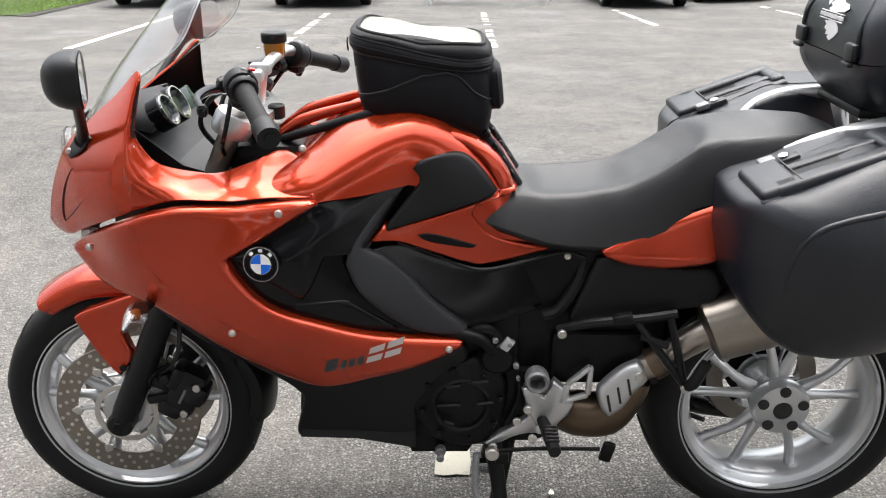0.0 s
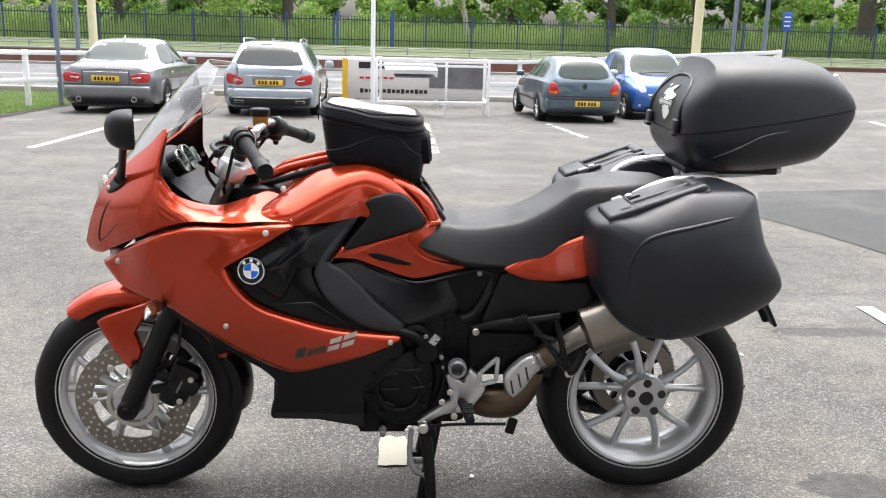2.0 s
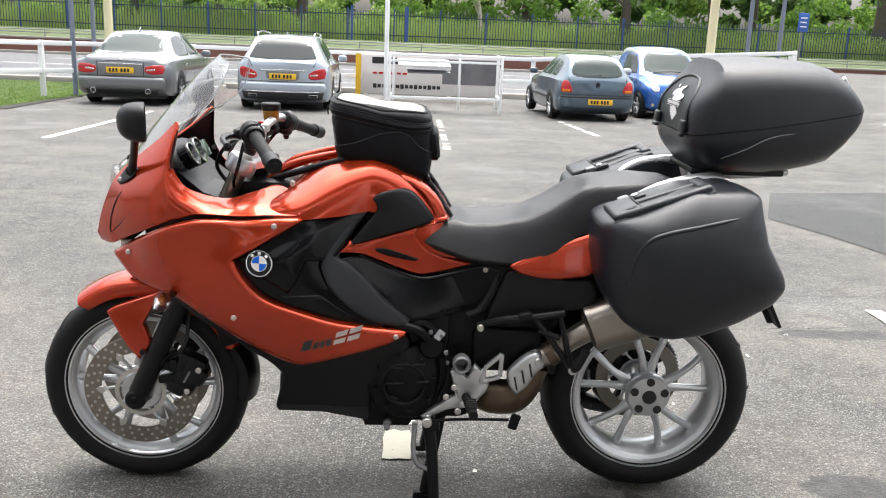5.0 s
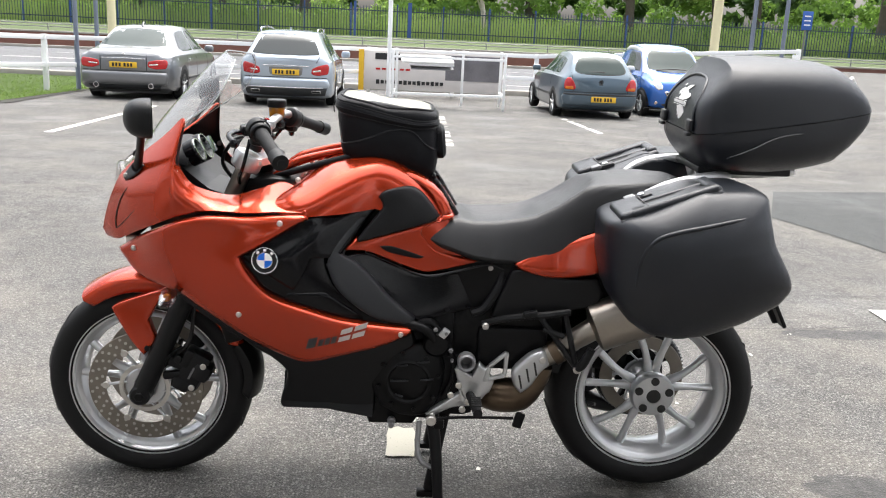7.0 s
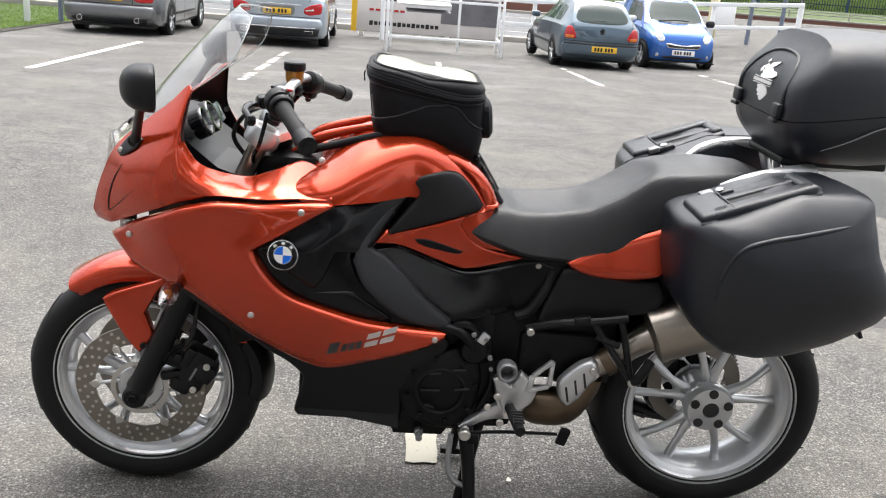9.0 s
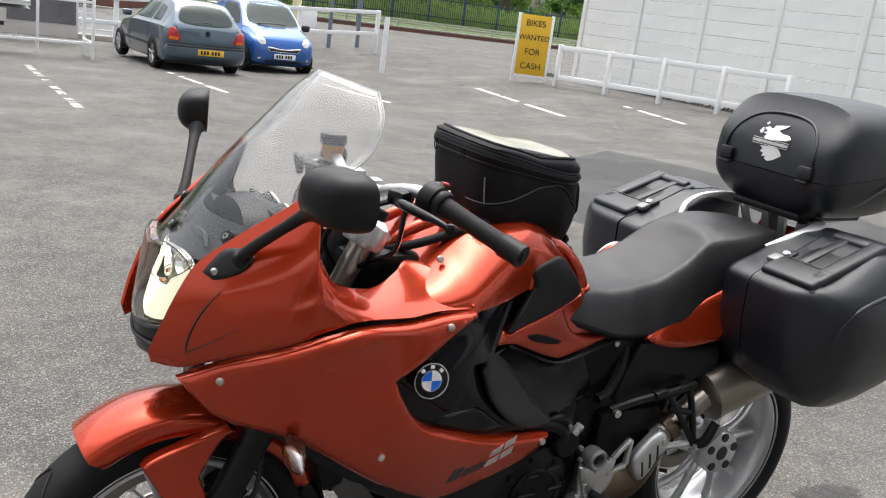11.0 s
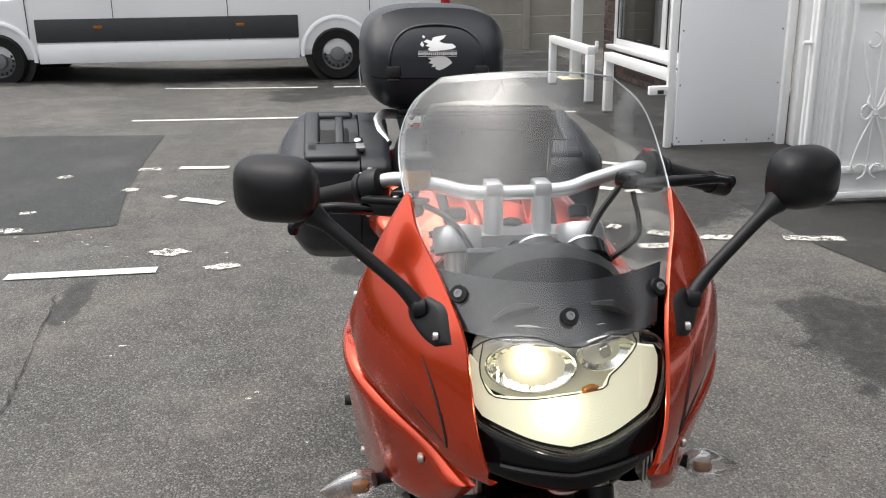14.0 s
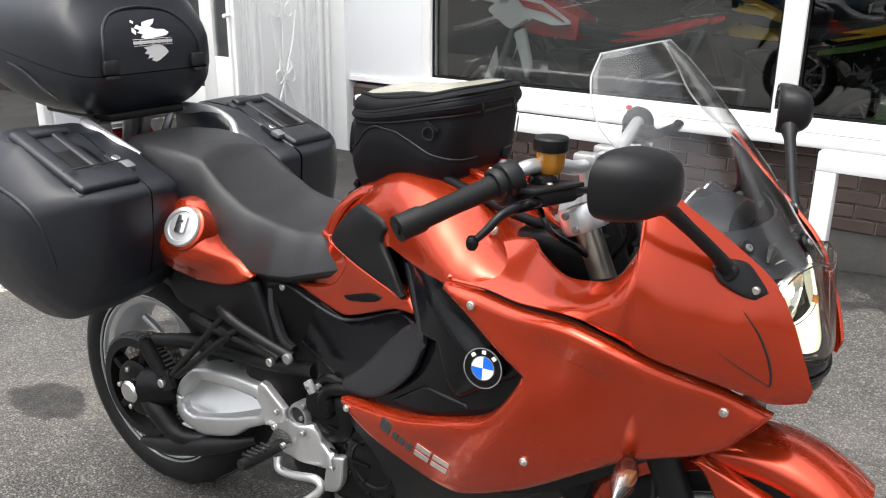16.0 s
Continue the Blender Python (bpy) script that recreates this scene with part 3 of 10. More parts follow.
# painted bay lines, broken where the paint has worn away
def paint_line(x0, y0, x1, y1, w, wear, seed, label="worn white painted bay line on tarmac", paint="line"):
    rng = random.Random(seed)
    d = Vector((x1 - x0, y1 - y0))
    L = d.length
    d.normalize()
    nrm = Vector((-d.y, d.x))
    bm = bmesh.new()
    s = 0.0
    while s < L:
        seg = rng.uniform(0.06, 0.22)
        if rng.random() > wear:
            k = 5
            e = min(L, s + seg * 1.02)
            lo = [Vector((x0, y0)) + d * (s + (e - s) * i / k) + nrm * (-w / 2 + rng.uniform(-1, 1) * w * 0.13 * wear ** 0.5) for i in range(k + 1)]
            hi = [Vector((x0, y0)) + d * (s + (e - s) * i / k) + nrm * (w / 2 + rng.uniform(-1, 1) * w * 0.13 * wear ** 0.5) for i in range(k + 1)]
            lo = [bm.verts.new((p.x, p.y, ground_mesh_z(p.x, p.y) + 0.0065)) for p in lo]
            hi = [bm.verts.new((p.x, p.y, ground_mesh_z(p.x, p.y) + 0.0065)) for p in hi]
            for i in range(k):
                bm.faces.new((lo[i], lo[i + 1], hi[i + 1], hi[i]))
        s += seg
    tagged(part("bay_line", bm, paint, smooth=False), label, "road marking", "painted bay lines", "structure")


paint_line(0.03, 0.36, -0.03, 2.05, 0.085, 0.08, 22, paint="line_faint")
paint_line(2.50, 1.20, 2.50, 1.92, 0.09, 0.0, 23)
paint_line(2.48, -1.45, 2.50, -0.80, 0.08, 0.5, 24, paint="line_worn")
paint_line(2.44, -2.40, 2.62, -1.52, 0.085, 0.25, 25, paint="line_worn")
paint_line(4.90, 1.10, 4.95, 1.47, 0.09, 0.0, 26)
paint_line(4.93, 1.60, 4.94, 1.78, 0.09, 0.3, 27, paint="line_worn")
paint_line(4.94, -1.24, 4.92, -0.85, 0.085, 0.35, 30, paint="line_worn")
paint_line(4.95, -2.05, 4.93, -1.28, 0.085, 0.4, 42, paint="line_worn")
paint_line(4.48, -1.80, 4.93, -1.22, 0.085, 0.05, 40)
paint_line(4.19, -0.90, 4.38, -0.68, 0.085, 0.0, 43)
paint_line(3.62, -1.70, 4.12, -0.94, 0.085, 0.15, 41)
paint_line(2.66, -1.52, 3.32, -0.70, 0.085, 0.35, 44, paint="line_worn")
paint_line(4.04, 0.12, 4.23, 0.42, 0.085, 0.08, 45)
paint_line(4.25, 0.46, 4.60, 0.92, 0.075, 0.55, 46, paint="line_worn")
paint_line(4.68, -0.28, 4.94, 0.0, 0.085, 0.1, 47)
paint_line(3.80, 1.03, 3.96, 1.30, 0.085, 0.1, 48)
paint_line(3.96, 1.31, 4.10, 1.48, 0.075, 0.6, 49, paint="line_worn")
paint_line(3.08, 1.55, 3.24, 1.72, 0.08, 0.3, 50, paint="line_worn")
paint_line(7.0, -2.15, 7.30, 2.3, 0.085, 0.02, 28)
paint_line(9.30, -2.1, 9.80, 2.4, 0.085, 0.04, 29)
for _i, (_x, _y, _a, _b) in enumerate(((2.50, .88, .05, .09), (2.50, .18, .03, .03), (2.49, -.45, .045, .085), (2.79, 1.18, .06, .10), (3.36, 2.18, .06, .08), (4.29, 1.70, .05, .05), (4.78, 2.26, .05, .05), (3.76, 2.21, .04, .05), (3.11, .29, .03, .03))):
    tagged(part("paint_scrap", flat(ragged(_x, _y, _a, _b, 300 + _i, rough=.3, k=18), 0.0055), "line_worn", smooth=False), "ragged scrap of white bay line paint", "road marking", "paint scraps", "structure")
# this scrap's paint colour carries the shade cast by the motorcycle
tagged(part("paint_patch", flat([(-.036, .100), (-.01, .094), (.02, .101), (.056, .098), (.060, .16), (.057, .22), (.061, .27), (.052, .312), (.02, .305), (.0, .318), (-.032, .306), (-.038, .25), (-.034, .18)], 0.006), "line_shaded", smooth=False), "ragged scrap of white road paint under the stand", "road marking", kind="structure")
paint_line(-4.60, 8.7, -4.75, 13.8, 0.11, 0.08, 31)
paint_line(-2.15, 9.0, -2.25, 14.0, 0.11, 0.45, 32, paint="line_worn")
paint_line(0.45, 9.0, 0.45, 14.2, 0.10, 0.62, 33, paint="line_worn")
paint_line(3.00, 11.9, 2.85, 14.9, 0.11, 0.25, 34)
paint_line(5.80, 11.9, 5.75, 15.6, 0.11, 0.25, 35)
paint_line(8.20, 10.2, 8.8, 13.9, 0.11, 0.2, 36)
paint_line(9.9, 9.0, 10.4, 11.2, 0.11, 0.5, 37)
paint_line(12.0, -1.6, 12.0, -0.9, 0.10, 0.4, 38)
paint_line(12.4, -1.7, 12.4, -1.0, 0.10, 0.2, 39)


def paint_flecks():
    """Scraps of old paint left on the tarmac along the worn lines."""
    rng = random.Random(12)
    bm = bmesh.new()
    for x0, y0, x1, y1, n in ((2.5, -1.9, 2.75, 1.4, 26), (4.8, -1.9, 4.8, 1.8, 18), (0.0, 0.5, 0.0, 1.9, 24), (3.0, 1.6, 3.4, 2.6, 14), (-0.5, -0.9, 2.2, 1.8, 10), (-2.2, 8.5, -2.2, 14, 16), (0.45, 8.5, 0.45, 14.5, 18)):
        for _ in range(n):
            k = rng.random()
            x, y = x0 + (x1 - x0) * k + rng.gauss(0, 0.06), y0 + (y1 - y0) * k + rng.gauss(0, 0.05)
            r = rng.uniform(0.003, 0.011) * (1 if y < 5 else 2.2)
            vs = []
            for i in range(7):
                a = 2 * math.pi * i / 7
                rr = r * rng.uniform(0.5, 1.3)
                px_, py_ = x + rr * math.cos(a), y + 1.5 * rr * math.sin(a)
                vs.append(bm.verts.new((px_, py_, ground_mesh_z(px_, py_) + 0.0065)))
            bm.faces.new(vs)
    return bm


tagged(part("paint_flecks", paint_flecks(), "line_worn", smooth=False), "small scraps of worn white paint on the tarmac", "road marking", kind="stuff")


def build_cracks():
    rng = random.Random(5)
    bm = bmesh.new()
    for x0, y0, x1, y1 in ((-6, 5.55, 3.2, 5.9), (0.9, 2.05, 3.0, 2.2), (6.9, 7.0, 9.4, 9.2), (-0.1, 1.3, 2.2, 1.6)):
        n = 40
        pts = [Vector((x0 + (x1 - x0) * i / n + rng.uniform(-0.01, 0.01), y0 + (y1 - y0) * i / n + rng.uniform(-0.012, 0.012))) for i in range(n + 1)]
        for a, b in zip(pts, pts[1:]):
            t = (b - a).normalized()
            o = Vector((-t.y, t.x)) * rng.uniform(0.001, 0.0045)
            bm.faces.new([bm.verts.new((p.x, p.y, ground_z(p.x, p.y) + 0.007)) for p in (a - o, b - o, b + o, a + o)])
    return bm


tagged(part("tarmac_crack", build_cracks(), "tarmac_dark", smooth=False), "thin dark cracks and joints in the tarmac", "crack", kind="stuff")

# ---------- road beyond the fence ----------
ROAD_Z = -0.336


def sheet(x0, x1, y0, y1, z, material, name, label, cat):
    bm = bmesh.new()
    xs = np.linspace(x0, x1, 30)
    lo = [bm.verts.new((x, y0, z)) for x in xs]
    hi = [bm.verts.new((x, y1, z)) for x in xs]
    for i in range(29):
        bm.faces.new((lo[i], lo[i + 1], hi[i + 1], hi[i]))
    tagged(part(name, bm, material, smooth=False), label, cat, kind="structure")


sheet(-90, 9.0, 22.5, 41.0, ROAD_Z + 0.012, "road", "road", "pale grey main road beyond the car park", "road")
sheet(9.0, 110, 19.6, 41.0, ROAD_Z + 0.016, "road", "road", "pale grey main road with wide entrance", "road")
for y, w in ((26.5, 0.12), (31.5, 0.12), (31.9, 0.12), (36.5, 0.12)):
    bm = bmesh.new()
    x = -80.0
    while x < 100:
        bmesh.ops.create_grid(bm, x_segments=1, y_segments=1, size=0.5, matrix=Matrix.Translation((x, y, ROAD_Z + 0.022)) @ Matrix.Diagonal((3.0 if y != 26.5 else 5.8, w, 1, 1)))
        x += 6.0
    tagged(part("lane_line", bm, "line", smooth=False), "white painted lane line on the road", "road marking", "lane lines", "structure")
for y0, y1 in ((22.1, 22.5), (41.0, 41.3)):
    tagged(part("kerb", box((10, (y0 + y1) / 2, ROAD_Z + 0.03), (200, y1 - y0, 0.22), 0.02), "concrete"), "grey concrete kerb along the road", "kerb", kind="structure")
island = join(prism(rounded([(11.5, 21.6), (15.5, 22.4), (18.5, 22.2), (18.3, 21.0), (13.5, 20.7)], 0.5, 6), ROAD_Z + 0.0, ROAD_Z + 0.13, 0.03, plane="xy"))
tagged(part("traffic_island", island, "cream"), "low pale kerbed traffic island at the entrance", "kerb", kind="structure")

# grass verge at the side of the silver saloon
tagged(part("grass_verge", flat([(-7.3, 13.2), (-7.5, 18.6), (-8, 22.2), (-40, 22.2), (-40, 10)], 0.02), "grass", smooth=False), "mown green grass verge behind the white rail", "grass", kind="stuff")
rngv = np.random.default_rng(3)
q = []
for _ in range(5200):
    x, y = -7.35 - rngv.random() ** 1.6 * 7, 13.6 + rngv.random() * 8
    h = rngv.uniform(0.02, 0.05)
    a = rngv.uniform(0, 6.28)
    z = ground_z(x, y) + 0.02
    dx, dy = 0.012 * math.cos(a), 0.012 * math.sin(a)
    t = (x + rngv.uniform(-0.04, 0.04), y + rngv.uniform(-0.04, 0.04), z + h)
    q += [(x - dx, y - dy, z), (x + dx, y + dy, z), t, (t[0] - dx * 0.2, t[1], t[2])]
tagged(leaf_mesh("verge_grass_blades", q, "grass"), "short green grass blades on the verge", "grass", kind="stuff")
tagged(part("soil_edge", flat([(-7.0, 13.0), (-7.2, 15.5), (-7.35, 19.0), (-7.6, 19.0), (-7.55, 13.2)], 0.015), "dirt", smooth=False), "strip of soil and dead leaves along the verge", "soil", kind="stuff")

# ---------- far side of the road: low wall, bank, palisade, trees ----------
def bank_z(y):
    return ROAD_Z + 0.75 + 0.35 * step01((y - 42) / 10) + 1.6 * step01((y - 53) / 30)


low_wall = tagged(part("low_brick_wall", box((20, 42.15, ROAD_Z + 0.36), (190, 0.3, 0.72)), "red_brick"), "low red-brown brick retaining wall along the far pavement", "wall", kind="structure")
part("coping", box((20, 42.15, ROAD_Z + 0.75), (190, 0.38, 0.09), 0.02), "concrete", low_wall)
bm = bmesh.new()
ys = [42.3, 44, 48, 52, 56, 62, 70, 84]
rows = [[bm.verts.new((x, y, bank_z(y))) for x in np.linspace(-90, 120, 60)] for y in ys]
for a, b in zip(rows, rows[1:]):
    for i in range(59):
        bm.faces.new((a[i], a[i + 1], b[i + 1], b[i]))
tagged(part("grass_bank", bm, "bank"), "rough grass bank behind the low wall", "grass", kind="stuff")
guard = thing("guard_rail", "thin grey metal pedestrian rail on the wall", "railing")
for z in (1.12, 0.98):
    part("rail", rod((-70, 42.3, ROAD_Z + z), (100, 42.3, ROAD_Z + z), 0.025, 6), "tread", guard)
for i in range(56):
    part("post", rod((-70 + 3.05 * i, 42.3, ROAD_Z + 0.7), (-70 + 3.05 * i, 42.3, ROAD_Z + 1.14), 0.03, 6), "tread", guard)


def palisade():
    pal = thing("palisade_fence", "dark steel palisade fence with pointed pales", "fence")
    z0 = bank_z(52)
    for z in (0.35, 1.5):
        part("rail", box((15, 52.03, z0 + z), (150, 0.04, 0.06)), "fence", pal)
    pale = bmesh.new()
    for p in ((-0.02, 0), (0.02, 0), (0.02, 1.7), (0, 1.82), (-0.02, 1.7)):
        pale.verts.new((p[0], 0, p[1]))
    bmesh.ops.contextual_create(pale, geom=pale.verts)
    ret = bmesh.ops.extrude_face_region(pale, geom=pale.faces[:])
    bmesh.ops.translate(pale, verts=[v for v in ret["geom"] if isinstance(v, bmesh.types.BMVert)], vec=(0, 0.02, 0))
    first = part("pale", pale, "fence", pal, smooth=False)
    first.location = (-20.5, 52, z0)
    for i in range(1, 290):
        o = first.copy()
        scene.collection.objects.link(o)
        o.location = (-20.5 + 0.165 * i, 52, z0)
    for i in range(30):
        o = part("post", box((0, 0, 0.95), (0.09, 0.09, 1.9)), "blue_steel", pal, "blue painted fence post", smooth=False) if i == 0 else first_post.copy()
        if i == 0:
            first_post = o
        else:
            scene.collection.objects.link(o)
        o.location = (-40 + 2.75 * i, 52.08, z0)
    rest = bmesh.new()
    me = first.data
    for x in [*np.arange(-50, -20.6, 0.165), *np.arange(27.4, 80, 0.165)]:
        v = [rest.verts.new((x + d, 52, z0 + h)) for d, h in ((-0.02, 0), (0.02, 0), (0.02, 1.7), (0, 1.82), (-0.02, 1.7))]
        rest.faces.new(v)
    o = part("far_palisade", rest, "fence", pal, smooth=False)
    o["kind"] = "stuff"
    part("gate_post", box((-0.75, 51.95, z0 + 1.0), (0.22, 0.12, 2.05)), "blue_steel", pal, "blue painted gate post")
    part("gate_post", box((-4.0, 51.95, z0 + 1.0), (0.14, 0.12, 2.0)), "blue_steel", pal, "blue painted gate post")


palisade()


def tree(x, y, h, trunk_r, crown_r, seed, bark="bark", leaf="leaf_a", lean=0.0, label="tall leafy roadside tree with grey-brown trunk", n=3800, low=0.35):
    rng = random.Random(seed)
    z0 = bank_z(y) if y > 42 else ground_z(x, y)
    t = thing("tree", label, "tree", "trees behind the road", at=Matrix.Translation((x, y, z0)))
    top = Vector((lean, 0.0, h * 0.62))
    bms = [tube([(0, 0, -0.2), (lean * 0.25 + 0.05, 0, h * 0.2), (lean * 0.6, 0.1, h * 0.42), top], [trunk_r * 1.25, trunk_r, trunk_r * 0.8, trunk_r * 0.4], 10)]
    blobs = []
    for i in range(9):
        a, f = rng.uniform(0, 6.28), rng.uniform(0.4, 1.0)
        start = Vector((lean * f * 0.8, 0.05, h * 0.62 * f * rng.uniform(0.75, 1)))
        end = start + Vector((math.cos(a) * crown_r * rng.uniform(0.5, 0.95), math.sin(a) * crown_r * rng.uniform(0.5, 0.95), h * rng.uniform(0.08, 0.34)))
        bms.append(tube([start, (start + end) / 2 + Vector((0, 0, 0.3)), end], [trunk_r * 0.4, trunk_r * 0.25, trunk_r * 0.08], 6))
        blobs.append((*end, crown_r * rng.uniform(0.35, 0.55)))
        blobs.append((*((start + end) / 2 + Vector((rng.uniform(-1, 1), rng.uniform(-1, 1), 0.5))), crown_r * rng.uniform(0.25, 0.4)))
    part("trunk", join(*bms), bark, t)
    blobs.append((lean, 0, h * 0.85, crown_r * 0.55))
    for i in range(5):
        a = rng.uniform(0, 6.28)
        blobs.append((lean + math.cos(a) * crown_r * 0.8, math.sin(a) * crown_r * 0.8, h * rng.uniform(low, low + 0.3), crown_r * 0.33))
    leaf_mesh("crown", leaves(blobs, 0.17, n, seed), leaf, t)


tree(13.2, 56, 11, 0.30, 4.2, 101, leaf="leaf_a")
tree(19.3, 57, 11, 0.26, 4.0, 102, leaf="leaf_b", lean=-0.8)
tree(30.0, 56, 13, 0.55, 5.5, 103, leaf="leaf_c")
tree(4.1, 57, 8.5, 0.16, 2.6, 104, bark="birch", leaf="leaf_b", lean=-0.9, label="slim leaning birch with pale bark", n=1500)
tree(-8.0, 60, 12, 0.35, 5.0, 105, leaf="leaf_c")
tree(-20.0, 62, 13, 0.4, 6.0, 106, leaf="leaf_c")
tree(-13.0, 57, 8, 0.25, 3.4, 107, leaf="leaf_a")
tree(40.0, 60, 12, 0.4, 6.0, 108, leaf="leaf_a")
tree(24.0, 63, 12, 0.3, 5.0, 109, leaf="leaf_b")
tree(-33.0, 60, 12, 0.4, 6.0, 110, leaf="leaf_a")
tree(52.0, 58, 12, 0.4, 6.0, 111, leaf="leaf_c")
tree(8.0, 66, 13, 0.4, 6.0, 112, leaf="leaf_c")


def thicket(name, x0, x1, y0, y1, h0, h1, n, count, size, seed, material, label):
    rng = random.Random(seed)
    blobs = []
    for _ in range(n):
        x, y = rng.uniform(x0, x1), rng.uniform(y0, y1)
        r = rng.uniform(0.5, 1.3)
        blobs.append((x, y, bank_z(y) + rng.uniform(h0, h1), r))
    tagged(leaf_mesh(name, leaves(blobs, size, count, seed, 0.45), material), label, "bushes", kind="stuff")


thicket("shrub_row", -45, -2, 53.5, 56, 0.2, 2.2, 70, 9000, 0.16, 201, "leaf_b", "light green shrubs crowding the fence")
thicket("shrub_row", -45, 60, 60, 70, 0.3, 5.0, 220, 30000, 0.24, 202, "leaf_a", "mid green scrub on the bank")
thicket("shrub_row", 16, 60, 54, 58, 0.2, 1.6, 60, 7000, 0.15, 203, "leaf_a", "green bushes behind the fence")
thicket("shrub_row", -60, 75, 72, 82, 0.5, 9.0, 300, 40000, 0.55, 204, "leaf_c", "dark far woodland edge")
thicket("reed_grass", -6, 45, 53, 62, 0.0, 0.9, 220, 16000, 0.15, 205, "leaf_b", "tall pale wild grass on the bank")

# tall grass stems standing on the bank behind the palisade
rngb = np.random.default_rng(31)
q = []
for _ in range(26000):
    x, y = rngb.uniform(-40, 60), 52.6 + rngb.random() ** 1.4 * 12
    h, a = rngb.uniform(0.5, 1.5), rngb.uniform(0, 6.28)
    z = bank_z(y) - 0.05
    dx, dy = 0.03 * math.cos(a), 0.03 * math.sin(a)
    lx, ly = rngb.uniform(-0.3, 0.3), rngb.uniform(-0.3, 0.3)
    q += [(x - dx, y - dy, z), (x + dx, y + dy, z), (x + lx + dx * 0.4, y + ly, z + h), (x + lx - dx * 0.4, y + ly, z + h)]
tagged(leaf_mesh("tall_grass", q, "wild"), "tall pale green grass stems on the bank", "grass", kind="stuff")

# ---------- side wall of concrete panels ----------
def panel_wall(name, pts, z0s, courses, material, label, bay=1.83, post_mat=None):
    """A post-and-panel wall along a plan line, each panel and post a piece."""
    w = thing(name, label, "wall", kind="structure")
    a, b = Vector(pts[0]), Vector(pts[1])
    d = (b - a).normalized()
    n = int((b - a).length / bay)
    turn = math.degrees(math.atan2(d.y, d.x))
    slab = part("panel", box((0, 0, 0), (bay - 0.1, 0.05, 0.298), 0.006, seg=1), material, w, smooth=False)
    post = part("post", box((0, 0, 0), (0.13, 0.14, 0.305 * courses + 0.1), 0.012, seg=1), post_mat or material, w, smooth=False)
    firsts = {id(slab): True, id(post): True}
    rng = random.Random(9)

    def put(ob, x, y, z, lean=0.0):
        if firsts.pop(id(ob), None):
            o = ob
        else:
            o = ob.copy()
            scene.collection.objects.link(o)
        o.matrix_basis = pose(x, y, z, lean, 0, turn)

    for i in range(n + 1):
        p = a + d * bay * i
        z = z0s[0] + (z0s[1] - z0s[0]) * i / n
        put(post, p.x, p.y, z + 0.1525 * courses + 0.04, rng.uniform(-0.6, 0.6))
        if i < n:
            c = p + d * bay / 2
            for k in range(courses):
                put(slab, c.x, c.y, z + 0.155 + 0.305 * k, rng.uniform(-0.8, 0.8))
    return w


white_wall = panel_wall("wall_white", [(13.9, 3.3), (12.9, 17.9)], (0.17, 0.12), 8, "white_dirty", "white-painted concrete post and panel wall, flaking at its foot")
grey_wall = panel_wall("wall_grey", [(14.35, -5.0), (13.95, 3.25)], (-0.03, 0.12), 8, "concrete", "weathered grey concrete post and panel wall")
part("poster", box((14.19, -2.85, 1.18), (0.01, 0.62, 0.42)), "banner", grey_wall, "faded paper poster")
part("poster_band", box((14.18, -2.60, 1.22), (0.01, 0.11, 0.30)), "yellow", grey_wall)
part("poster_print", box((14.18, -2.95, 1.12), (0.01, 0.30, 0.05)), "blue_sign", grey_wall)
bm = bmesh.new()
rng = random.Random(77)
for i in range(150):
    y = 3.4 + i * 0.097
    x = 13.9 - (y - 3.3) * 0.0685 - 0.09
    z = ground_z(x, y)
    h = rng.uniform(0.03, 0.10)
    bm.faces.new([bm.verts.new(p) for p in ((x, y, z + 0.002), (x, y + 0.11, z + 0.002), (x + 0.05, y + 0.09, z + h), (x + 0.05, y + 0.02, z + h))])
tagged(part("wall_foot_dirt", bm, "dirt", smooth=False), "dark dirt and moss along the foot of the wall", "soil", kind="stuff")


# low white rail along the wall, with the yellow sign at its end
def side_rail():
    r = thing("side_rail", "low white painted timber rail along the concrete wall", "railing")
    a, b = Vector((11.0, 14.2, 0.16)), Vector((12.6, 9.4, 0.2))
    for z in (0.22, 0.85):
        part("rail", bar(a + Vector((0, 0, z)), b + Vector((0, 0, z)), 0.05, 0.11, 0.006), "white", r)
    for i in range(5):
        p = a.lerp(b, i / 4)
        part("post", box((p.x, p.y, p.z + 0.42), (0.09, 0.09, 1.0), 0.008), "white", r)


side_rail()


def words(body, size, m, material, name, parent, depth=0.002):
    cu = bpy.data.curves.new(name, "FONT")
    cu.body, cu.size, cu.extrude, cu.align_x, cu.align_y = body, size, depth, "CENTER", "CENTER"
    tmp = new(name, cu)
    bpy.context.view_layer.update()
    me = bpy.data.meshes.new_from_object(tmp.evaluated_get(bpy.context.evaluated_depsgraph_get()))
    bpy.data.objects.remove(tmp)
    me.materials.clear()
    me.materials.append(M[material])
    ob = new(name, me)
    ob.parent, ob.matrix_basis = parent, m
    return ob


cash = thing("cash_sign", "yellow board sign with black capital lettering on white legs", "sign", at=pose(10.75, 14.9, 0.12, 0, 0, -20))
part("board", box((0, 0, 0.85), (0.72, 0.03, 1.30), 0.006), "yellow", cash)
for x in (-0.38, 0.38):
    part("leg", box((x, 0, 0.75), (0.06, 0.06, 1.55), 0.006), "white", cash)
for i, wd in enumerate(("BIKES", "WANTED", "FOR", "CASH")):
    words(wd, 0.19 if wd != "WANTED" else 0.165, pose(0, -0.02, 1.32 - 0.31 * i, 90, 0, 0), "ink", "lettering", cash)

# ---------- shop front ----------
FY = -3.45
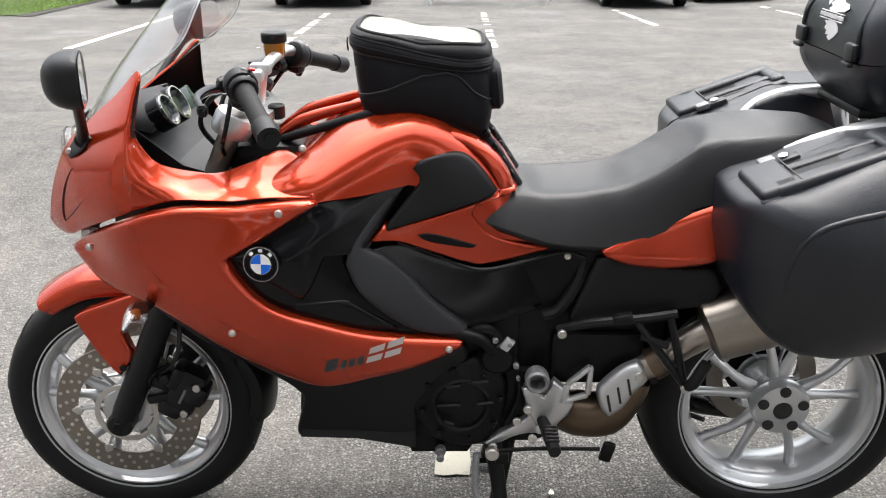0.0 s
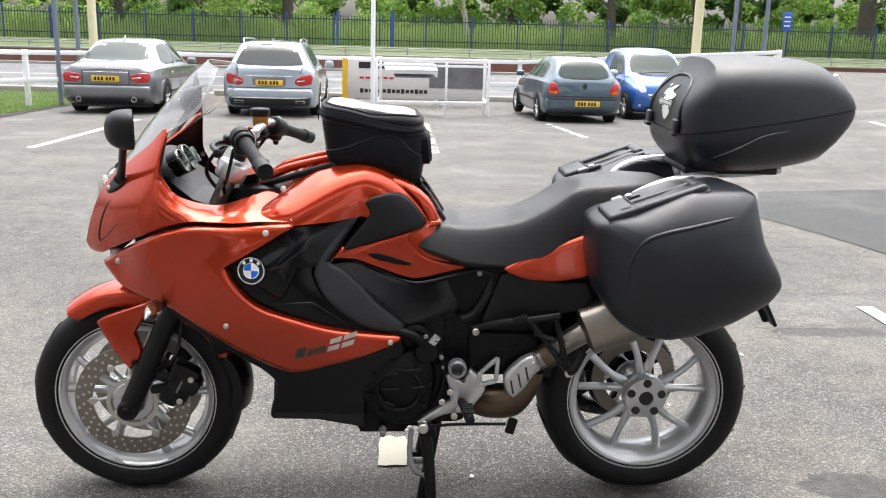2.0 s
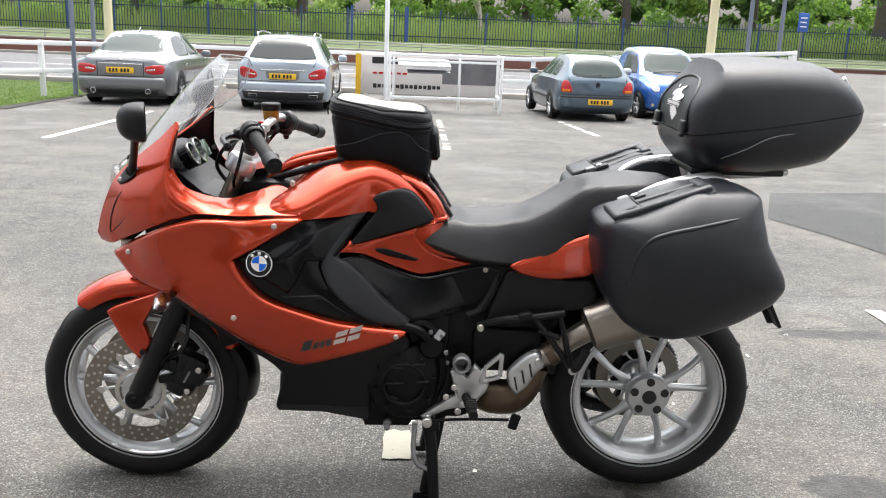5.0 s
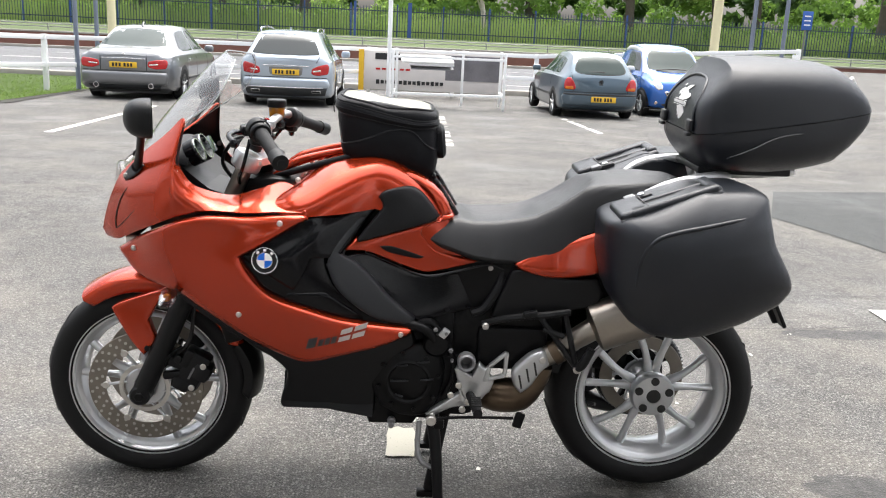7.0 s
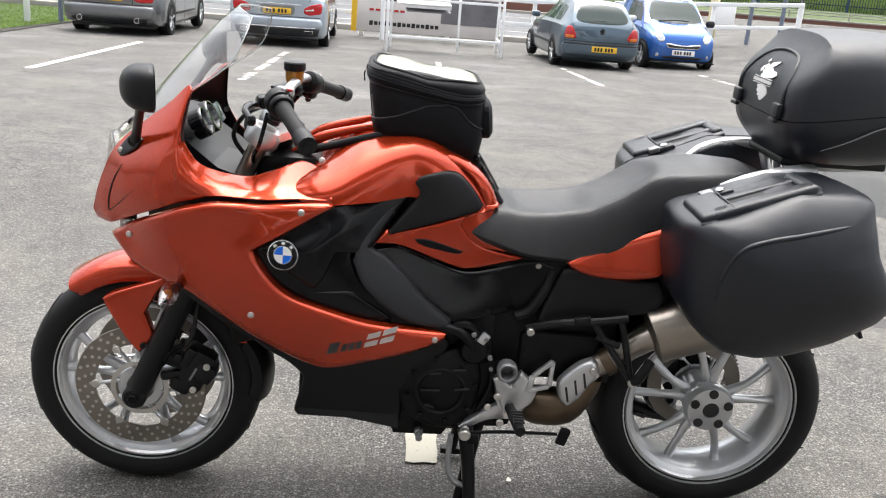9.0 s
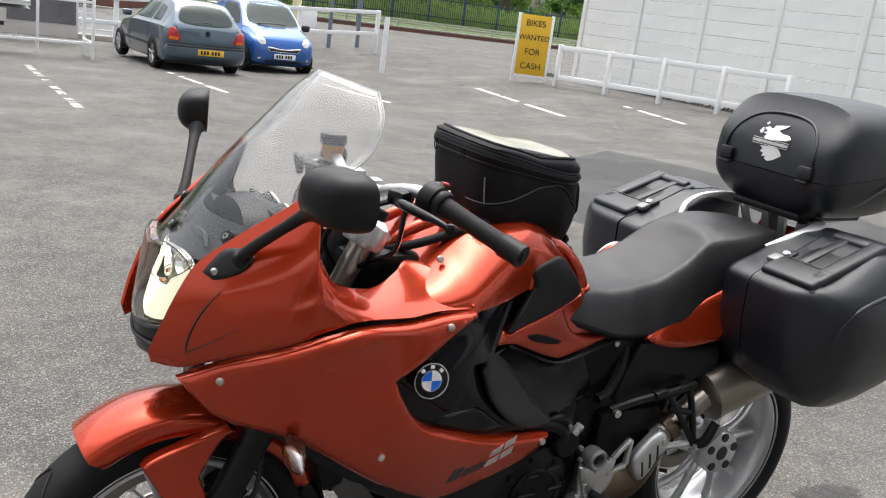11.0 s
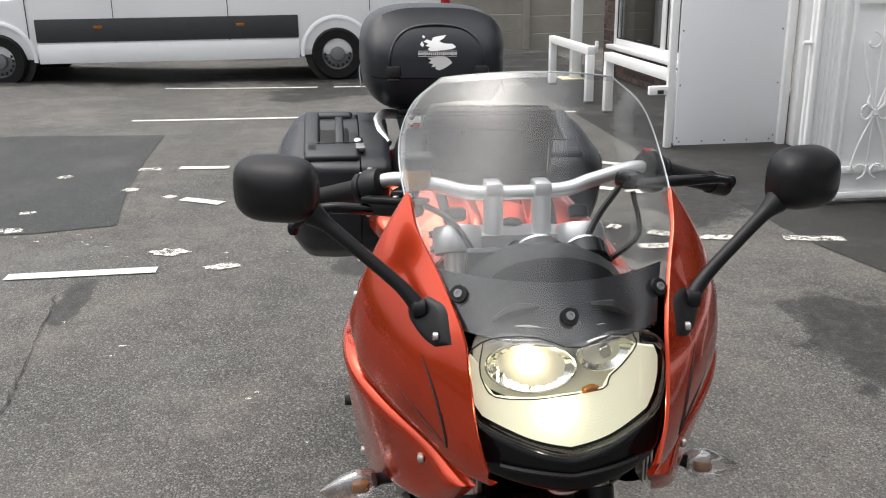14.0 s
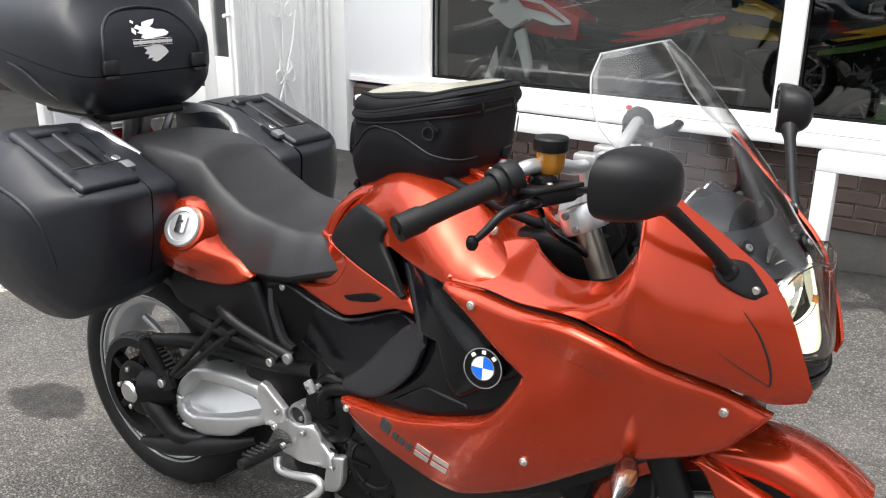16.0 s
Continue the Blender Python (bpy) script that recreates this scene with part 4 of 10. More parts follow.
front = thing("wall_shop_front", "shop front of dark brown brick under white window frames", "wall", kind="structure")


def brick_field(parent, x0, x1, z0, z1, y, seed, axis="x"):
    """Courses of real bricks standing proud of the mortar."""
    part("mortar", box(((x0 + x1) / 2, y - 0.055, (z0 + z1) / 2), (abs(x1 - x0), 0.10, z1 - z0)), "mortar", parent, smooth=False)
    rng = random.Random(seed)
    k, z = 0, z0 + 0.006
    while z + 0.06 < z1:
        x = x0 - (0.1125 if k % 2 else 0.0)
        while x < x1 - 0.02:
            a, b = max(x, x0), min(x + 0.215, x1)
            if b - a > 0.04:
                yield a, b, z, min(z + 0.065, z1), rng.uniform(-0.0025, 0.0025)
            x += 0.225
        z += 0.075
        k += 1


def lay_bricks(parent, x0, x1, z0, z1, y, seed, limit=300, label=""):
    pool = {}
    made = 0
    rest = bmesh.new()
    for a, b, za, zb, out in brick_field(parent, x0, x1, z0, z1, y, seed):
        key = (round(b - a, 3), round(zb - za, 3))
        if made < limit:
            if key not in pool:
                o = part("brick", box((0, 0, 0), (b - a, 0.03, zb - za), 0.004, seg=1), "brick_var", parent, smooth=False)
                pool[key] = o
            else:
                o = pool[key].copy()
                scene.collection.objects.link(o)
            o.location = ((a + b) / 2, y + out, (za + zb) / 2)
            made += 1
        else:
            bmesh.ops.create_cube(rest, size=1, matrix=Matrix.Translation(((a + b) / 2, y + out, (za + zb) / 2)) @ Matrix.Diagonal((b - a, 0.03, zb - za, 1)))
    if rest.verts:
        o = part("brick_courses", rest, "brick_var", parent, smooth=False)
        o["kind"] = "stuff"
    else:
        rest.free()


bv = M["brick"].copy()
M["brick_var"] = bv
_nt = bv.node_tree
_oi, _hs2 = _nt.nodes.new("ShaderNodeObjectInfo"), _nt.nodes.new("ShaderNodeHueSaturation")
_mr = _nt.nodes.new("ShaderNodeMapRange")
_mr.inputs["To Min"].default_value, _mr.inputs["To Max"].default_value = 0.55, 1.6
_p = _nt.nodes["Principled BSDF"]
_src = _p.inputs["Base Color"].links[0].from_socket
_nt.links.new(_oi.outputs["Random"], _mr.inputs["Value"])
_nt.links.new(_mr.outputs[0], _hs2.inputs["Value"])
_nt.links.new(_src, _hs2.inputs["Color"])
_nt.links.new(_hs2.outputs[0], _p.inputs["Base Color"])


def shop_window(name, x0, x1, z0, z1, label, bars=(), inner="dark_room"):
    w = thing(name, label, "window", kind="structure")
    f = 0.075
    for a, b in ((x0, x0 + f), (x1 - f, x1), *[(m - f / 2 - 0.02, m + f / 2 + 0.02) for m in bars]):
        part("window_frame", box(((a + b) / 2, FY + 0.012, (z0 + z1) / 2), (b - a, 0.09, z1 - z0), 0.008), "upvc", w)
    for a, b in ((z0, z0 + f), (z1 - f, z1)):
        part("window_frame", box(((x0 + x1) / 2, FY + 0.010, (a + b) / 2), (x1 - x0 - 2 * f, 0.086, b - a), 0.008), "upvc", w)
    part("window_sill", box(((x0 + x1) / 2, FY + 0.05, z0 - 0.03), (x1 - x0 + 0.08, 0.20, 0.055), 0.01), "upvc", w)
    edges = [x0 + f, *[v for m in bars for v in (m - f / 2 - 0.02, m + f / 2 + 0.02)], x1 - f]
    for a, b in zip(edges[::2], edges[1::2]):
        g = part("pane", box(((a + b) / 2, FY, (z0 + z1) / 2), (b - a, 0.008, z1 - z0 - 2 * f)), "pane", w, smooth=False)
        g.visible_shadow = False
        gasket = 0.012
        for zz in (z0 + f + gasket / 2, z1 - f - gasket / 2):
            part("seal", box(((a + b) / 2, FY + 0.03, zz), (b - a, 0.012, gasket)), "black_matt", w, smooth=False)
        for xx in (a + gasket / 2, b - gasket / 2):
            part("seal", box((xx, FY + 0.03, (z0 + z1) / 2), (gasket, 0.012, z1 - z0 - 2 * f - 2 * gasket)), "black_matt", w, smooth=False)
    return w


part("door_post", box((3.05, FY + .03, 1.25), (.16, .12, 2.5), .006), "white", front, "white door post")
shop_window("window_1", -3.2, 2.36, 0.50, 2.55, "wide white plastic shop window, dark inside", bars=(-2.2, 0.07))
shop_window("window_2", 6.2, 9.78, 0.44, 2.35, "white plastic window with pale room behind", bars=(8.0,))
top = 3.1
for x0, x1, z0, z1 in ((-9, -3.2, 0, top), (-3.2, 2.33, 2.55, top), (2.33, 3.05, 0.0, top), (5.05, 6.2, 0, top), (6.2, 9.78, 2.35, top), (9.78, 10.3, 0, top), (3.05, 5.05, 2.15, top)):
    part("backing", box(((x0 + x1) / 2, FY - 0.16, (z0 + z1) / 2), (x1 - x0, 0.10, z1 - z0)), "mortar", front, smooth=False)
# unseen upper storey, added to block sky light from the shop side
part("upper_wall", box((0.5, FY - 0.16, 3.85), (19.6, 0.22, 1.5)), "brick", front, "plain dark brick upper storey, unseen, added to block sky light")
part("fascia", box((0.5, FY + 0.05, 2.78), (19.5, 0.16, 0.55), 0.01), "panel", front, "plain white shop fascia")
part("cladding", box((2.71, FY + 0.012, 1.55), (0.68, 0.05, 2.06), 0.006), "panel", front, "white sheet panel beside the window")
part("cladding_edge", box((2.71, FY + 0.03, 0.515), (0.70, 0.05, 0.03)), "upvc", front)
lay_bricks(front, -3.6, 3.05, 0.0, 0.47, FY, 1)
lay_bricks(front, 5.05, 9.78, 0.0, 0.41, FY, 2, 150)
lay_bricks(front, 9.80, 10.30, 0.0, 2.45, FY + 0.02, 3, 120)
side = thing("wall_shop_side", "end wall of dark brown brick", "wall", kind="structure")
part("backing", box((10.22, -6.1, 2.3), (0.2, 5.2, 4.6)), "brick", side)
# shop floor, back wall and ceiling so that windows look into a room; the room's gloom is in the colour
tagged(part("shop_floor", box((0.5, -6.2, -0.06), (19.6, 5.2, 0.1)), "dark_room"), "shop floor, coloured dark as in an unlit room", "floor", kind="structure")
tagged(part("shop_back_wall", box((0.5, -8.8, 1.5), (19.6, 0.2, 3.2)), "dark_room"), "back wall of the shop, coloured dark as in an unlit room", "wall", kind="structure")
tagged(part("shop_side_wall", box((-9.1, -6.0, 1.5), (0.2, 5.6, 3.2)), "dark_room"), "side wall of the shop, coloured dark as in an unlit room", "wall", kind="structure")
tagged(part("shop_partition", box((5.6, -5.2, 1.4), (0.15, 3.2, 2.9)), "curtain"), "pale partition between the shop rooms", "wall", kind="structure")
tagged(part("office_wall", box((8.0, -4.6, 1.4), (4.4, 0.1, 2.9)), "curtain"), "pale office wall behind the window", "wall", kind="structure")
tagged(part("shop_ceiling", box((0.5, -6.2, 3.0), (19.6, 5.4, 0.1)), "curtain"), "plain shop ceiling", "ceiling", kind="structure")
# unseen roof, raised with the added storey and shading along with it
tagged(part("shop_roof", box((0.5, -6.2, 4.7), (20.2, 6.2, 0.2), 0.02), "trim"), "flat grey shop roof", "roof", kind="structure")

# doorway: glazed white door, ornate white grille leaf and white sheet leaf, both standing open
door = thing("door_1", "white plastic shop door with narrow glass panes", "door", kind="structure")
part("door_frame", box((4.95, FY + 0.01, 1.06), (0.12, 0.12, 2.12), 0.01), "upvc", door)
part("door_frame", box((3.12, FY + 0.01, 1.06), (0.12, 0.12, 2.12), 0.01), "upvc", door)
part("door_frame", box((4.03, FY + 0.01, 2.09), (1.72, 0.12, 0.10), 0.01), "upvc", door)
for a, b in ((4.74, 4.88), (4.36, 4.50), (4.02, 4.14)):
    part("door_rail", box(((a + b) / 2, FY - 0.02, 1.03), (b - a, 0.06, 2.02), 0.01), "upvc", door)
for x0, x1, z0, z1 in ((4.50, 4.74, 0.05, 0.30), (4.50, 4.74, 1.94, 2.03), (4.14, 4.36, 0.05, 0.55), (4.14, 4.36, 1.94, 2.03), (4.50, 4.74, 0.62, 0.70)):
    part("door_panel", box(((x0 + x1) / 2, FY - 0.02, (z0 + z1) / 2), (x1 - x0, 0.055, z1 - z0), 0.008), "upvc", door)
for x0, x1, z0 in ((4.50, 4.74, 0.70), (4.14, 4.36, 0.55)):
    g = part("pane", box(((x0 + x1) / 2, FY - 0.02, (z0 + 1.94) / 2), (x1 - x0, 0.008, 1.94 - z0)), "pane", door, smooth=False)
    g.visible_shadow = False
part("lower_brick", box((4.62, FY - 0.03, 0.42), (0.24, 0.04, 0.36)), "brick", door)
# sheet in the gloom colour, for the unlit room behind the open doorway
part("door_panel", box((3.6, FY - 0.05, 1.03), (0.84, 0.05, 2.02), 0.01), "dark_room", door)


def scroll_grille():
    """Open white door leaf with an ornate scrolled panel, standing at right angles to the shop front."""
    m = Matrix.Translation((3.14, -2.47, 0.03)) @ Matrix.Rotation(radians(-90), 4, "Z")
    g = thing("grille_door", "white ornate metal security door with scrollwork, standing open", "door", at=m)
    W, H = 0.90, 2.0
    part("leaf", box((W / 2, 0.0, H / 2), (W, 0.025, H), 0.004), "white", g)
    for x in (0.03, 0.19, 0.245, 0.62, 0.675, 0.80, 0.87):
        part("stile", box((x, 0.022 if x not in (0.03, 0.87) else 0.028, H / 2), (0.034 if x in (0.03, 0.87) else 0.022, 0.03, H), 0.005), "white", g)
    for x0, x1 in ((0.07, 0.15), (0.71, 0.77)):
        for k in range(4):
            xx = x0 + (x1 - x0) * k / 3
            part("flute", box((xx, 0.014, H / 2), (0.012, 0.012, H - 0.02), 0.004), "white", g)
    for z in (0.03, 0.19, 1.18, 1.30, H - 0.03):
        part("cross_rail", box((0.43, 0.024, z), (0.37 if 0.1 < z < 1.9 else W - 0.05, 0.028, 0.04), 0.005), "white", g)
    cx = 0.432

    def curl(x, z, r, a0, turn, s):
        pts = []
        for k in range(15):
            a = a0 + s * turn * k / 14
            rr = r * (1 - 0.62 * k / 14)
            pts.append((x + rr * math.cos(a), 0.045, z + rr * math.sin(a)))
        return pts

    for sgn in (-1, 1):
        for z, s in ((1.02, 1), (0.62, -1), (0.60, 1), (0.26, -1)):
            r = 0.055
            x = cx + sgn * 0.062
            part("scroll", tube(curl(x, z, r, math.pi / 2 * s if sgn < 0 else math.pi / 2 * s, 4.9, sgn * s), 0.007, 6, 3), "white", g)
        for z0, z1 in ((1.02, 0.64), (0.26, 0.58)):
            x = cx + sgn * 0.117
            part("stem", tube([(x, 0.045, z0), (cx + sgn * 0.085, 0.045, z0 + (z1 - z0) * 0.45), (cx + sgn * 0.012, 0.045, z1)], 0.007, 6, 6), "white", g)
        part("leaf_scroll", tube([(cx, 0.045, 0.61), (cx + sgn * 0.05, 0.05, 0.66), (cx + sgn * 0.045, 0.045, 0.72)], [0.008, 0.012, 0.004], 6), "white", g)
    part("boss", disc((cx, 0.047, 0.61), 0.022, 0.02), "white", g)
    part("centre_bar", box((cx, 0.034, 0.70), (0.014, 0.012, 1.0), 0.003), "white", g)
    for z in (0.10, 0.95, 1.8):
        part("bolt", rod((0.0, 0.02, z), (-0.05, 0.02, z), 0.012, 8), "white", g)
    part("kick_rail", box((W / 2 - 0.03, -0.03, 0.015), (W, 0.05, 0.02), 0.004), "white", g)
    for o in g.children:
        o.data.transform(Matrix.Diagonal((1, -1, 1, 1)))
        o.data.flip_normals()
        if o.name.split(".")[0] in ("scroll", "stem", "leaf_scroll", "boss"):
            o.data.transform(Matrix.Translation((0, 0, -0.07)))


scroll_grille()
leaf = thing("sheet_door", "plain white sheet-metal door leaf standing open", "door", at=Matrix.Translation((4.98, -2.40, 0.03)) @ Matrix.Rotation(radians(-90), 4, "Z"))
part("sheet", box((0.44, 0, 1.0), (0.86, 0.03, 2.0), 0.004), "panel", leaf)
part("edge_post", box((-0.03, 0.03, 0.98), (0.06, 0.05, 2.0), 0.006), "white", leaf)
part("edge_post", box((0.93, 0.03, 1.0), (0.06, 0.06, 2.05), 0.006), "white", leaf)
part("hasp", box((-0.13, 0.03, 0.44), (0.16, 0.05, 0.07), 0.008), "white", leaf)
part("latch_hole", box((-0.12, -0.0, 0.43), (0.05, 0.012, 0.03), 0.004), "ink", leaf)
part("letter_slot", box((0.12, -0.018, 1.17), (0.10, 0.012, 0.03), 0.005), "ink", leaf)
part("hinge_bar", box((0.98, 0.0, 1.17), (0.28, 0.03, 0.05), 0.006), "white", leaf)
rng = random.Random(4)
for i in range(5):
    for x, z in ((0.05 + 0.19 * i, 0.03), (0.03, 0.06 + 0.42 * i), (0.84, 0.06 + 0.42 * i)):
        part("rivet", disc((x, -0.017, z), 0.007, 0.006, n=8), "tread", leaf)


# low white hoop barriers in front of the shop
def hoop(x0, x1, y, h=0.60, label="low white square-tube hoop barrier bolted to the tarmac"):
    o = thing("hoop_barrier", label, "barrier", "white hoop barriers", at=Matrix.Translation((x0, y, 0)))
    L = x1 - x0
    s = 0.085
    part("leg", box((s / 2, 0, (h - s) / 2), (s, s, h - s), 0.006), "white", o)
    part("leg", box((L - s / 2, 0, (h - s) / 2), (s, s, h - s), 0.006), "white", o)
    part("top_rail", box((L / 2, 0, h - s / 2), (L, s, s), 0.006), "white", o)
    for x in (s / 2, L - s / 2):
        part("foot_stain", box((x, 0, 0.012), (s + 0.012, s + 0.012, 0.022), 0.004), "tread", o)


hoop(7.55, 9.30, -2.45)
hoop(5.1, 6.95, -2.45)
hoop(0.50, 2.30, -2.68, 0.56)
hoop(-2.15, -0.27, -2.70, 0.565)
corner = thing("corner_post", "tall white square post with a short bracket arm", "post", at=Matrix.Translation((9.75, -2.88, 0)))
part("post", box((0, 0, 1.5), (0.13, 0.13, 3.0), 0.008), "white", corner)
part("foot_plate", box((0.02, 0.05, 0.008), (0.34, 0.30, 0.015), 0.003), "cream", corner, "rusty pale foot plate")
part("arm", box((0.0, -0.17, 0.40), (0.05, 0.22, 0.05), 0.005), "white", corner)
part("arm_end", box((0.0, -0.28, 0.40), (0.07, 0.03, 0.16), 0.005), "white", corner)


# motorcycles for sale behind the shop window
def sale_bike(x, y, turn, body, accent, label):
    b = thing("sale_motorcycle", label, "motorcycle", "motorcycles in the shop", at=pose(x, y, 0.0, 0, 0, turn))
    for wx in (-0.72, 0.72):
        w = part("wheel", lathe([(.26, -.05), (.29, -.055), (.33, -.03), (.335, 0), (.33, .03), (.29, .055), (.26, .05)], 32, "y", (wx, 0, .335), closed=True), "rubber", b)
        part("rim", lathe([(.235, -.03), (.265, -.035), (.265, .035), (.235, .03)], 32, "y", (wx, 0, .335), closed=True), "tread", w)
        for k in range(6):
            a = math.pi * k / 6
            part("spoke", rod((wx + .25 * math.cos(a), 0, .335 + .25 * math.sin(a)), (wx - .25 * math.cos(a), 0, .335 - .25 * math.sin(a)), .006, 6), "tread", w)
    part("engine", join(box((0, 0, .45), (.42, .26, .34), .05), box((-.08, 0, .66), (.26, .22, .18), .04)), "engine", b)
    part("frame", join(rod((-.5, .1, .9), (.1, .13, .5), .02, 8), rod((-.5, -.1, .9), (.1, -.13, .5), .02, 8), rod((.1, .12, .75), (.75, .08, .9), .018, 8), rod((.1, -.12, .75), (.75, -.08, .9), .018, 8), rod((.05, .08, .38), (.72, .08, .335), .03, 8)), "engine", b)
    for s in (-1, 1):
        part("fork", rod((-.72, s * .09, .33), (-.44, s * .09, 1.02), .024, 8), "tread", b)
        part("fork_guard", prism([(-.80, .34), (-.74, .30), (-.60, .62), (-.62, .74), (-.68, .60)], s * .115, s * .125, .003), body, b)
        part("fairing", prism(rounded([(-.66, .98), (-.44, 1.12), (-.20, 1.04), (.00, .92), (-.12, .91), (-.30, .95), (-.46, .86)], .02), s * .13, s * .19, .02), body, b)
        part("shroud_leg", prism(rounded([(-.44, .84), (-.36, .88), (-.29, .64), (-.33, .55)], .012), s * .14, s * .17, .008), body, b)
        part("fairing_flash", prism(rounded([(-.40, 1.06), (-.20, 1.035), (-.02, .935), (-.16, .985), (-.34, 1.01)], .01), s * .186, s * .196, .003), accent, b)
        part("tail_panel", prism(rounded([(.20, .86), (.55, .93), (.90, 1.02), (.92, .99), (.60, .88), (.32, .83)], .02), s * .09, s * .13, .012), accent, b)
        part("handlebar", tube([(-.42, 0, 1.08), (-.42, s * .2, 1.12), (-.34, s * .42, 1.10)], .014, 8), "tread", b)
        part("hand_guard", prism([(-.50, 1.06), (-.36, 1.04), (-.34, 1.12), (-.48, 1.16)], s * .34, s * .44, .01), body, b)
    part("beak", loft([[(x0, -w, z0), (x0, w, z0), (x0, w * .6, z0 + .03), (x0, -w * .6, z0 + .03)] for x0, w, z0 in ((-1.10, .03, .80), (-.90, .09, .84), (-.62, .12, .92))]), body, b)
    part("screen", loft([[(x0, -w, z0), (x0 - .03, 0, z0 + .01), (x0, w, z0), (x0 + .01, w, z0), (x0 - .02, 0, z0), (x0 + .01, -w, z0)] for x0, w, z0 in ((-.62, .14, 1.05), (-.52, .15, 1.22), (-.44, .12, 1.38))]), "glass_mid", b)
    part("seat", loft([[(x0, -w, z0), (x0, w, z0), (x0, w * .9, z0 + .07), (x0, -w * .9, z0 + .07)] for x0, w, z0 in ((-.02, .08, .86), (.25, .14, .84), (.5, .13, .88), (.82, .09, .94))]), "seat", b)
    part("tank", loft([[(x0, -w, z0), (x0, -w * .8, z1), (x0, 0, z1 + .03), (x0, w * .8, z1), (x0, w, z0)] for x0, w, z0, z1 in ((-.42, .12, .86, 1.02), (-.2, .17, .84, 1.06), (.02, .12, .82, .96))]), accent, b)


sale_bike(1.50, -4.0, 172, "white", "red", "white and red adventure motorcycle standing inside the shop window")
sale_bike(0.45, -4.75, 205, "ink", "yellow", "dark motorcycle with yellow panels inside the shop window")
sale_bike(-1.0, -4.15, 176, "leaf_a", "white", "green and white sports motorcycle inside the shop window")
sale_bike(-2.2, -4.6, 190, "blue_steel", "white", "blue motorcycle inside the shop window")

# ---------- car park edge: rails, display stand, poles ----------
def post_and_rail(pts, label, step=2.4, h=1.18, rails=(0.55, 1.12)):
    f = thing("post_and_rail_fence", label, "fence", "white car park fence")
    for (x0, y0), (x1, y1) in zip(pts, pts[1:]):
        a = Vector((x0, y0, ground_z(x0, y0)))
        b = Vector((x1, y1, ground_z(x1, y1)))
        n = max(1, round((b - a).length / step))
        for z in rails:
            part("rail", bar(a + Vector((0, 0, z)), b + Vector((0, 0, z)), 0.05, 0.10, 0.006), "white", f)
        for i in range(n):
            p = a.lerp(b, i / n)
            part("post", box((p.x, p.y + 0.06, p.z + h / 2), (0.10, 0.10, h), 0.008), "white", f)
    x1, y1 = pts[-1]
    part("post", box((x1, y1 + 0.06, ground_z(x1, y1) + h / 2), (0.10, 0.10, h), 0.008), "white", f)


post_and_rail([(-10.5, 11.0), (-7.85, 16.6), (-5.6, 20.3), (3.0, 20.7), (9.9, 21.0)], "white painted post and rail fence along the road")

stand = thing("display_stand", "white painted steel display frame with sloping trays", "stand", at=Matrix.Translation((0, 0, ground_z(0.6, 16.3))))
for x, y in ((-0.55, 16.2), (1.80, 16.45), (-0.5, 17.3), (1.8, 17.5), (0.95, 17.4)):
    part("leg", box((x, y, 0.6), (0.055, 0.055, 1.2), 0.005), "white", stand)
for z in (0.30, 1.17, 1.05):
    part("rail", bar((-0.55, 16.2, z), (1.80, 16.45, z), 0.05, 0.05, 0.005), "white", stand)
for x, y0, y1 in ((-0.55, 16.2, 17.3), (1.8, 16.45, 17.5)):
    for z in (0.3, 1.17):
        part("rail", bar((x, y0, z), (x, y1, z), 0.05, 0.05, 0.005), "white", stand)
part("tray", box((0.15, 16.75, 1.0), (1.1, 0.8, 0.04), 0.006, (8, 0, 4)), "white_dirty", stand)
part("tray", box((0.25, 16.7, 0.86), (0.9, 0.6, 0.03), 0.006, (10, 0, 4)), "tread", stand)
part("tray_edge", box((0.25, 16.4, 0.90), (0.95, 0.03, 0.05), 0.006, (0, 0, 4)), "white", stand)
banner = thing("banner", "printed white banner with dark lettering bars and photo", "banner", at=Matrix.Translation((0, 0, ground_z(0.3, 20.3))))
part("sheet", box((0.35, 20.25, 0.62), (3.5, 0.02, 0.95), 0.003), "banner", banner)
part("photo", box((1.35, 20.235, 0.75), (1.4, 0.012, 0.62)), "photo_print", banner, "dim grey photograph of machines")
part("lettering_bar", box((-0.75, 20.235, 0.97), (0.75, 0.012, 0.16)), "ink", banner)
for i in range(15):
    part("lettering_bar", box((-1.05 + 0.115 * i, 20.235, 0.34), (0.085, 0.012, 0.085 if i % 3 else 0.11)), "ink", banner)
for i in range(6):
    part("lettering_bar", box((-1.05 + 0.15 * i, 20.235, 0.66), (0.11, 0.012, 0.05)), "red", banner)
part("edge_strip", box((-1.47, 20.23, 0.62), (0.13, 0.03, 1.0)), "yellow", banner)


def pole(x, y, h, r, material, label, name="street_pole"):
    return solid(name, rod((x, y, ground_z(x, y) - 0.1), (x, y, ground_z(x, y) + h), r, 14), material, label, "pole", "poles by the road")


pole(-0.75, 19.6, 6.5, 0.055, "white", "tall slim white flagpole", "flagpole")
pole(-7.42, 17.3, 6.0, 0.05, "grey_pole", "grey painted steel post")
pole(-8.46, 21.5, 6.0, 0.055, "grey_pole", "grey painted steel post")
pole(-9.07, 24.5, 7.5, 0.12, "cream", "thick cream painted lamp column")
pole(8.35, 23.2, 7.5, 0.13, "cream", "thick cream painted lamp column")
pole(9.34, 23.0, 4.6, 0.06, "grey_pole", "grey painted steel sign post")
pole(10.24, 23.0, 4.6, 0.06, "grey_pole", "grey painted steel sign post")
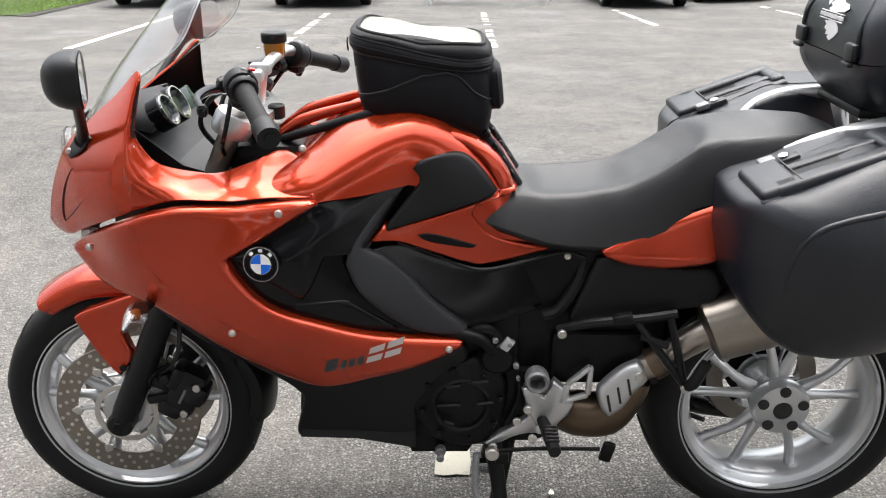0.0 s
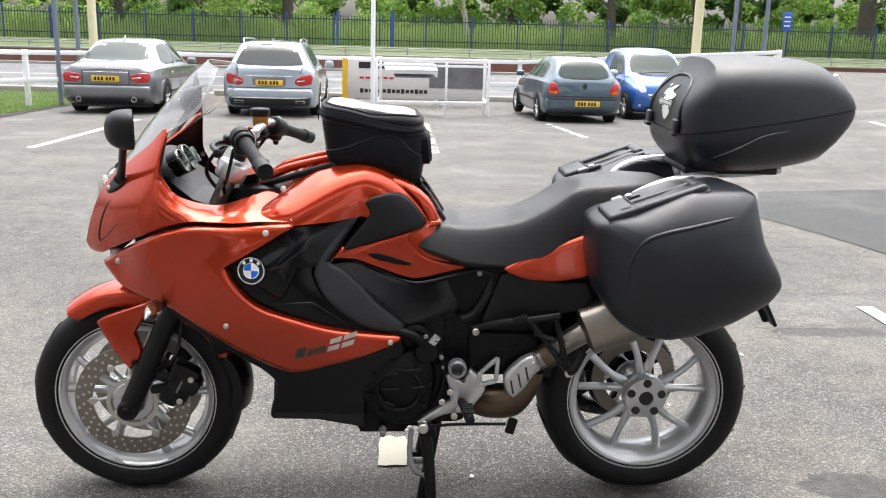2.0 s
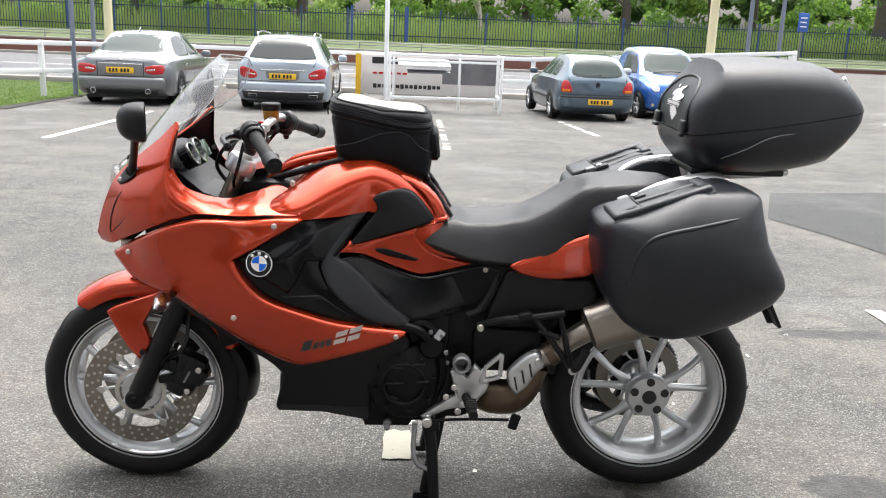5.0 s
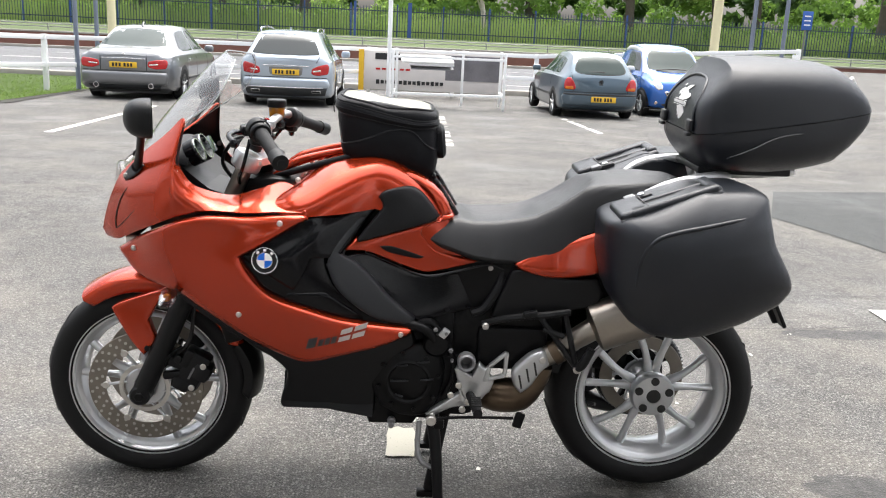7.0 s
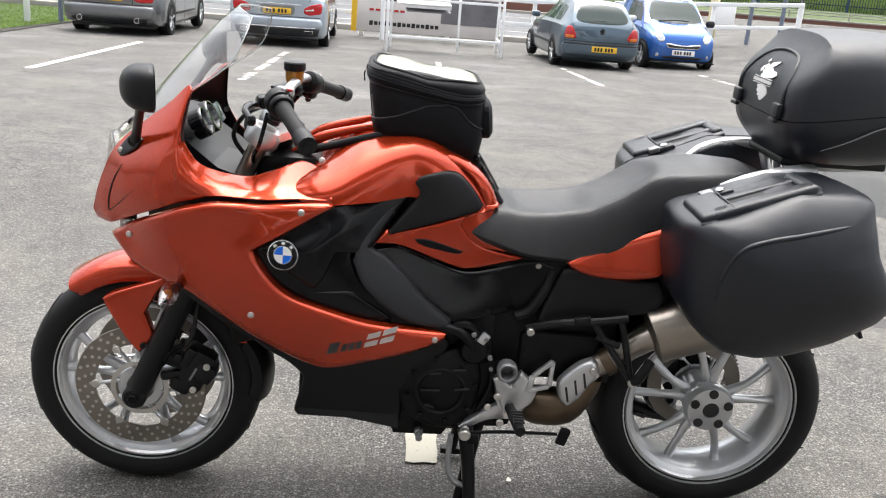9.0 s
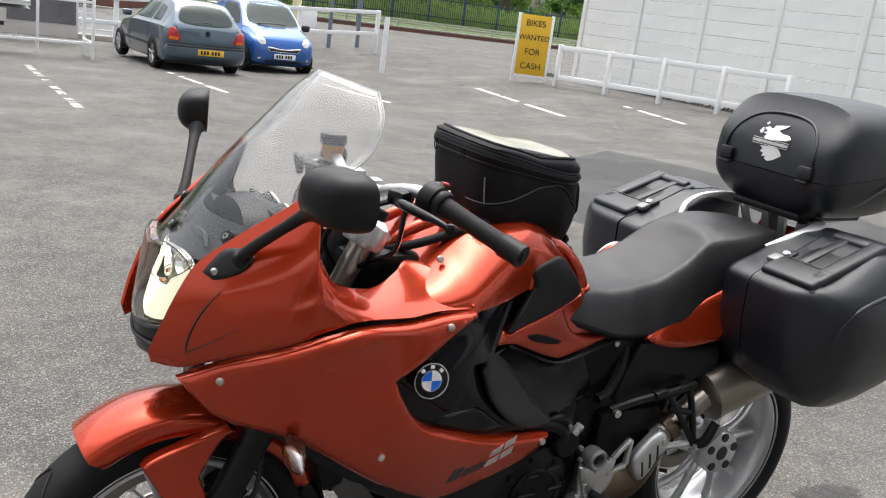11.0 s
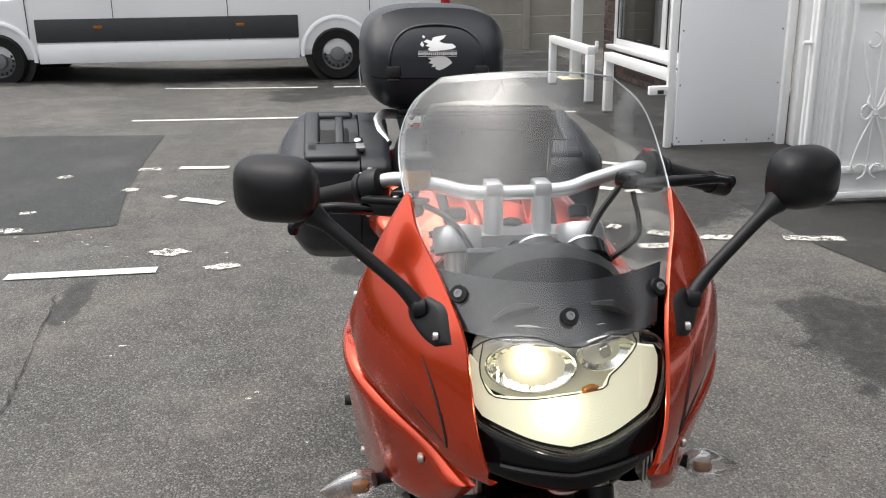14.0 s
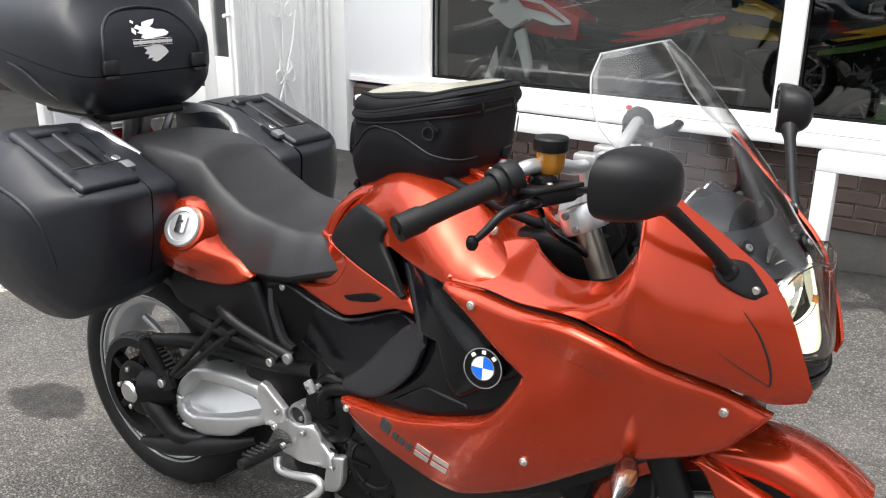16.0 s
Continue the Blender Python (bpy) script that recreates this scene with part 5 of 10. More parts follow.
pole(8.1, 16.9, 1.25, 0.06, "white", "short white bollard post")
sb = thing("road_sign", "large yellow road sign across two grey posts", "sign")
part("board", box((9.79, 22.9, 3.55), (1.6, 0.05, 1.3), 0.02), "yellow", sb)
for i in range(3):
    part("lettering_bar", box((9.79, 22.865, 3.85 - 0.3 * i), (1.2, 0.012, 0.10)), "ink", sb)
nb = thing("notice_box", "white notice box on the cream column", "box")
part("box", box((8.60, 22.98, 0.75), (0.55, 0.16, 0.62), 0.02), "white", nb)
ts = thing("traffic_sign", "small blue traffic sign on a grey post by the far road", "sign")
part("post", rod((18.08, 40.2, ROAD_Z), (18.08, 40.2, ROAD_Z + 3.3), 0.04, 8), "tread", ts)
part("board", box((18.08, 40.1, ROAD_Z + 2.85), (0.5, 0.03, 0.85), 0.02), "blue_sign", ts)
for i in range(3):
    part("lettering_bar", box((18.08, 40.08, ROAD_Z + 3.05 - 0.2 * i), (0.3, 0.012, 0.06)), "plate_w", ts)


# ---------- parked cars ----------
def wheel_car(parent, x, y, r, w, side, rim="alloy"):
    t = part("wheel", lathe([(r * 0.66, -w / 2), (r * 0.9, -w / 2), (r, -w * 0.32), (r, w * 0.32), (r * 0.9, w / 2), (r * 0.66, w / 2)], 28, "x", (x, y, r), closed=True), "rubber", parent, "black tyre on silver alloy wheel")
    part("rim", lathe([(r * 0.67, -w * 0.3), (r * 0.68, side * w * 0.45), (r * 0.61, side * w * 0.43), (r * 0.58, side * w * 0.05), (0.02, side * w * 0.08)], 28, "x", (x, y, r)), rim, t)
    for k in range(5):
        a = 2 * math.pi * k / 5 + .3
        part("spoke", bar((x + side * w * 0.36, y + 0.04 * math.cos(a), r + 0.04 * math.sin(a)), (x + side * w * 0.40, y + r * 0.63 * math.cos(a), r + r * 0.63 * math.sin(a)), 0.05, 0.03, 0.006), rim, t)
    part("hub_cap", disc((x + side * w * 0.38, y, r), r * 0.2, 0.03, "x", 16), rim, t)


def car(name, label, at, paint, rings, r, axles, W, wt=0.2):
    """rings: (y, half width, sill, belt, top, half width of the roof), from the end that faces the car park."""
    c = thing(name, label, "car", "parked cars", at=at)
    Y = [q[0] for q in rings]
    ys = sorted({*np.linspace(Y[0], Y[-1], 56).tolist(), *[Y[0] + .012, Y[0] + .03, Y[0] + .06, Y[-1] - .03]})
    cols = [[q[k] for q in rings] for k in range(1, 6)]
    loops = []
    for y in ys:
        hw, zb, zw, zt, hr = (float(eased(y, Y, col)) for col in cols)
        half = [(hw * .80, zb), (hw * .93, zb + .03), (hw * .985, zb + .10), (hw, zb + (zw - zb) * .50), (hw * .992, zb + (zw - zb) * .78), (hw * .965, zw - .025), (hw * .935, zw)]
        up = zt - zw
        for f in (.25, .5, .75):
            half.append((hw * .935 + (hr - hw * .935) * f, zw + (up - .055) * f))
        half += [(hr, zt - .055), (hr * .955, zt - .024), (hr * .85, zt - .006), (hr * .55, zt + .008), (hr * .2, zt + .014)]
        loops.append([(-x, y, z) for x, z in half] + [(x, y, z) for x, z in reversed(half)])
    bm = loft(loops)
    from mathutils import bvhtree
    tree = bvhtree.BVHTree.FromBMesh(bm)
    part("body", bm, paint, c, angle=32)

    def end(u, z):
        h = tree.ray_cast(Vector((u, -3, z)), Vector((0, 1, 0)))[0]
        return -(h.y if h else Y[0] + .3)

    def flank(y, z):
        h = tree.ray_cast(Vector((-4, y, z)), Vector((1, 0, 0)))[0]
        return h.x if h else -W / 2

    def on_end(nm, outline, material, out=.004, lab="", edge=.012, grid=.05, smooth_corner=30, deep=.02):
        return part(nm, drape(outline, end, off=out, edge=edge, thick=deep, grid=grid, corner=smooth_corner), material, c, lab)

    def on_side(nm, outline, material, out=.004, lab="", edge=.008, grid=.06, sides=(-1, 1)):
        for s in sides:
            bmp = drape(outline, flank, off=-out, edge=edge, thick=.015, grid=grid, axis="x", corner=30)
            if s > 0:
                bmesh.ops.transform(bmp, matrix=Matrix.Diagonal((-1, 1, 1, 1)), verts=bmp.verts)
                bmesh.ops.reverse_faces(bmp, faces=bmp.faces)
            part(nm, bmp, material, c, lab)

    for y in axles:
        arch = [(y + r * 1.16 * math.cos(t), r + r * 1.16 * math.sin(t)) for t in np.linspace(-.35, math.pi + .35, 22)]
        on_side("wheel_arch", arch, "ink", .003, edge=.0)
        for s in (-1, 1):
            wheel_car(c, s * (W / 2 - wt / 2 + .004), y, r, wt, s)
    part("underbody", box((0, (Y[0] + Y[-1]) / 2, .24), (W * .8, (Y[-1] - Y[0]) * .86, .14)), "ink", c, smooth=False)
    return c, on_end, on_side


def sym(half):
    return half + [(-x, z) for x, z in reversed(half)]


def plate(parent, y, z, w, h, material, facing=-1, label="plate with dark bars", x=0.0):
    p = part("number_plate", box((x, y, z), (w, 0.014, h), 0.004), material, parent, label)
    for bx in (-0.36, -0.24, -0.12, 0.06, 0.18, 0.30):
        part("lettering_bar", box((x + bx * w, y + facing * 0.008, z), (w * 0.075, 0.006, h * 0.62)), "ink", p)


def lamp_pair(on_end, half, material, lab, out=.010):
    on_end("tail_lamp", half, material, out, lab, .02, .03)
    on_end("tail_lamp", [(-x, z) for x, z in reversed(half)], material, out, lab, .02, .03)


# silver-grey saloon
gA = ground_z(-5.85, 17.5)
A, A_end, A_side = car("saloon_car", "silver-grey metallic saloon car parked tail-out", pose(-5.70, 15.05, gA, 0, 0, 1.5), "car_silver",
                       [(0.0, .66, .42, .82, .90, .60), (.05, .80, .34, .87, .965, .68), (.14, .87, .27, .90, 1.00, .70), (.35, .905, .21, .92, 1.025, .70), (.62, .92, .19, .935, 1.05, .69), (.98, .925, .18, .94, 1.24, .63), (1.38, .925, .18, .94, 1.41, .59), (1.85, .925, .18, .94, 1.465, .59), (2.4, .925, .18, .93, 1.475, .59),
                        (2.9, .925, .18, .92, 1.42, .58), (3.3, .92, .18, .91, 1.25, .62), (3.65, .915, .18, .90, 1.03, .70), (4.2, .89, .20, .84, .93, .62), (4.65, .80, .28, .70, .79, .5), (4.87, .55, .36, .60, .66, .36)], .33, (1.02, 3.90), 1.85)
A_end("rear_window", sym([(.10, 1.405), (.46, 1.385), (.60, 1.18), (.655, 1.075), (.30, 1.055)]), "glass_mid", .004, "pale reflecting rear window")
A_end("rear_bumper", sym([(.3, .60), (.80, .595), (.83, .50), (.80, .36), (.5, .34)]), "car_silver", .055, "moulded rear bumper", .05, .05, 50, .08)
A_end("bumper_skirt", sym([(.3, .345), (.70, .35), (.66, .27), (.3, .26)]), "trim", .02)
A_end("plate_recess", sym([(.34, .83), (.36, .79), (.33, .645), (.1, .64)]), "tread", .001)
A_end("chrome_strip", sym([(.05, .858), (.42, .852), (.42, .834), (.05, .838)]), "chrome", .012, "", .004, .04)
A_end("shut_line", sym([(.2, .618), (.79, .622), (.79, .610), (.2, .606)]), "ink", .003, "", .0)
for _s in (-1, 1):
    A_end("shut_line", [(_s * x, z) for x, z in ((.43, .62), (.445, .62), (.445, .92), (.43, .92))][::_s], "ink", .003, "", .0)
plate(A, -.028, .725, .52, .11, "plate_y")
lamp_pair(A_end, [(.46, .80), (.62, .835), (.80, .845), (.835, .78), (.80, .665), (.58, .655), (.45, .70)], "red", "red wrap-round tail lamp")
for _s in (-1, 1):
    A_end("reverse_lamp", [(_s * x, z) for x, z in ((.49, .745), (.66, .765), (.66, .735), (.49, .72))][::_s], "lamp_pipe", .016, "", .004, .02)
    part("exhaust_tip", rod((_s * .52, -.05, .335), (_s * .52, .15, .335), .052, 16), "chrome", A)
    part("exhaust_bore", rod((_s * .52, -.054, .335), (_s * .52, .0, .335), .040, 16), "ink", A)
    part("door_mirror", box((_s * 1.01, 3.05, 1.0), (.2, .12, .15), .05), "car_silver", A)
A_side("side_window", [(1.12, 1.05), (1.45, 1.335), (1.85, 1.375), (2.15, 1.375), (2.15, .985), (1.25, .985)], "glass_dark", .004, "dark rear door window")
A_side("side_window", [(2.22, .985), (2.22, 1.375), (2.55, 1.36), (2.95, 1.20), (3.22, 1.01), (3.2, .985)], "glass_dark", .004, "dark front door window")
for _y in (1.35, 2.2, 3.3):
    A_side("door_gap", [(_y, .30), (_y + .012, .30), (_y + .012, .93), (_y, .93)], "ink", .002, "", .0)
A_side("door_handle", [(1.5, .83), (1.68, .835), (1.68, .80), (1.5, .795)], "chrome", .02, "", .004)
A_side("side_moulding", [(1.4, .46), (3.2, .46), (3.2, .42), (1.4, .42)], "trim", .012, "", .004)
part("badge", disc((0, .012, .90), .045, .02), "chrome", A)
part("aerial", tube([(0, 1.42, 1.44), (0, 1.50, 1.52), (0, 1.55, 1.525)], [.02, .014, .006], 8), "car_silver", A)

# pale silver estate
gB = ground_z(-2.6, 17.5)
B, B_end, B_side = car("estate_car", "pale silver estate car parked tail-out", pose(-2.60, 15.15, gB, 0, 0, 2.0), "car_pale",
                       [(0.0, .68, .40, .90, .97, .64), (.05, .82, .32, .94, 1.04, .72), (.13, .89, .25, .95, 1.14, .70), (.28, .91, .21, .955, 1.33, .645), (.45, .92, .19, .955, 1.44, .61), (.8, .925, .18, .955, 1.485, .61), (1.6, .925, .18, .95, 1.505, .61), (2.4, .925, .18, .94, 1.49, .60), (2.95, .92, .18, .92, 1.42, .58),
                        (3.35, .92, .18, .91, 1.25, .62), (3.7, .915, .18, .90, 1.03, .70), (4.25, .89, .20, .84, .93, .62), (4.7, .80, .28, .70, .79, .5), (4.9, .55, .36, .60, .66, .36)], .33, (1.02, 3.92), 1.85)
B_end("rear_window", sym([(.10, 1.425), (.50, 1.405), (.60, 1.20), (.665, 1.055), (.30, 1.035)]), "glass_dark", .004, "dark tinted rear window")
B_end("roof_spoiler", sym([(.10, 1.468), (.54, 1.452), (.56, 1.425), (.10, 1.442)]), "car_pale", .03, "", .01, .05, 30, .06)
B_end("rear_bumper", sym([(.3, .60), (.80, .60), (.85, .50), (.82, .42), (.5, .41)]), "car_pale", .055, "moulded rear bumper", .05, .05, 50, .08)
B_end("bumper_skirt", sym([(.3, .405), (.80, .41), (.76, .27), (.3, .25)]), "trim", .035, "dark lower bumper skirt", .02)
B_end("skirt_strip", sym([(.3, .43), (.72, .435), (.72, .415), (.3, .41)]), "chrome", .058, "", .004, .05)
B_end("plate_recess", sym([(.32, .82), (.34, .78), (.31, .635), (.1, .63)]), "tread", .001)
B_end("chrome_strip", sym([(.05, .848), (.44, .842), (.44, .826), (.05, .830)]), "chrome", .012, "", .004, .04)
B_end("shut_line", sym([(.2, .622), (.80, .626), (.80, .614), (.2, .610)]), "ink", .003, "", .0)
for _s in (-1, 1):
    B_end("shut_line", [(_s * x, z) for x, z in ((.585, .90), (.60, .90), (.66, 1.03), (.645, 1.03))][::_s], "ink", .003, "", .0)
plate(B, -.028, .715, .52, .11, "plate_y")
lamp_pair(B_end, [(.50, .79), (.62, .85), (.80, .90), (.845, .84), (.82, .69), (.60, .66), (.49, .69)], "red", "red wrap-round tail lamp")
for _s in (-1, 1):
    B_end("reverse_lamp", [(_s * x, z) for x, z in ((.53, .755), (.68, .775), (.68, .745), (.53, .73))][::_s], "lamp_pipe", .016, "", .004, .02)
    B_end("exhaust_tip", [(_s * x, z) for x, z in ((.50, .375), (.68, .38), (.68, .315), (.50, .31))][::_s], "chrome", .05, "", .01, .02)
    B_end("exhaust_bore", [(_s * x, z) for x, z in ((.515, .362), (.665, .366), (.665, .328), (.515, .324))][::_s], "ink", .053, "", .004, .02)
    part("roof_rail", tube([(_s * .55, .62, 1.45), (_s * .565, .74, 1.535), (_s * .57, 1.6, 1.55), (_s * .56, 2.35, 1.53), (_s * .54, 2.5, 1.46)], .017, 8), "chrome", B)
    part("door_mirror", box((_s * 1.01, 3.1, 1.0), (.2, .12, .15), .05), "car_pale", B)
B_side("side_window", [(.62, 1.06), (.80, 1.36), (1.30, 1.40), (1.30, .995), (.66, .995)], "glass_dark", .004, "dark load bay window")
B_side("side_window", [(1.38, .99), (1.38, 1.40), (2.12, 1.40), (2.12, .985)], "glass_dark", .004, "dark rear door window")
B_side("side_window", [(2.20, .985), (2.20, 1.395), (2.55, 1.37), (2.98, 1.20), (3.26, 1.01), (3.24, .985)], "glass_dark", .004, "dark front door window")
for _y in (1.34, 2.16, 3.3):
    B_side("door_gap", [(_y, .30), (_y + .012, .30), (_y + .012, .94), (_y, .94)], "ink", .002, "", .0)
part("wiper", bar((-.30, .085, 1.075), (.02, .075, 1.060), .022, .02), "ink", B)
part("badge", disc((0, .012, .91), .045, .02), "chrome", B)
part("aerial", box((0, .9, 1.53), (.03, .14, .06), .012), "car_pale", B)

# blue-grey hatchback
gF = ground_z(3.7, 17.0)
F, F_end, F_side = car("hatchback_car", "blue-grey small hatchback parked tail-out", pose(3.62, 15.30, gF, 0, 0, 3.5), "car_teal",
                       [(0.0, .62, .34, .74, .82, .60), (.05, .74, .27, .80, .90, .64), (.13, .785, .22, .84, .99, .62), (.28, .805, .19, .86, 1.16, .565), (.46, .812, .18, .865, 1.275, .525), (.8, .815, .17, .87, 1.325, .52), (1.3, .815, .17, .865, 1.335, .52), (1.75, .815, .17, .86, 1.30, .51),
                        (2.15, .812, .17, .85, 1.16, .54), (2.6, .80, .17, .82, .94, .60), (3.1, .77, .19, .76, .86, .55), (3.55, .68, .24, .62, .72, .45), (3.83, .45, .32, .52, .58, .30)], .285, (.70, 3.12), 1.63, .17)
F_end("rear_window", sym([(.15, 1.245), (.40, 1.22), (.47, 1.10), (.515, .985), (.45, .925), (.2, .905)]), "glass_mid", .004, "pale reflecting rear window")
F_end("window_seal", sym([(.15, 1.262), (.415, 1.238), (.49, 1.10), (.537, .975), (.46, .908), (.2, .888)]), "ink", .001, "black window seal")
F_end("rear_bumper", sym([(.3, .525), (.74, .53), (.77, .45), (.73, .30), (.4, .28)]), "car_teal", .055, "moulded rear bumper", .04, .05, 50, .08)
F_end("bumper_strip", sym([(.3, .535), (.745, .54), (.745, .505), (.3, .50)]), "trim", .066, "", .008)
F_end("shut_line", sym([(.2, .565), (.73, .57), (.73, .559), (.2, .554)]), "ink", .003, "", .0)
for _s in (-1, 1):
    F_end("shut_line", [(_s * x, z) for x, z in ((.545, .57), (.558, .57), (.60, .93), (.587, .93))][::_s], "ink", .002, "", .0)
plate(F, -.064, .425, .50, .11, "plate_y", x=.06)
lamp_pair(F_end, [(.52, .60), (.50, .66), (.56, .78), (.62, .85), (.70, .83), (.735, .70), (.72, .60)], "red", "red rounded tail lamp")
for _s in (-1, 1):
    F_end("indicator_lamp", [(_s * x, z) for x, z in ((.56, .665), (.71, .67), (.71, .615), (.55, .61))][::_s], "amber_lens", .013, "", .004, .02)
    part("door_mirror", box((_s * .89, 2.22, .93), (.18, .1, .12), .04), "car_teal", F)
F_side("side_window", [(.50, .93), (.58, 1.17), (.98, 1.225), (.98, .91), (.56, .905)], "glass_mid", .004, "rear side window")
F_side("side_window", [(1.06, .905), (1.06, 1.23), (1.55, 1.225), (1.95, 1.08), (2.28, .91), (2.2, .90)], "glass_mid", .004, "door window")
for _y in (1.02, 2.3):
    F_side("door_gap", [(_y, .28), (_y + .011, .28), (_y + .011, .88), (_y, .88)], "ink", .002, "", .0)
F_side("side_moulding", [(.95, .48), (2.75, .48), (2.75, .43), (.95, .43)], "trim", .012, "", .004)
part("wiper", tube([(-.34, .095, .945), (.05, .085, .955), (.17, .09, .90)], .012, 6), "ink", F)
part("badge", moved(lathe([(.002, -.012), (.05, -.012), (.05, .004), (.002, .006)], 20, "y"), Matrix.Translation((.0, .012, .765))), "ink", F)
part("hatch_handle", box((0, .012, .715), (.09, .03, .03), .01), "trim", F)

# bright blue two-seater facing the car park
gS = ground_z(5.65, 18.0)
S, S_end, S_side = car("microcar", "bright blue two-seat microcar with silver frame, nose to the car park", pose(5.68, 16.75, gS, 0, 0, 6.0), "car_blue",
                       [(0.0, .56, .30, .56, .62, .46), (.06, .68, .23, .66, .73, .58), (.16, .73, .20, .73, .81, .62), (.34, .755, .18, .80, .90, .645), (.54, .77, .17, .85, .985, .65), (.80, .78, .17, .88, 1.21, .61), (1.06, .78, .17, .90, 1.42, .565), (1.4, .78, .17, .91, 1.515, .56), (1.85, .78, .17, .92, 1.53, .555),
                        (2.25, .775, .18, .92, 1.47, .55), (2.50, .75, .22, .90, 1.28, .55), (2.64, .70, .28, .86, 1.0, .56), (2.70, .60, .34, .80, .88, .5)], .285, (.43, 2.30), 1.56, .17)
S_end("windscreen", sym([(.15, 1.445), (.46, 1.425), (.56, 1.20), (.61, 1.015), (.3, .985)]), "glass_mid", .004, "pale reflecting windscreen")
S_end("scuttle", sym([(.2, .99), (.60, 1.01), (.61, .985), (.2, .955)]), "ink", .003)
S_end("grille_rim", sym([(.1, .545), (.34, .575), (.40, .555), (.34, .475), (.1, .465)]), "chrome", .012, "chrome grille surround", .015, .03)
S_end("grille", sym([(.1, .525), (.32, .545), (.355, .535), (.32, .495), (.1, .485)]), "ink", .02, "", .005, .03)
S_end("lower_grille", sym([(.1, .30), (.40, .31), (.44, .29), (.40, .25), (.1, .24)]), "ink", .008)
plate(S, -.04, .385, .50, .11, "plate_w")
for _s in (-1, 1):
    S_end("headlamp", [(_s * x, z) for x, z in ((.44, .60), (.42, .68), (.50, .78), (.585, .80), (.635, .74), (.60, .64), (.53, .59))][::_s], "lamp_pipe", .014, "clear almond headlamp", .02, .02)
    S_end("fog_lamp", [(_s * (.56 + .035 * math.cos(t)), .32 + .035 * math.sin(t)) for t in np.linspace(0, 5.5, 9)][::_s], "lamp_pipe", .008, "", .006, .02)
    part("door_mirror", box((_s * .90, .86, .98), (.20, .13, .15), .055), "alloy" if _s < 0 else "ink", S)
S_side("safety_frame", [(.50, .93), (.86, 1.235), (1.10, 1.435), (1.9, 1.50), (2.2, 1.45), (2.2, 1.36), (1.8, 1.41), (1.15, 1.365), (.92, 1.18), (.66, .93)], "alloy", .012, "silver safety frame")
S_side("side_window", [(.80, .955), (.98, 1.19), (1.2, 1.345), (1.78, 1.385), (1.78, .955)], "glass_dark", .006, "dark door window")
S_side("door_gap", [(1.84, .30), (1.852, .30), (1.852, .93), (1.84, .93)], "ink", .002, "", .0)
S_side("side_sill", [(.75, .28), (1.95, .28), (1.95, .36), (.75, .34)], "trim", .012, "", .006)
part("badge", disc((0, .085, .685), .045, .02), "chrome", S)
part("wiper", tube([(-.42, .53, 1.0), (-.05, .50, 1.025), (.25, .52, 1.02)], .012, 6), "ink", S)


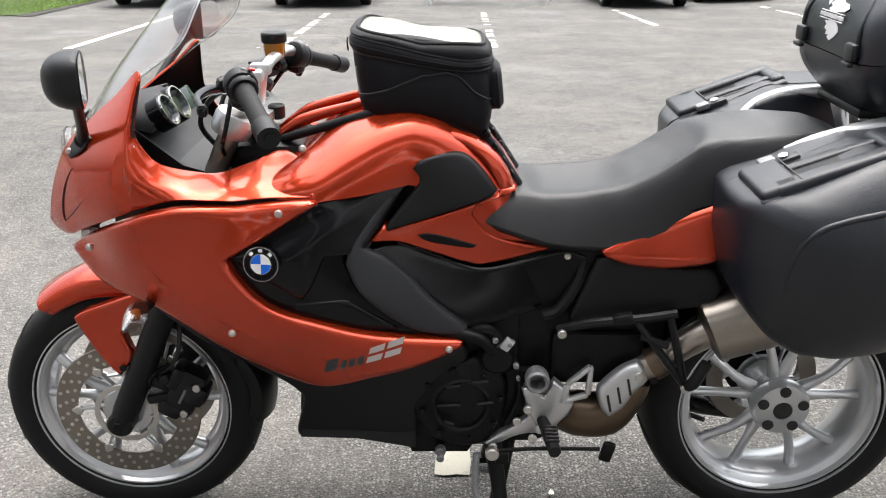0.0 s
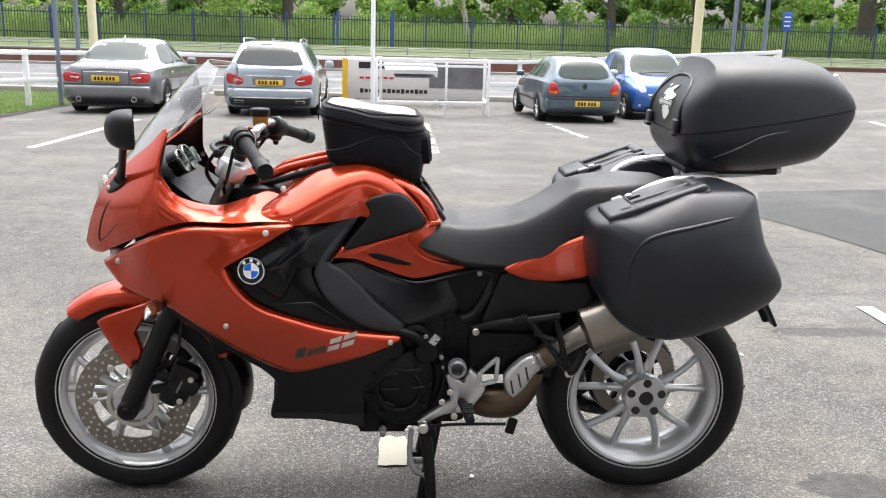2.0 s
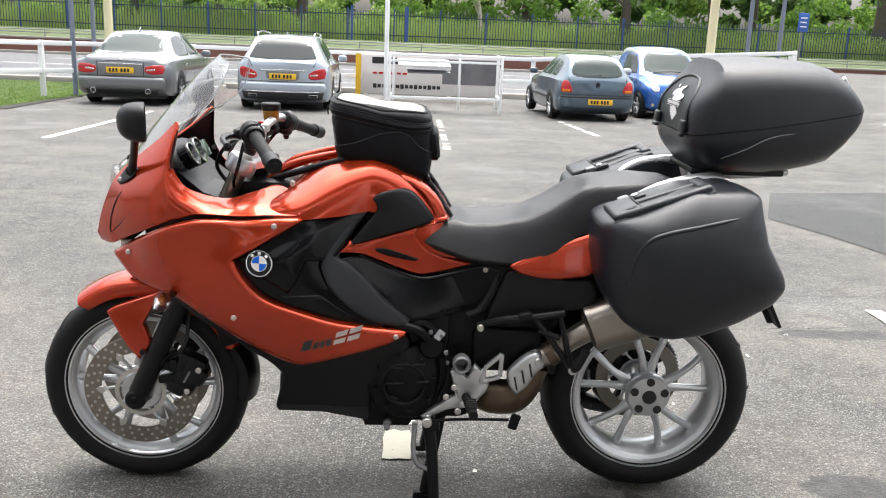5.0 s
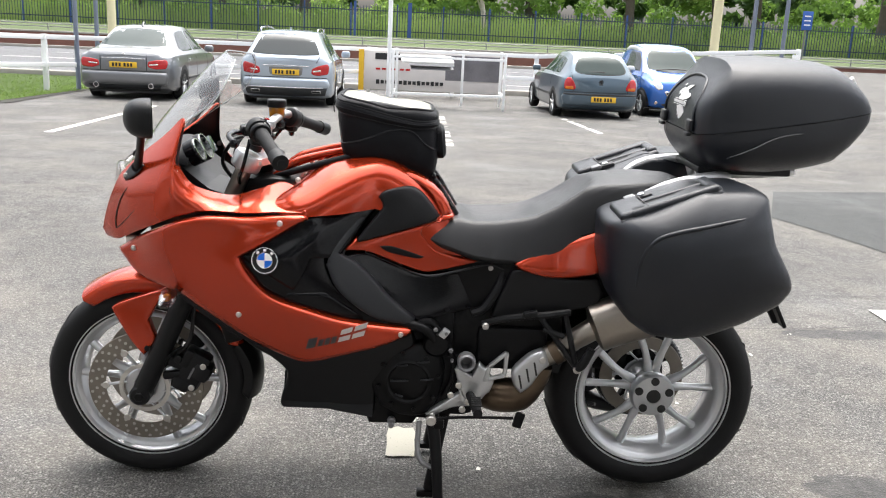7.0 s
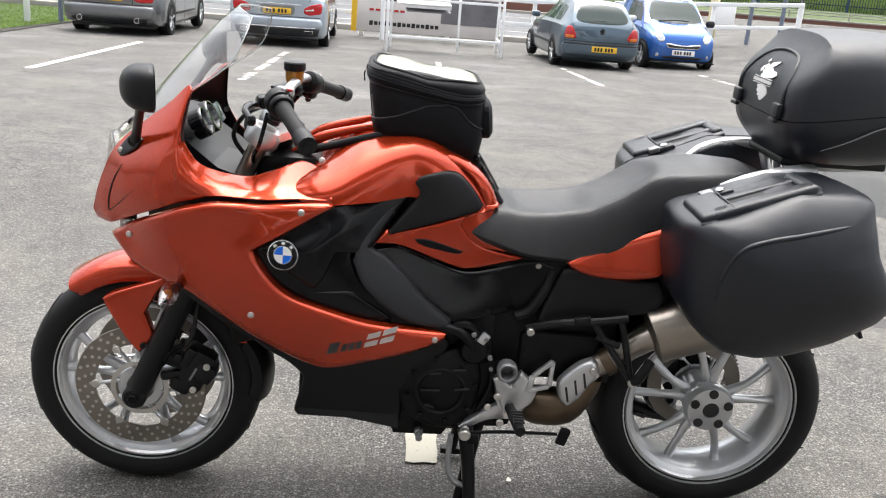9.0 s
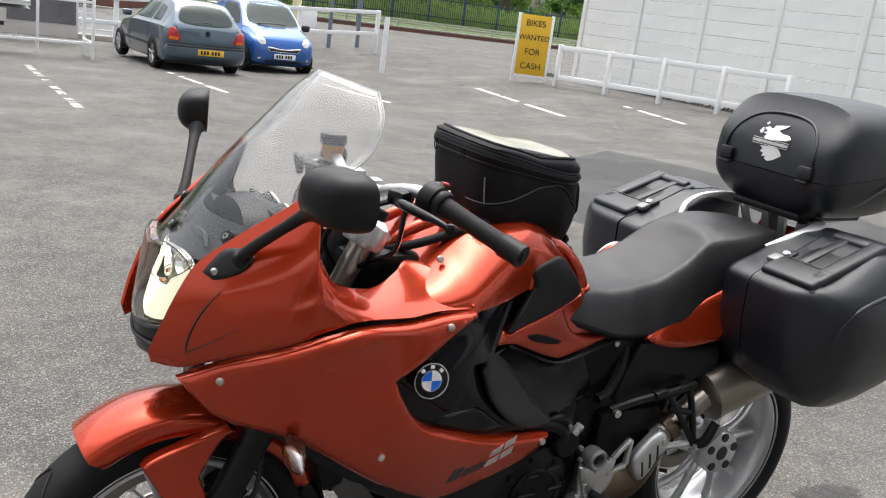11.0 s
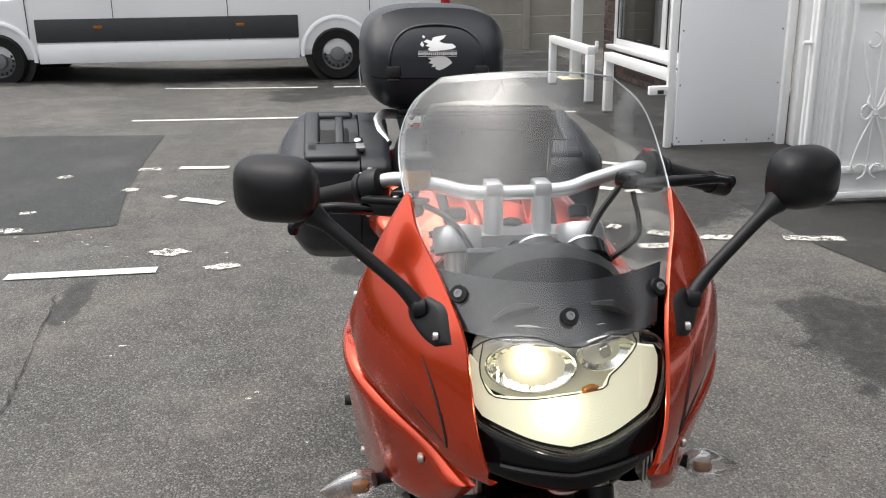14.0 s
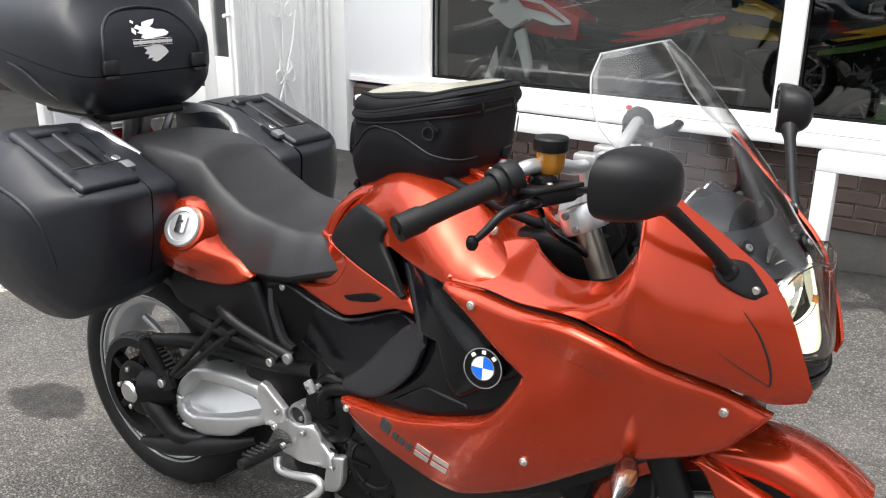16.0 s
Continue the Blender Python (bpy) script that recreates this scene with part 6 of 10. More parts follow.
# ---------- white delivery van ----------
def van():
    z0 = ground_z(10.5, 2.3)
    v = thing("delivery_van", "long white delivery van with dark grey side mouldings", "van", at=pose(11.35, -1.28, 0.0))
    W = 0.965
    L = 6.62
    # y runs from the tail forwards
    def sec(y, zb, zt, hw, tum=0.10):
        pts = [(-hw + 0.03, zb), (-hw, zb + 0.08), (-hw, 1.1), (-hw + tum * 0.35, zb + (zt - zb) * 0.62), (-hw + tum, zt - 0.22), (-hw + tum + 0.12, zt - 0.03), (-hw * 0.4, zt + 0.01)]
        pts = pts + [(-a, b) for a, b in reversed(pts)]
        return [(a, y, b) for a, b in pts]
    rings = [sec(0.0, 0.50, 2.5, W - 0.03), sec(0.06, 0.36, 2.58, W), sec(1.4, 0.34, 2.66, W), sec(3.4, 0.34, 2.66, W), sec(4.4, 0.34, 2.62, W), sec(5.0, 0.34, 2.45, W, 0.16), sec(5.55, 0.36, 1.75, W - 0.01, 0.22), sec(5.95, 0.38, 1.28, W - 0.03, 0.14), sec(6.4, 0.40, 1.10, W - 0.10, 0.12), sec(6.62, 0.45, 0.95, W - 0.25, 0.12)]
    part("body", loft(rings), "van_white", v, angle=30)
    R = 0.345
    for y in (1.50, 5.83):
        for s in (-1, 1):
            x = s * (W - 0.12)
            part("wheel_well", lathe([(0.02, -0.02), (R * 1.26, -0.02), (R * 1.26, 0.10), (0.02, 0.10)], 36, "x", (s * (W - 0.09), y, R + 0.02)), "ink", v)
            part("arch_flare", loft([[(s * (W - 0.005 + h), y + r * R * math.cos(t), R + 0.02 + r * R * math.sin(t)) for r, h in ((1.27, -0.03), (1.40, -0.02), (1.41, 0.006), (1.36, 0.016), (1.27, 0.016))] for t in np.linspace(-0.1, math.pi + 0.1, 30)]), "van_white", v)
            part("tyre", lathe([(R * 0.60, -0.11), (R * 0.92, -0.115), (R, -0.08), (R, 0.08), (R * 0.92, 0.115), (R * 0.60, 0.11)], 40, "x", (x + s * 0.035, y, R), closed=True), "rubber", v)
            rim = [lathe([(R * 0.62, -0.06), (R * 0.63, 0.085), (R * 0.57, 0.09), (R * 0.53, 0.03), (R * 0.40, 0.045), (R * 0.30, 0.05), (R * 0.26, 0.10), (R * 0.1, 0.11), (0.01, 0.11)], 36, "x", (0, 0, 0))]
            bm = join(*rim)
            if s < 0:
                bmesh.ops.transform(bm, matrix=Matrix.Diagonal((-1, 1, 1, 1)), verts=bm.verts)
            rimob = part("rim", moved(bm, Matrix.Translation((x + s * 0.035, y, R))), "tread", v, "silver steel wheel")
            for k in range(16):
                a = 2 * math.pi * k / 16
                part("rim_slot", box((x + s * 0.088, y + R * 0.475 * math.cos(a), R + R * 0.475 * math.sin(a)), (0.02, 0.030, 0.038), 0.008, (-math.degrees(a) * 0, 0, 0)), "ink", rimob)
    def strip(y0, y1, za, zb, material, name, out=0.022):
        for s in (-1, 1):
            part(name, box((s * (W + out / 2 - 0.004), (y0 + y1) / 2, (za + zb) / 2), (out, y1 - y0, zb - za), 0.009), material, v)
    for y0, y1 in ((0.12, 1.00), (2.00, 5.33)):
        strip(y0, y1, 0.57, 0.86, "trim", "side_moulding")
    strip(6.30, 6.45, 0.50, 0.9, "trim", "side_moulding", 0.018)
    for y0, y1 in ((0.46, 1.0), (2.0, 5.33)):
        strip(y0, y1, 0.30, 0.55, "van_white", "sill_panel", 0.014)
    part("front_bumper", loft([[(a * 1.02, y, b) for a, b in ((-hw, 0.38), (-hw, 0.80), (hw, 0.80), (hw, 0.38))] for y, hw in ((6.28, 0.965), (6.5, 0.93), (6.66, 0.72))]), "trim", v)
    part("rear_bumper", box((0, 0.02, 0.56), (2 * W - 0.02, 0.24, 0.30), 0.05), "trim", v)
    for s in (-1, 1):
        part("rear_corner", box((s * (W - 0.022), 0.10, 0.655), (0.09, 0.34, 0.42), 0.04), "trim", v)
        part("tail_lamp", box((s * (W - 0.02), 0.035, 1.28), (0.11, 0.13, 0.80), 0.03), "red", v)
        part("reverse_lamp", box((s * (W - 0.012), 0.03, 1.07), (0.11, 0.13, 0.09), 0.02), "plate_w", v)
        for y, m in ((0.65, "amber"), (2.75, "amber"), (4.55, "amber")):
            part("side_marker", box((s * (W + 0.02), y, 0.75), (0.02, 0.11, 0.045), 0.008), m, v)
        for y, z0_, z1_ in ((2.90, 0.32, 2.4), (4.35, 0.32, 2.2), (5.42, 0.55, 1.5), (1.05, 0.9, 2.45)):
            part("panel_gap", box((s * (W + 0.0005 - 0.0), y, (z0_ + min(z1_, 1.62)) / 2), (0.004, 0.010, min(z1_, 1.62) - z0_)), "ink", v, smooth=False)
        part("slide_rail", box((s * (W - 0.012), 2.1, 1.46), (0.05, 1.5, 0.05), 0.01), "trim", v)
        part("crease", box((s * (W - 0.001), 2.9, 1.16), (0.016, 5.2, 0.03), 0.007), "van_white", v)
        for y in (4.55, 4.15):
            part("handle_recess", box((s * (W - 0.005), y, 1.28), (0.012, 0.24, 0.09), 0.005), "tread", v)
            part("door_handle", box((s * (W + 0.02), y, 1.30), (0.05, 0.26, 0.04), 0.015), "ink", v)
        part("cab_window", prism([(4.48, 1.62), (5.30, 1.62), (5.05, 2.2), (4.48, 2.25)], s * (W - 0.055), s * (W - 0.075)), "glass_dark", v, smooth=False)
        part("headlamp", box((s * 0.80, 6.22, 1.06), (0.22, 0.46, 0.24), 0.08, (18, 0, -s * 14)), "chrome", v)
        part("door_mirror", box((s * 1.13, 5.15, 1.75), (0.22, 0.14, 0.36), 0.05), "trim", v)
    part("windscreen", box((0, 5.42, 1.98), (1.5, 0.02, 0.85), 0.01, (-52, 0, 0)), "glass_dark", v)
    part("grille", box((0, 6.60, 0.88), (0.9, 0.05, 0.18), 0.02), "trim", v)
    part("underside", box((0, 3.2, 0.40), (1.6, 6.0, 0.2)), "ink", v, smooth=False)


van()

# ---------- the motorcycle ----------
# Its own frame: nose to -x, left side to -y, wheels on the x axis; it leans slightly to its left on the stand.
LEAN = pose(0, 0, 0, 1.15, 0, 0)
bike = thing("touring_motorcycle", "orange and black sport-touring motorcycle with headlamp lit, on its stand", "motorcycle", at=LEAN)
FW, RW = Vector((-0.737, 0, 0.300)), Vector((0.757, 0, 0.325))

# half width of the bodywork over the side view
body_w = thin_plate([
    (-.82, .775, .105), (-.766, .736, .15), (-.716, .75, .178), (-.69, .805, .216), (-.59, .855, .286), (-.62, .76, .252),
    (-.42, .755, .28), (-.352, .756, .277), (-.32, .853, .257), (-.249, .865, .252), (-.55, .79, .270), (-.46, .80, .272), (-.5, .86, .288), (-.42, .87, .278), (-.264, .448, .209),
    (.032, .545, .187), (-.09, .541, .219), (.222, .731, .114), (.056, .74, .138), (-.128, .772, .19), (-.60, .645, .225), (-.45, .60, .25),
    (0, .93, .13), (.08, .86, .14), (-.12, .93, .15), (-.3, .3, .17), (0, .35, .17), (-.2, .65, .25)])

# the upper cowl: lower seam and upper edge, from the nose back to the tank
COWL_LOW = [(-.815, .113, .765), (-.774, .150, .766), (-.735, .182, .786), (-.69, .222, .811), (-.65, .254, .832), (-.62, .273, .847), (-.60, .283, .856), (-.59, .286, .860), (-.575, .289, .866),
            (-.55, .291, .873), (-.524, .291, .880), (-.484, .287, .882), (-.44, .281, .879), (-.394, .273, .876), (-.335, .259, .878), (-.285, .255, .877), (-.253, .252, .876)]
COWL_TOP = [(-.822, .117, .785), (-.805, .131, .84), (-.78, .137, .903), (-.749, .142, .954), (-.682, .165, 1.012), (-.62, .190, 1.061), (-.573, .200, 1.104), (-.577, .222, 1.05), (-.581, .243, 1.002),
            (-.565, .243, .965), (-.54, .232, .935), (-.488, .195, .910), (-.44, .186, .907), (-.381, .150, .921), (-.335, .112, .932), (-.285, .160, .922), (-.253, .236, .888)]
COWL_OUT = (.0, .008, .017, .025, .028, .027, .025, .022, .018, .009, .006, .004, .003, .002, .002, .001, .0)


def cowl_point(s, v, lift=0.0):
    """A point of the cowl's left half: s along it (0 to 16), v from the seam up to the edge."""
    k = min(15, int(s))
    f = s - k

    def cr(P):
        p0, a, b, p3 = (Vector(P[max(0, k - 1)]), Vector(P[k]), Vector(P[k + 1]), Vector(P[min(16, k + 2)]))
        return 0.5 * (2 * a + (b - p0) * f + (2 * p0 - 5 * a + 4 * b - p3) * f * f + (3 * a - p0 - 3 * b + p3) * f ** 3)
    lo, hi = cr(COWL_LOW), cr(COWL_TOP)
    out = COWL_OUT[k] * (1 - f) + COWL_OUT[k + 1] * f
    p = lo.lerp(hi, v) + Vector((-.2, .8, .5)) * (out * 4 * v * (1 - v) * (1.25 - .5 * v) + lift)
    p.y -= .009 * step01((s - 4.5) / 3.0) * max(0.0, 1 - v / .36)
    return Vector((p.x, -p.y, p.z))


COWL_GRID = [cowl_point(16 * i / 160, j / 24) for i in range(161) for j in range(25)]


def cowl_w(x, z):
    p = min(COWL_GRID, key=lambda q: (q.x - x) ** 2 + (q.z - z) ** 2)
    return -p.y


def cowl_half():
    rings = []
    for i in range(97):
        s = 16 * i / 96
        row = [cowl_point(s, v) for v in np.linspace(0, 1, 15)]
        low, top = row[0], row[-1]
        tuck = [low + Vector((0, .012, .002)), low + Vector((0, .003, -.003))]
        over = [top + Vector((.001, .002, .0)), top + Vector((.003, .0045, -.004))]
        rings.append(tuck + row + over)
    return loft(rings, cap=False, closed=False)


def tank_a(x):
    return float(np.interp(x, (-.45, -.42, -.375, -.3, -.25, -.2, -.15, -.07, .03, .1, .16, .2), (.150, .196, .228, .246, .244, .226, .204, .168, .153, .138, .118, .10)))


def tank_top(x):
    return float(np.interp(x, (-.45, -.415, -.38, -.363, -.315, -.25, -.196, -.12, -.07, -.03, .0, .052, .085, .118, .16, .2), (.884, .902, .925, .939, .965, .992, 1.012, 1.027, 1.029, 1.020, 1.006, .972, .943, .905, .835, .78)))


def tank_foot(x):
    return float(np.interp(x, (-.38, -.25, -.15, -.07, -.02, .03, .1, .2), (.870, .866, .870, .880, .84, .78, .73, .70)))


def tank_power(x):
    k = step01((x + .28) / .24)
    return 2.0 + 2.5 * k, .74 - .24 * k


def tank_w(x, z):
    s = (z - tank_foot(x)) / max(0.02, tank_top(x) - tank_foot(x))
    n, m = tank_power(x)
    return tank_a(x) * (1 - min(1, max(0, s)) ** n) ** m


# half width of the knee pads and tank sides
flank_w = thin_plate([(-.07, .895, .163), (-.12, .795, .182), (0, .94, .136), (.07, .90, .132), (.10, .855, .134), (0, .86, .160), (-.05, .82, .172), (.06, .80, .150), (-.158, .766, .196),
                      (.056, .742, .144), (.222, .731, .118), (.15, .855, .120), (.09, .70, .138), (-.10, .762, .182), (-.03, .735, .165)])


def side_panels():
    both("upper_cowl", cowl_half, "orange", bike, "glossy orange upper cowl half", angle=50)
    panel = [(-.774, .738), (-.736, .763), (-.683, .797), (-.59, .846), (-.519, .866), (-.472, .869), (-.393, .866), (-.283, .872), (-.249, .871), (-.246, .863), (-.265, .852), (-.336, .808), (-.42, .760),
             (-.403, .726), (-.369, .679), (-.327, .647), (-.241, .613), (-.154, .583), (-.033, .560), (.034, .550), (.033, .532), (-.033, .504), (-.156, .471), (-.218, .452), (-.264, .447), (-.309, .464),
             (-.397, .513), (-.483, .571), (-.541, .610), (-.593, .641), (-.702, .669), (-.748, .707)]
    both("side_fairing", lambda: drape(panel, body_w, off=0.012, edge=0.016, thick=0.016), "orange", bike, "glossy orange side fairing panel")
    liner = [(-.745, .715), (-.69, .785), (-.52, .87), (-.25, .872), (-.06, .89), (-.12, .81), (-.16, .75), (-.09, .68), (.04, .56), (.03, .52), (-.26, .44), (-.45, .52), (-.62, .64)]
    both("fairing_liner", lambda: drape(liner, body_w, off=-0.018, edge=0.0, thick=0.0, grid=0.03), "black_gloss", bike, "gloss black inner fairing")
    upper = [(-.425, .760), (-.321, .823), (-.245, .865), (-.156, .876), (-.091, .888), (-.068, .887), (-.073, .875), (-.119, .814), (-.159, .763), (-.163, .748), (-.237, .756), (-.262, .70), (-.285, .665)]
    both("cheek_panel", lambda: drape(upper, lambda u, v: body_w(u, v) - 0.012 + 0.014 * step01((u + .42 - (v - .76) * (1.65 if v > .76 else -.8) - .03) / .09), off=0.0, edge=0.010), "black_gloss", bike, "gloss black cheek panel")
    blade = [(-.112, .866), (-.086, .870), (-.125, .816), (-.164, .765), (-.150, .753), (-.124, .738), (-.075, .690), (-.027, .635), (.042, .576), (.036, .556), (-.050, .574), (-.110, .609), (-.172, .672), (-.200, .735), (-.188, .775), (-.154, .822)]
    both("side_blade", lambda: drape(blade, body_w, off=0.003, edge=0.010), "charcoal", bike, "charcoal grey swept blade")
    duct = [(-.30, .66), (-.20, .66), (-.12, .60), (-.10, .585), (-.16, .59), (-.25, .615), (-.31, .64)]
    both("duct_mouth", lambda: drape(duct, body_w, off=-0.014, edge=0.006), "black_gloss", bike)
    # thin black tubes draw the shadow line of the cowl's raised edge
    slit = [cowl_point(1.38, .22, .001), cowl_point(1.5, .33, .001), cowl_point(1.9, .47, .001), cowl_point(2.5, .57, .001), cowl_point(3.1, .62, .001)]
    crease = [cowl_point(1.38, .22, .0), cowl_point(1.9, .20, .001), cowl_point(2.5, .21, .001), cowl_point(3.2, .24, .0)]
    both("cowl_crease", lambda: tube(crease, [.0010, .0011, .0009, .0005], 6, 8), "ink", bike)
    both("cowl_slit", lambda: tube(slit, [.0010, .0018, .0019, .0016, .0007], 6, 8), "ink", bike)


side_panels()


def tank():
    xs = np.linspace(-.385, .19, 46)
    rings = []
    for x in xs:
        f, t = tank_foot(x), tank_top(x)
        half = []
        for k in range(15):
            s = (k / 14) ** 0.75
            n, m = tank_power(x)
            half.append((tank_a(x) * (1 - s ** n) ** m, f + (t - f) * s))
        # the front edge is scooped out for the cockpit
        w = .075 * step01((-.19 - x) / .19)
        half = [(x + w * (1 - min(1, y / tank_a(x)) ** 2), y, z) for y, z in half]
        loop = [(q, -y, z) for q, y, z in half] + list(reversed(half[:-1]))
        rings.append(loop)
    front = [Vector(p) for p in rings[0]]
    mid = sum(front, Vector()) / len(front)
    part("tank_front", loft([[mid.lerp(p, f) + Vector((dx, 0, 0)) for p in front] for f, dx in ((.99, -.001), (.97, -.005), (.90, -.002), (.5, .0))]), "black_matt", bike, "black face of the tank behind the cockpit")
    part("tank_cover", loft(rings), "orange", bike, "glossy orange tank cover", angle=60)
    knee = [(-.069, .912), (-.051, .929), (.004, .940), (.038, .930), (.069, .900), (.099, .859), (.088, .845), (-.097, .794), (-.118, .790), (-.123, .799), (-.056, .882), (-.058, .896)]
    def on_tank(u, v):
        a, b = flank_w(u, v), tank_w(u, v)
        return (a + b + math.sqrt((a - b) ** 2 + .00004)) / 2
    both("knee_pad", lambda: drape(knee, on_tank, off=0.006, edge=0.008), "black_matt", bike, "matt black rubber knee pad")
    shoulder = [(-.075, .905), (-.062, .935), (-.02, .950), (.03, .944), (.066, .915), (.092, .876), (.104, .846), (.136, .850), (.124, .884), (.104, .915), (.076, .942), (.044, .964), (.0, .982), (-.05, .985), (-.09, .945)]
    both("tank_shoulder", lambda: drape(shoulder, lambda u, v: max(flank_w(u, v) - .30 * max(0, v - .935), tank_w(u, v) - .002), off=0.0, edge=0.016, thick=0.03), "orange", bike, "glossy orange shoulder round the knee pad")
    wing = [(-.158, .766), (-.126, .800), (-.097, .796), (.088, .846), (.099, .859), (.134, .861), (.138, .850), (.055, .826), (.050, .812), (.087, .768), (.15, .744), (.222, .733), (.225, .727), (.088, .699), (.041, .704), (-.036, .736), (-.097, .761)]
    both("tank_side", lambda: drape(wing, flank_w, off=0.002, edge=0.008, thick=0.03), "orange", bike, "glossy orange tank side")
    # patch laid on the panel, its black standing for shade in the opening
    slot = [(-.063, .778), (-.025, .776), (.061, .744), (.041, .739), (-.037, .760)]
    both("side_slot", lambda: drape(slot, flank_w, off=0.0045, edge=0.003, thick=0.003, grid=0.008), "engine", bike)
    part("tank_strap_plate", join(*[tube([(-.365, s * .050, .938), (-.30, s * .052, .978), (-.22, s * .055, 1.004), (-.15, s * .055, 1.022)], [.006, .013, .010, .006], 16) for s in (-1, 1)]), "orange", bike, "raised orange tank ridge")
    for s in (-1, 1):
        part("harness_strap", tube([(-.38, s * .035, .925), (-.31, s * .085, .955), (-.22, s * .100, .985), (-.15, s * .100, 1.005)], [0.009, 0.009, 0.010, .010], 12), "cordura", bike, "black tank bag strap")
        part("rear_strap", tube([(.05, s * .062, .970), (.085, s * .064, .935), (.112, s * .064, .895), (.140, s * .06, .845)], [0.012, 0.012, .012, 0.016], 10), "cordura", bike, "black tank bag strap")
        for k in range(4):
            part("buckle", box((.078 + .0165 * k, s * .064, .958 - .027 * k), (.016, .036, .012), .004, (0, 58, 0)), "black_gloss", bike)


tank()


def bolt(x, z, w, out=0.0, r=0.0075, both_sides=True):
    for s in (-1, 1) if both_sides else (-1,):
        o = part("fairing_screw", join(disc((x, s * (w + out), z), r, 0.008, n=12), disc((x, s * (w + out + .0035), z), r * .4, .003, n=6)), "bolt", bike)


for x, z, o in ((-.316, .853, .014), (-.425, .60, .014), (.004, .537, .014), (-.716, .752, .014)):
    bolt(x, z, body_w(x, z), o)
bolt(.248, .712, .124)
bolt(-.583, .973, .250, .002)
bolt(-.285, .945, tank_w(-.285, .945), .004)


def roundel(s):
    x, z = -.352, .757
    y = s * (body_w(x, z) + .008)
    nrm = Vector((-.10, s, .12)).normalized()
    m = Matrix.Translation((x, y, z)) @ nrm.to_track_quat("Z", "Y").to_matrix().to_4x4()
    r = part("roundel", moved(lathe([(.002, -.003), (.034, -.003), (.0345, .001), (.033, .003), (.002, .003)], 40, "z"), m), "black_gloss", bike, "round badge with blue and white quarters")
    part("badge_rim", moved(lathe([(.0325, .002), (.0345, .002), (.0345, .0045), (.0325, .0045)], 40, "z", closed=True), m), "chrome", r)
    part("badge_rim", moved(lathe([(.0195, .002), (.021, .002), (.021, .0042), (.0195, .0042)], 40, "z", closed=True), m), "chrome", r)
    up = m.to_3x3().inverted() @ Vector((0, 0, 1))
    a0 = math.atan2(up.y, up.x)
    for k in range(4):
        bm = bmesh.new()
        c = bm.verts.new((0, 0, .004))
        arc = [bm.verts.new((.0195 * math.cos(a0 + math.pi / 2 * k + math.pi / 2 * j / 8), .0195 * math.sin(a0 + math.pi / 2 * k + math.pi / 2 * j / 8), .004)) for j in range(9)]
        bm.faces.new([c, *arc])
        part("badge_quarter", moved(bm, m), "blue_white" if (k % 2 == (0 if s < 0 else 1)) else "plate_w", r, smooth=False)
    for da in (-.75, 0, .75):
        a = a0 + da
        part("lettering_bar", moved(box((.0268 * math.cos(a), .0268 * math.sin(a), .0035), (.006, .007, .002), 0, (0, 0, math.degrees(a))), m), "plate_w", r)


roundel(-1)
roundel(1)


def model_badge(s):
    """The model lettering as plain slanted bars, read from the front on the left side and from the rear on the right."""
    x0, z0 = -.252, .497
    ux, uz = .965, .262
    for a, w, h, m in ((0, .026, .030, "trim"), (.033, .014, .020, "trim"), (.051, .014, .020, "trim"), (.069, .014, .020, "trim"), (.090, .032, .034, "silver_ink"), (.128, .034, .034, "silver_ink")):
        a = a if s < 0 else .162 - a - w
        lean = .38 if s < 0 else -.38

        def pt(u, v):
            u = u + v * lean
            return (x0 + u * ux - v * uz * .2, z0 + u * uz + v)
        for k0, k1 in ((0, .40), (.60, 1)) if m == "silver_ink" else ((0, 1),):
            o = [pt(a, h * k0), pt(a + w, h * k0), pt(a + w, h * k1), pt(a, h * k1)]
            bm = drape(o, body_w, off=0.0130, edge=0.0, thick=0.002, grid=0.012, res=1, corner=1)
            part("model_badge", bm if s < 0 else mirrored(bm), m, bike)


model_badge(-1)
model_badge(1)


# --- nose: headlamp, chin, screen ---
def lens_x(y, z):
    return -.823 + .14 * (z - .8) + 2.3 * y * y


def mirror_outline(half):
    """A closed outline from its half with y >= 0, listed from the top down."""
    return half + [(-y, z) for y, z in reversed(half) if y > 0]


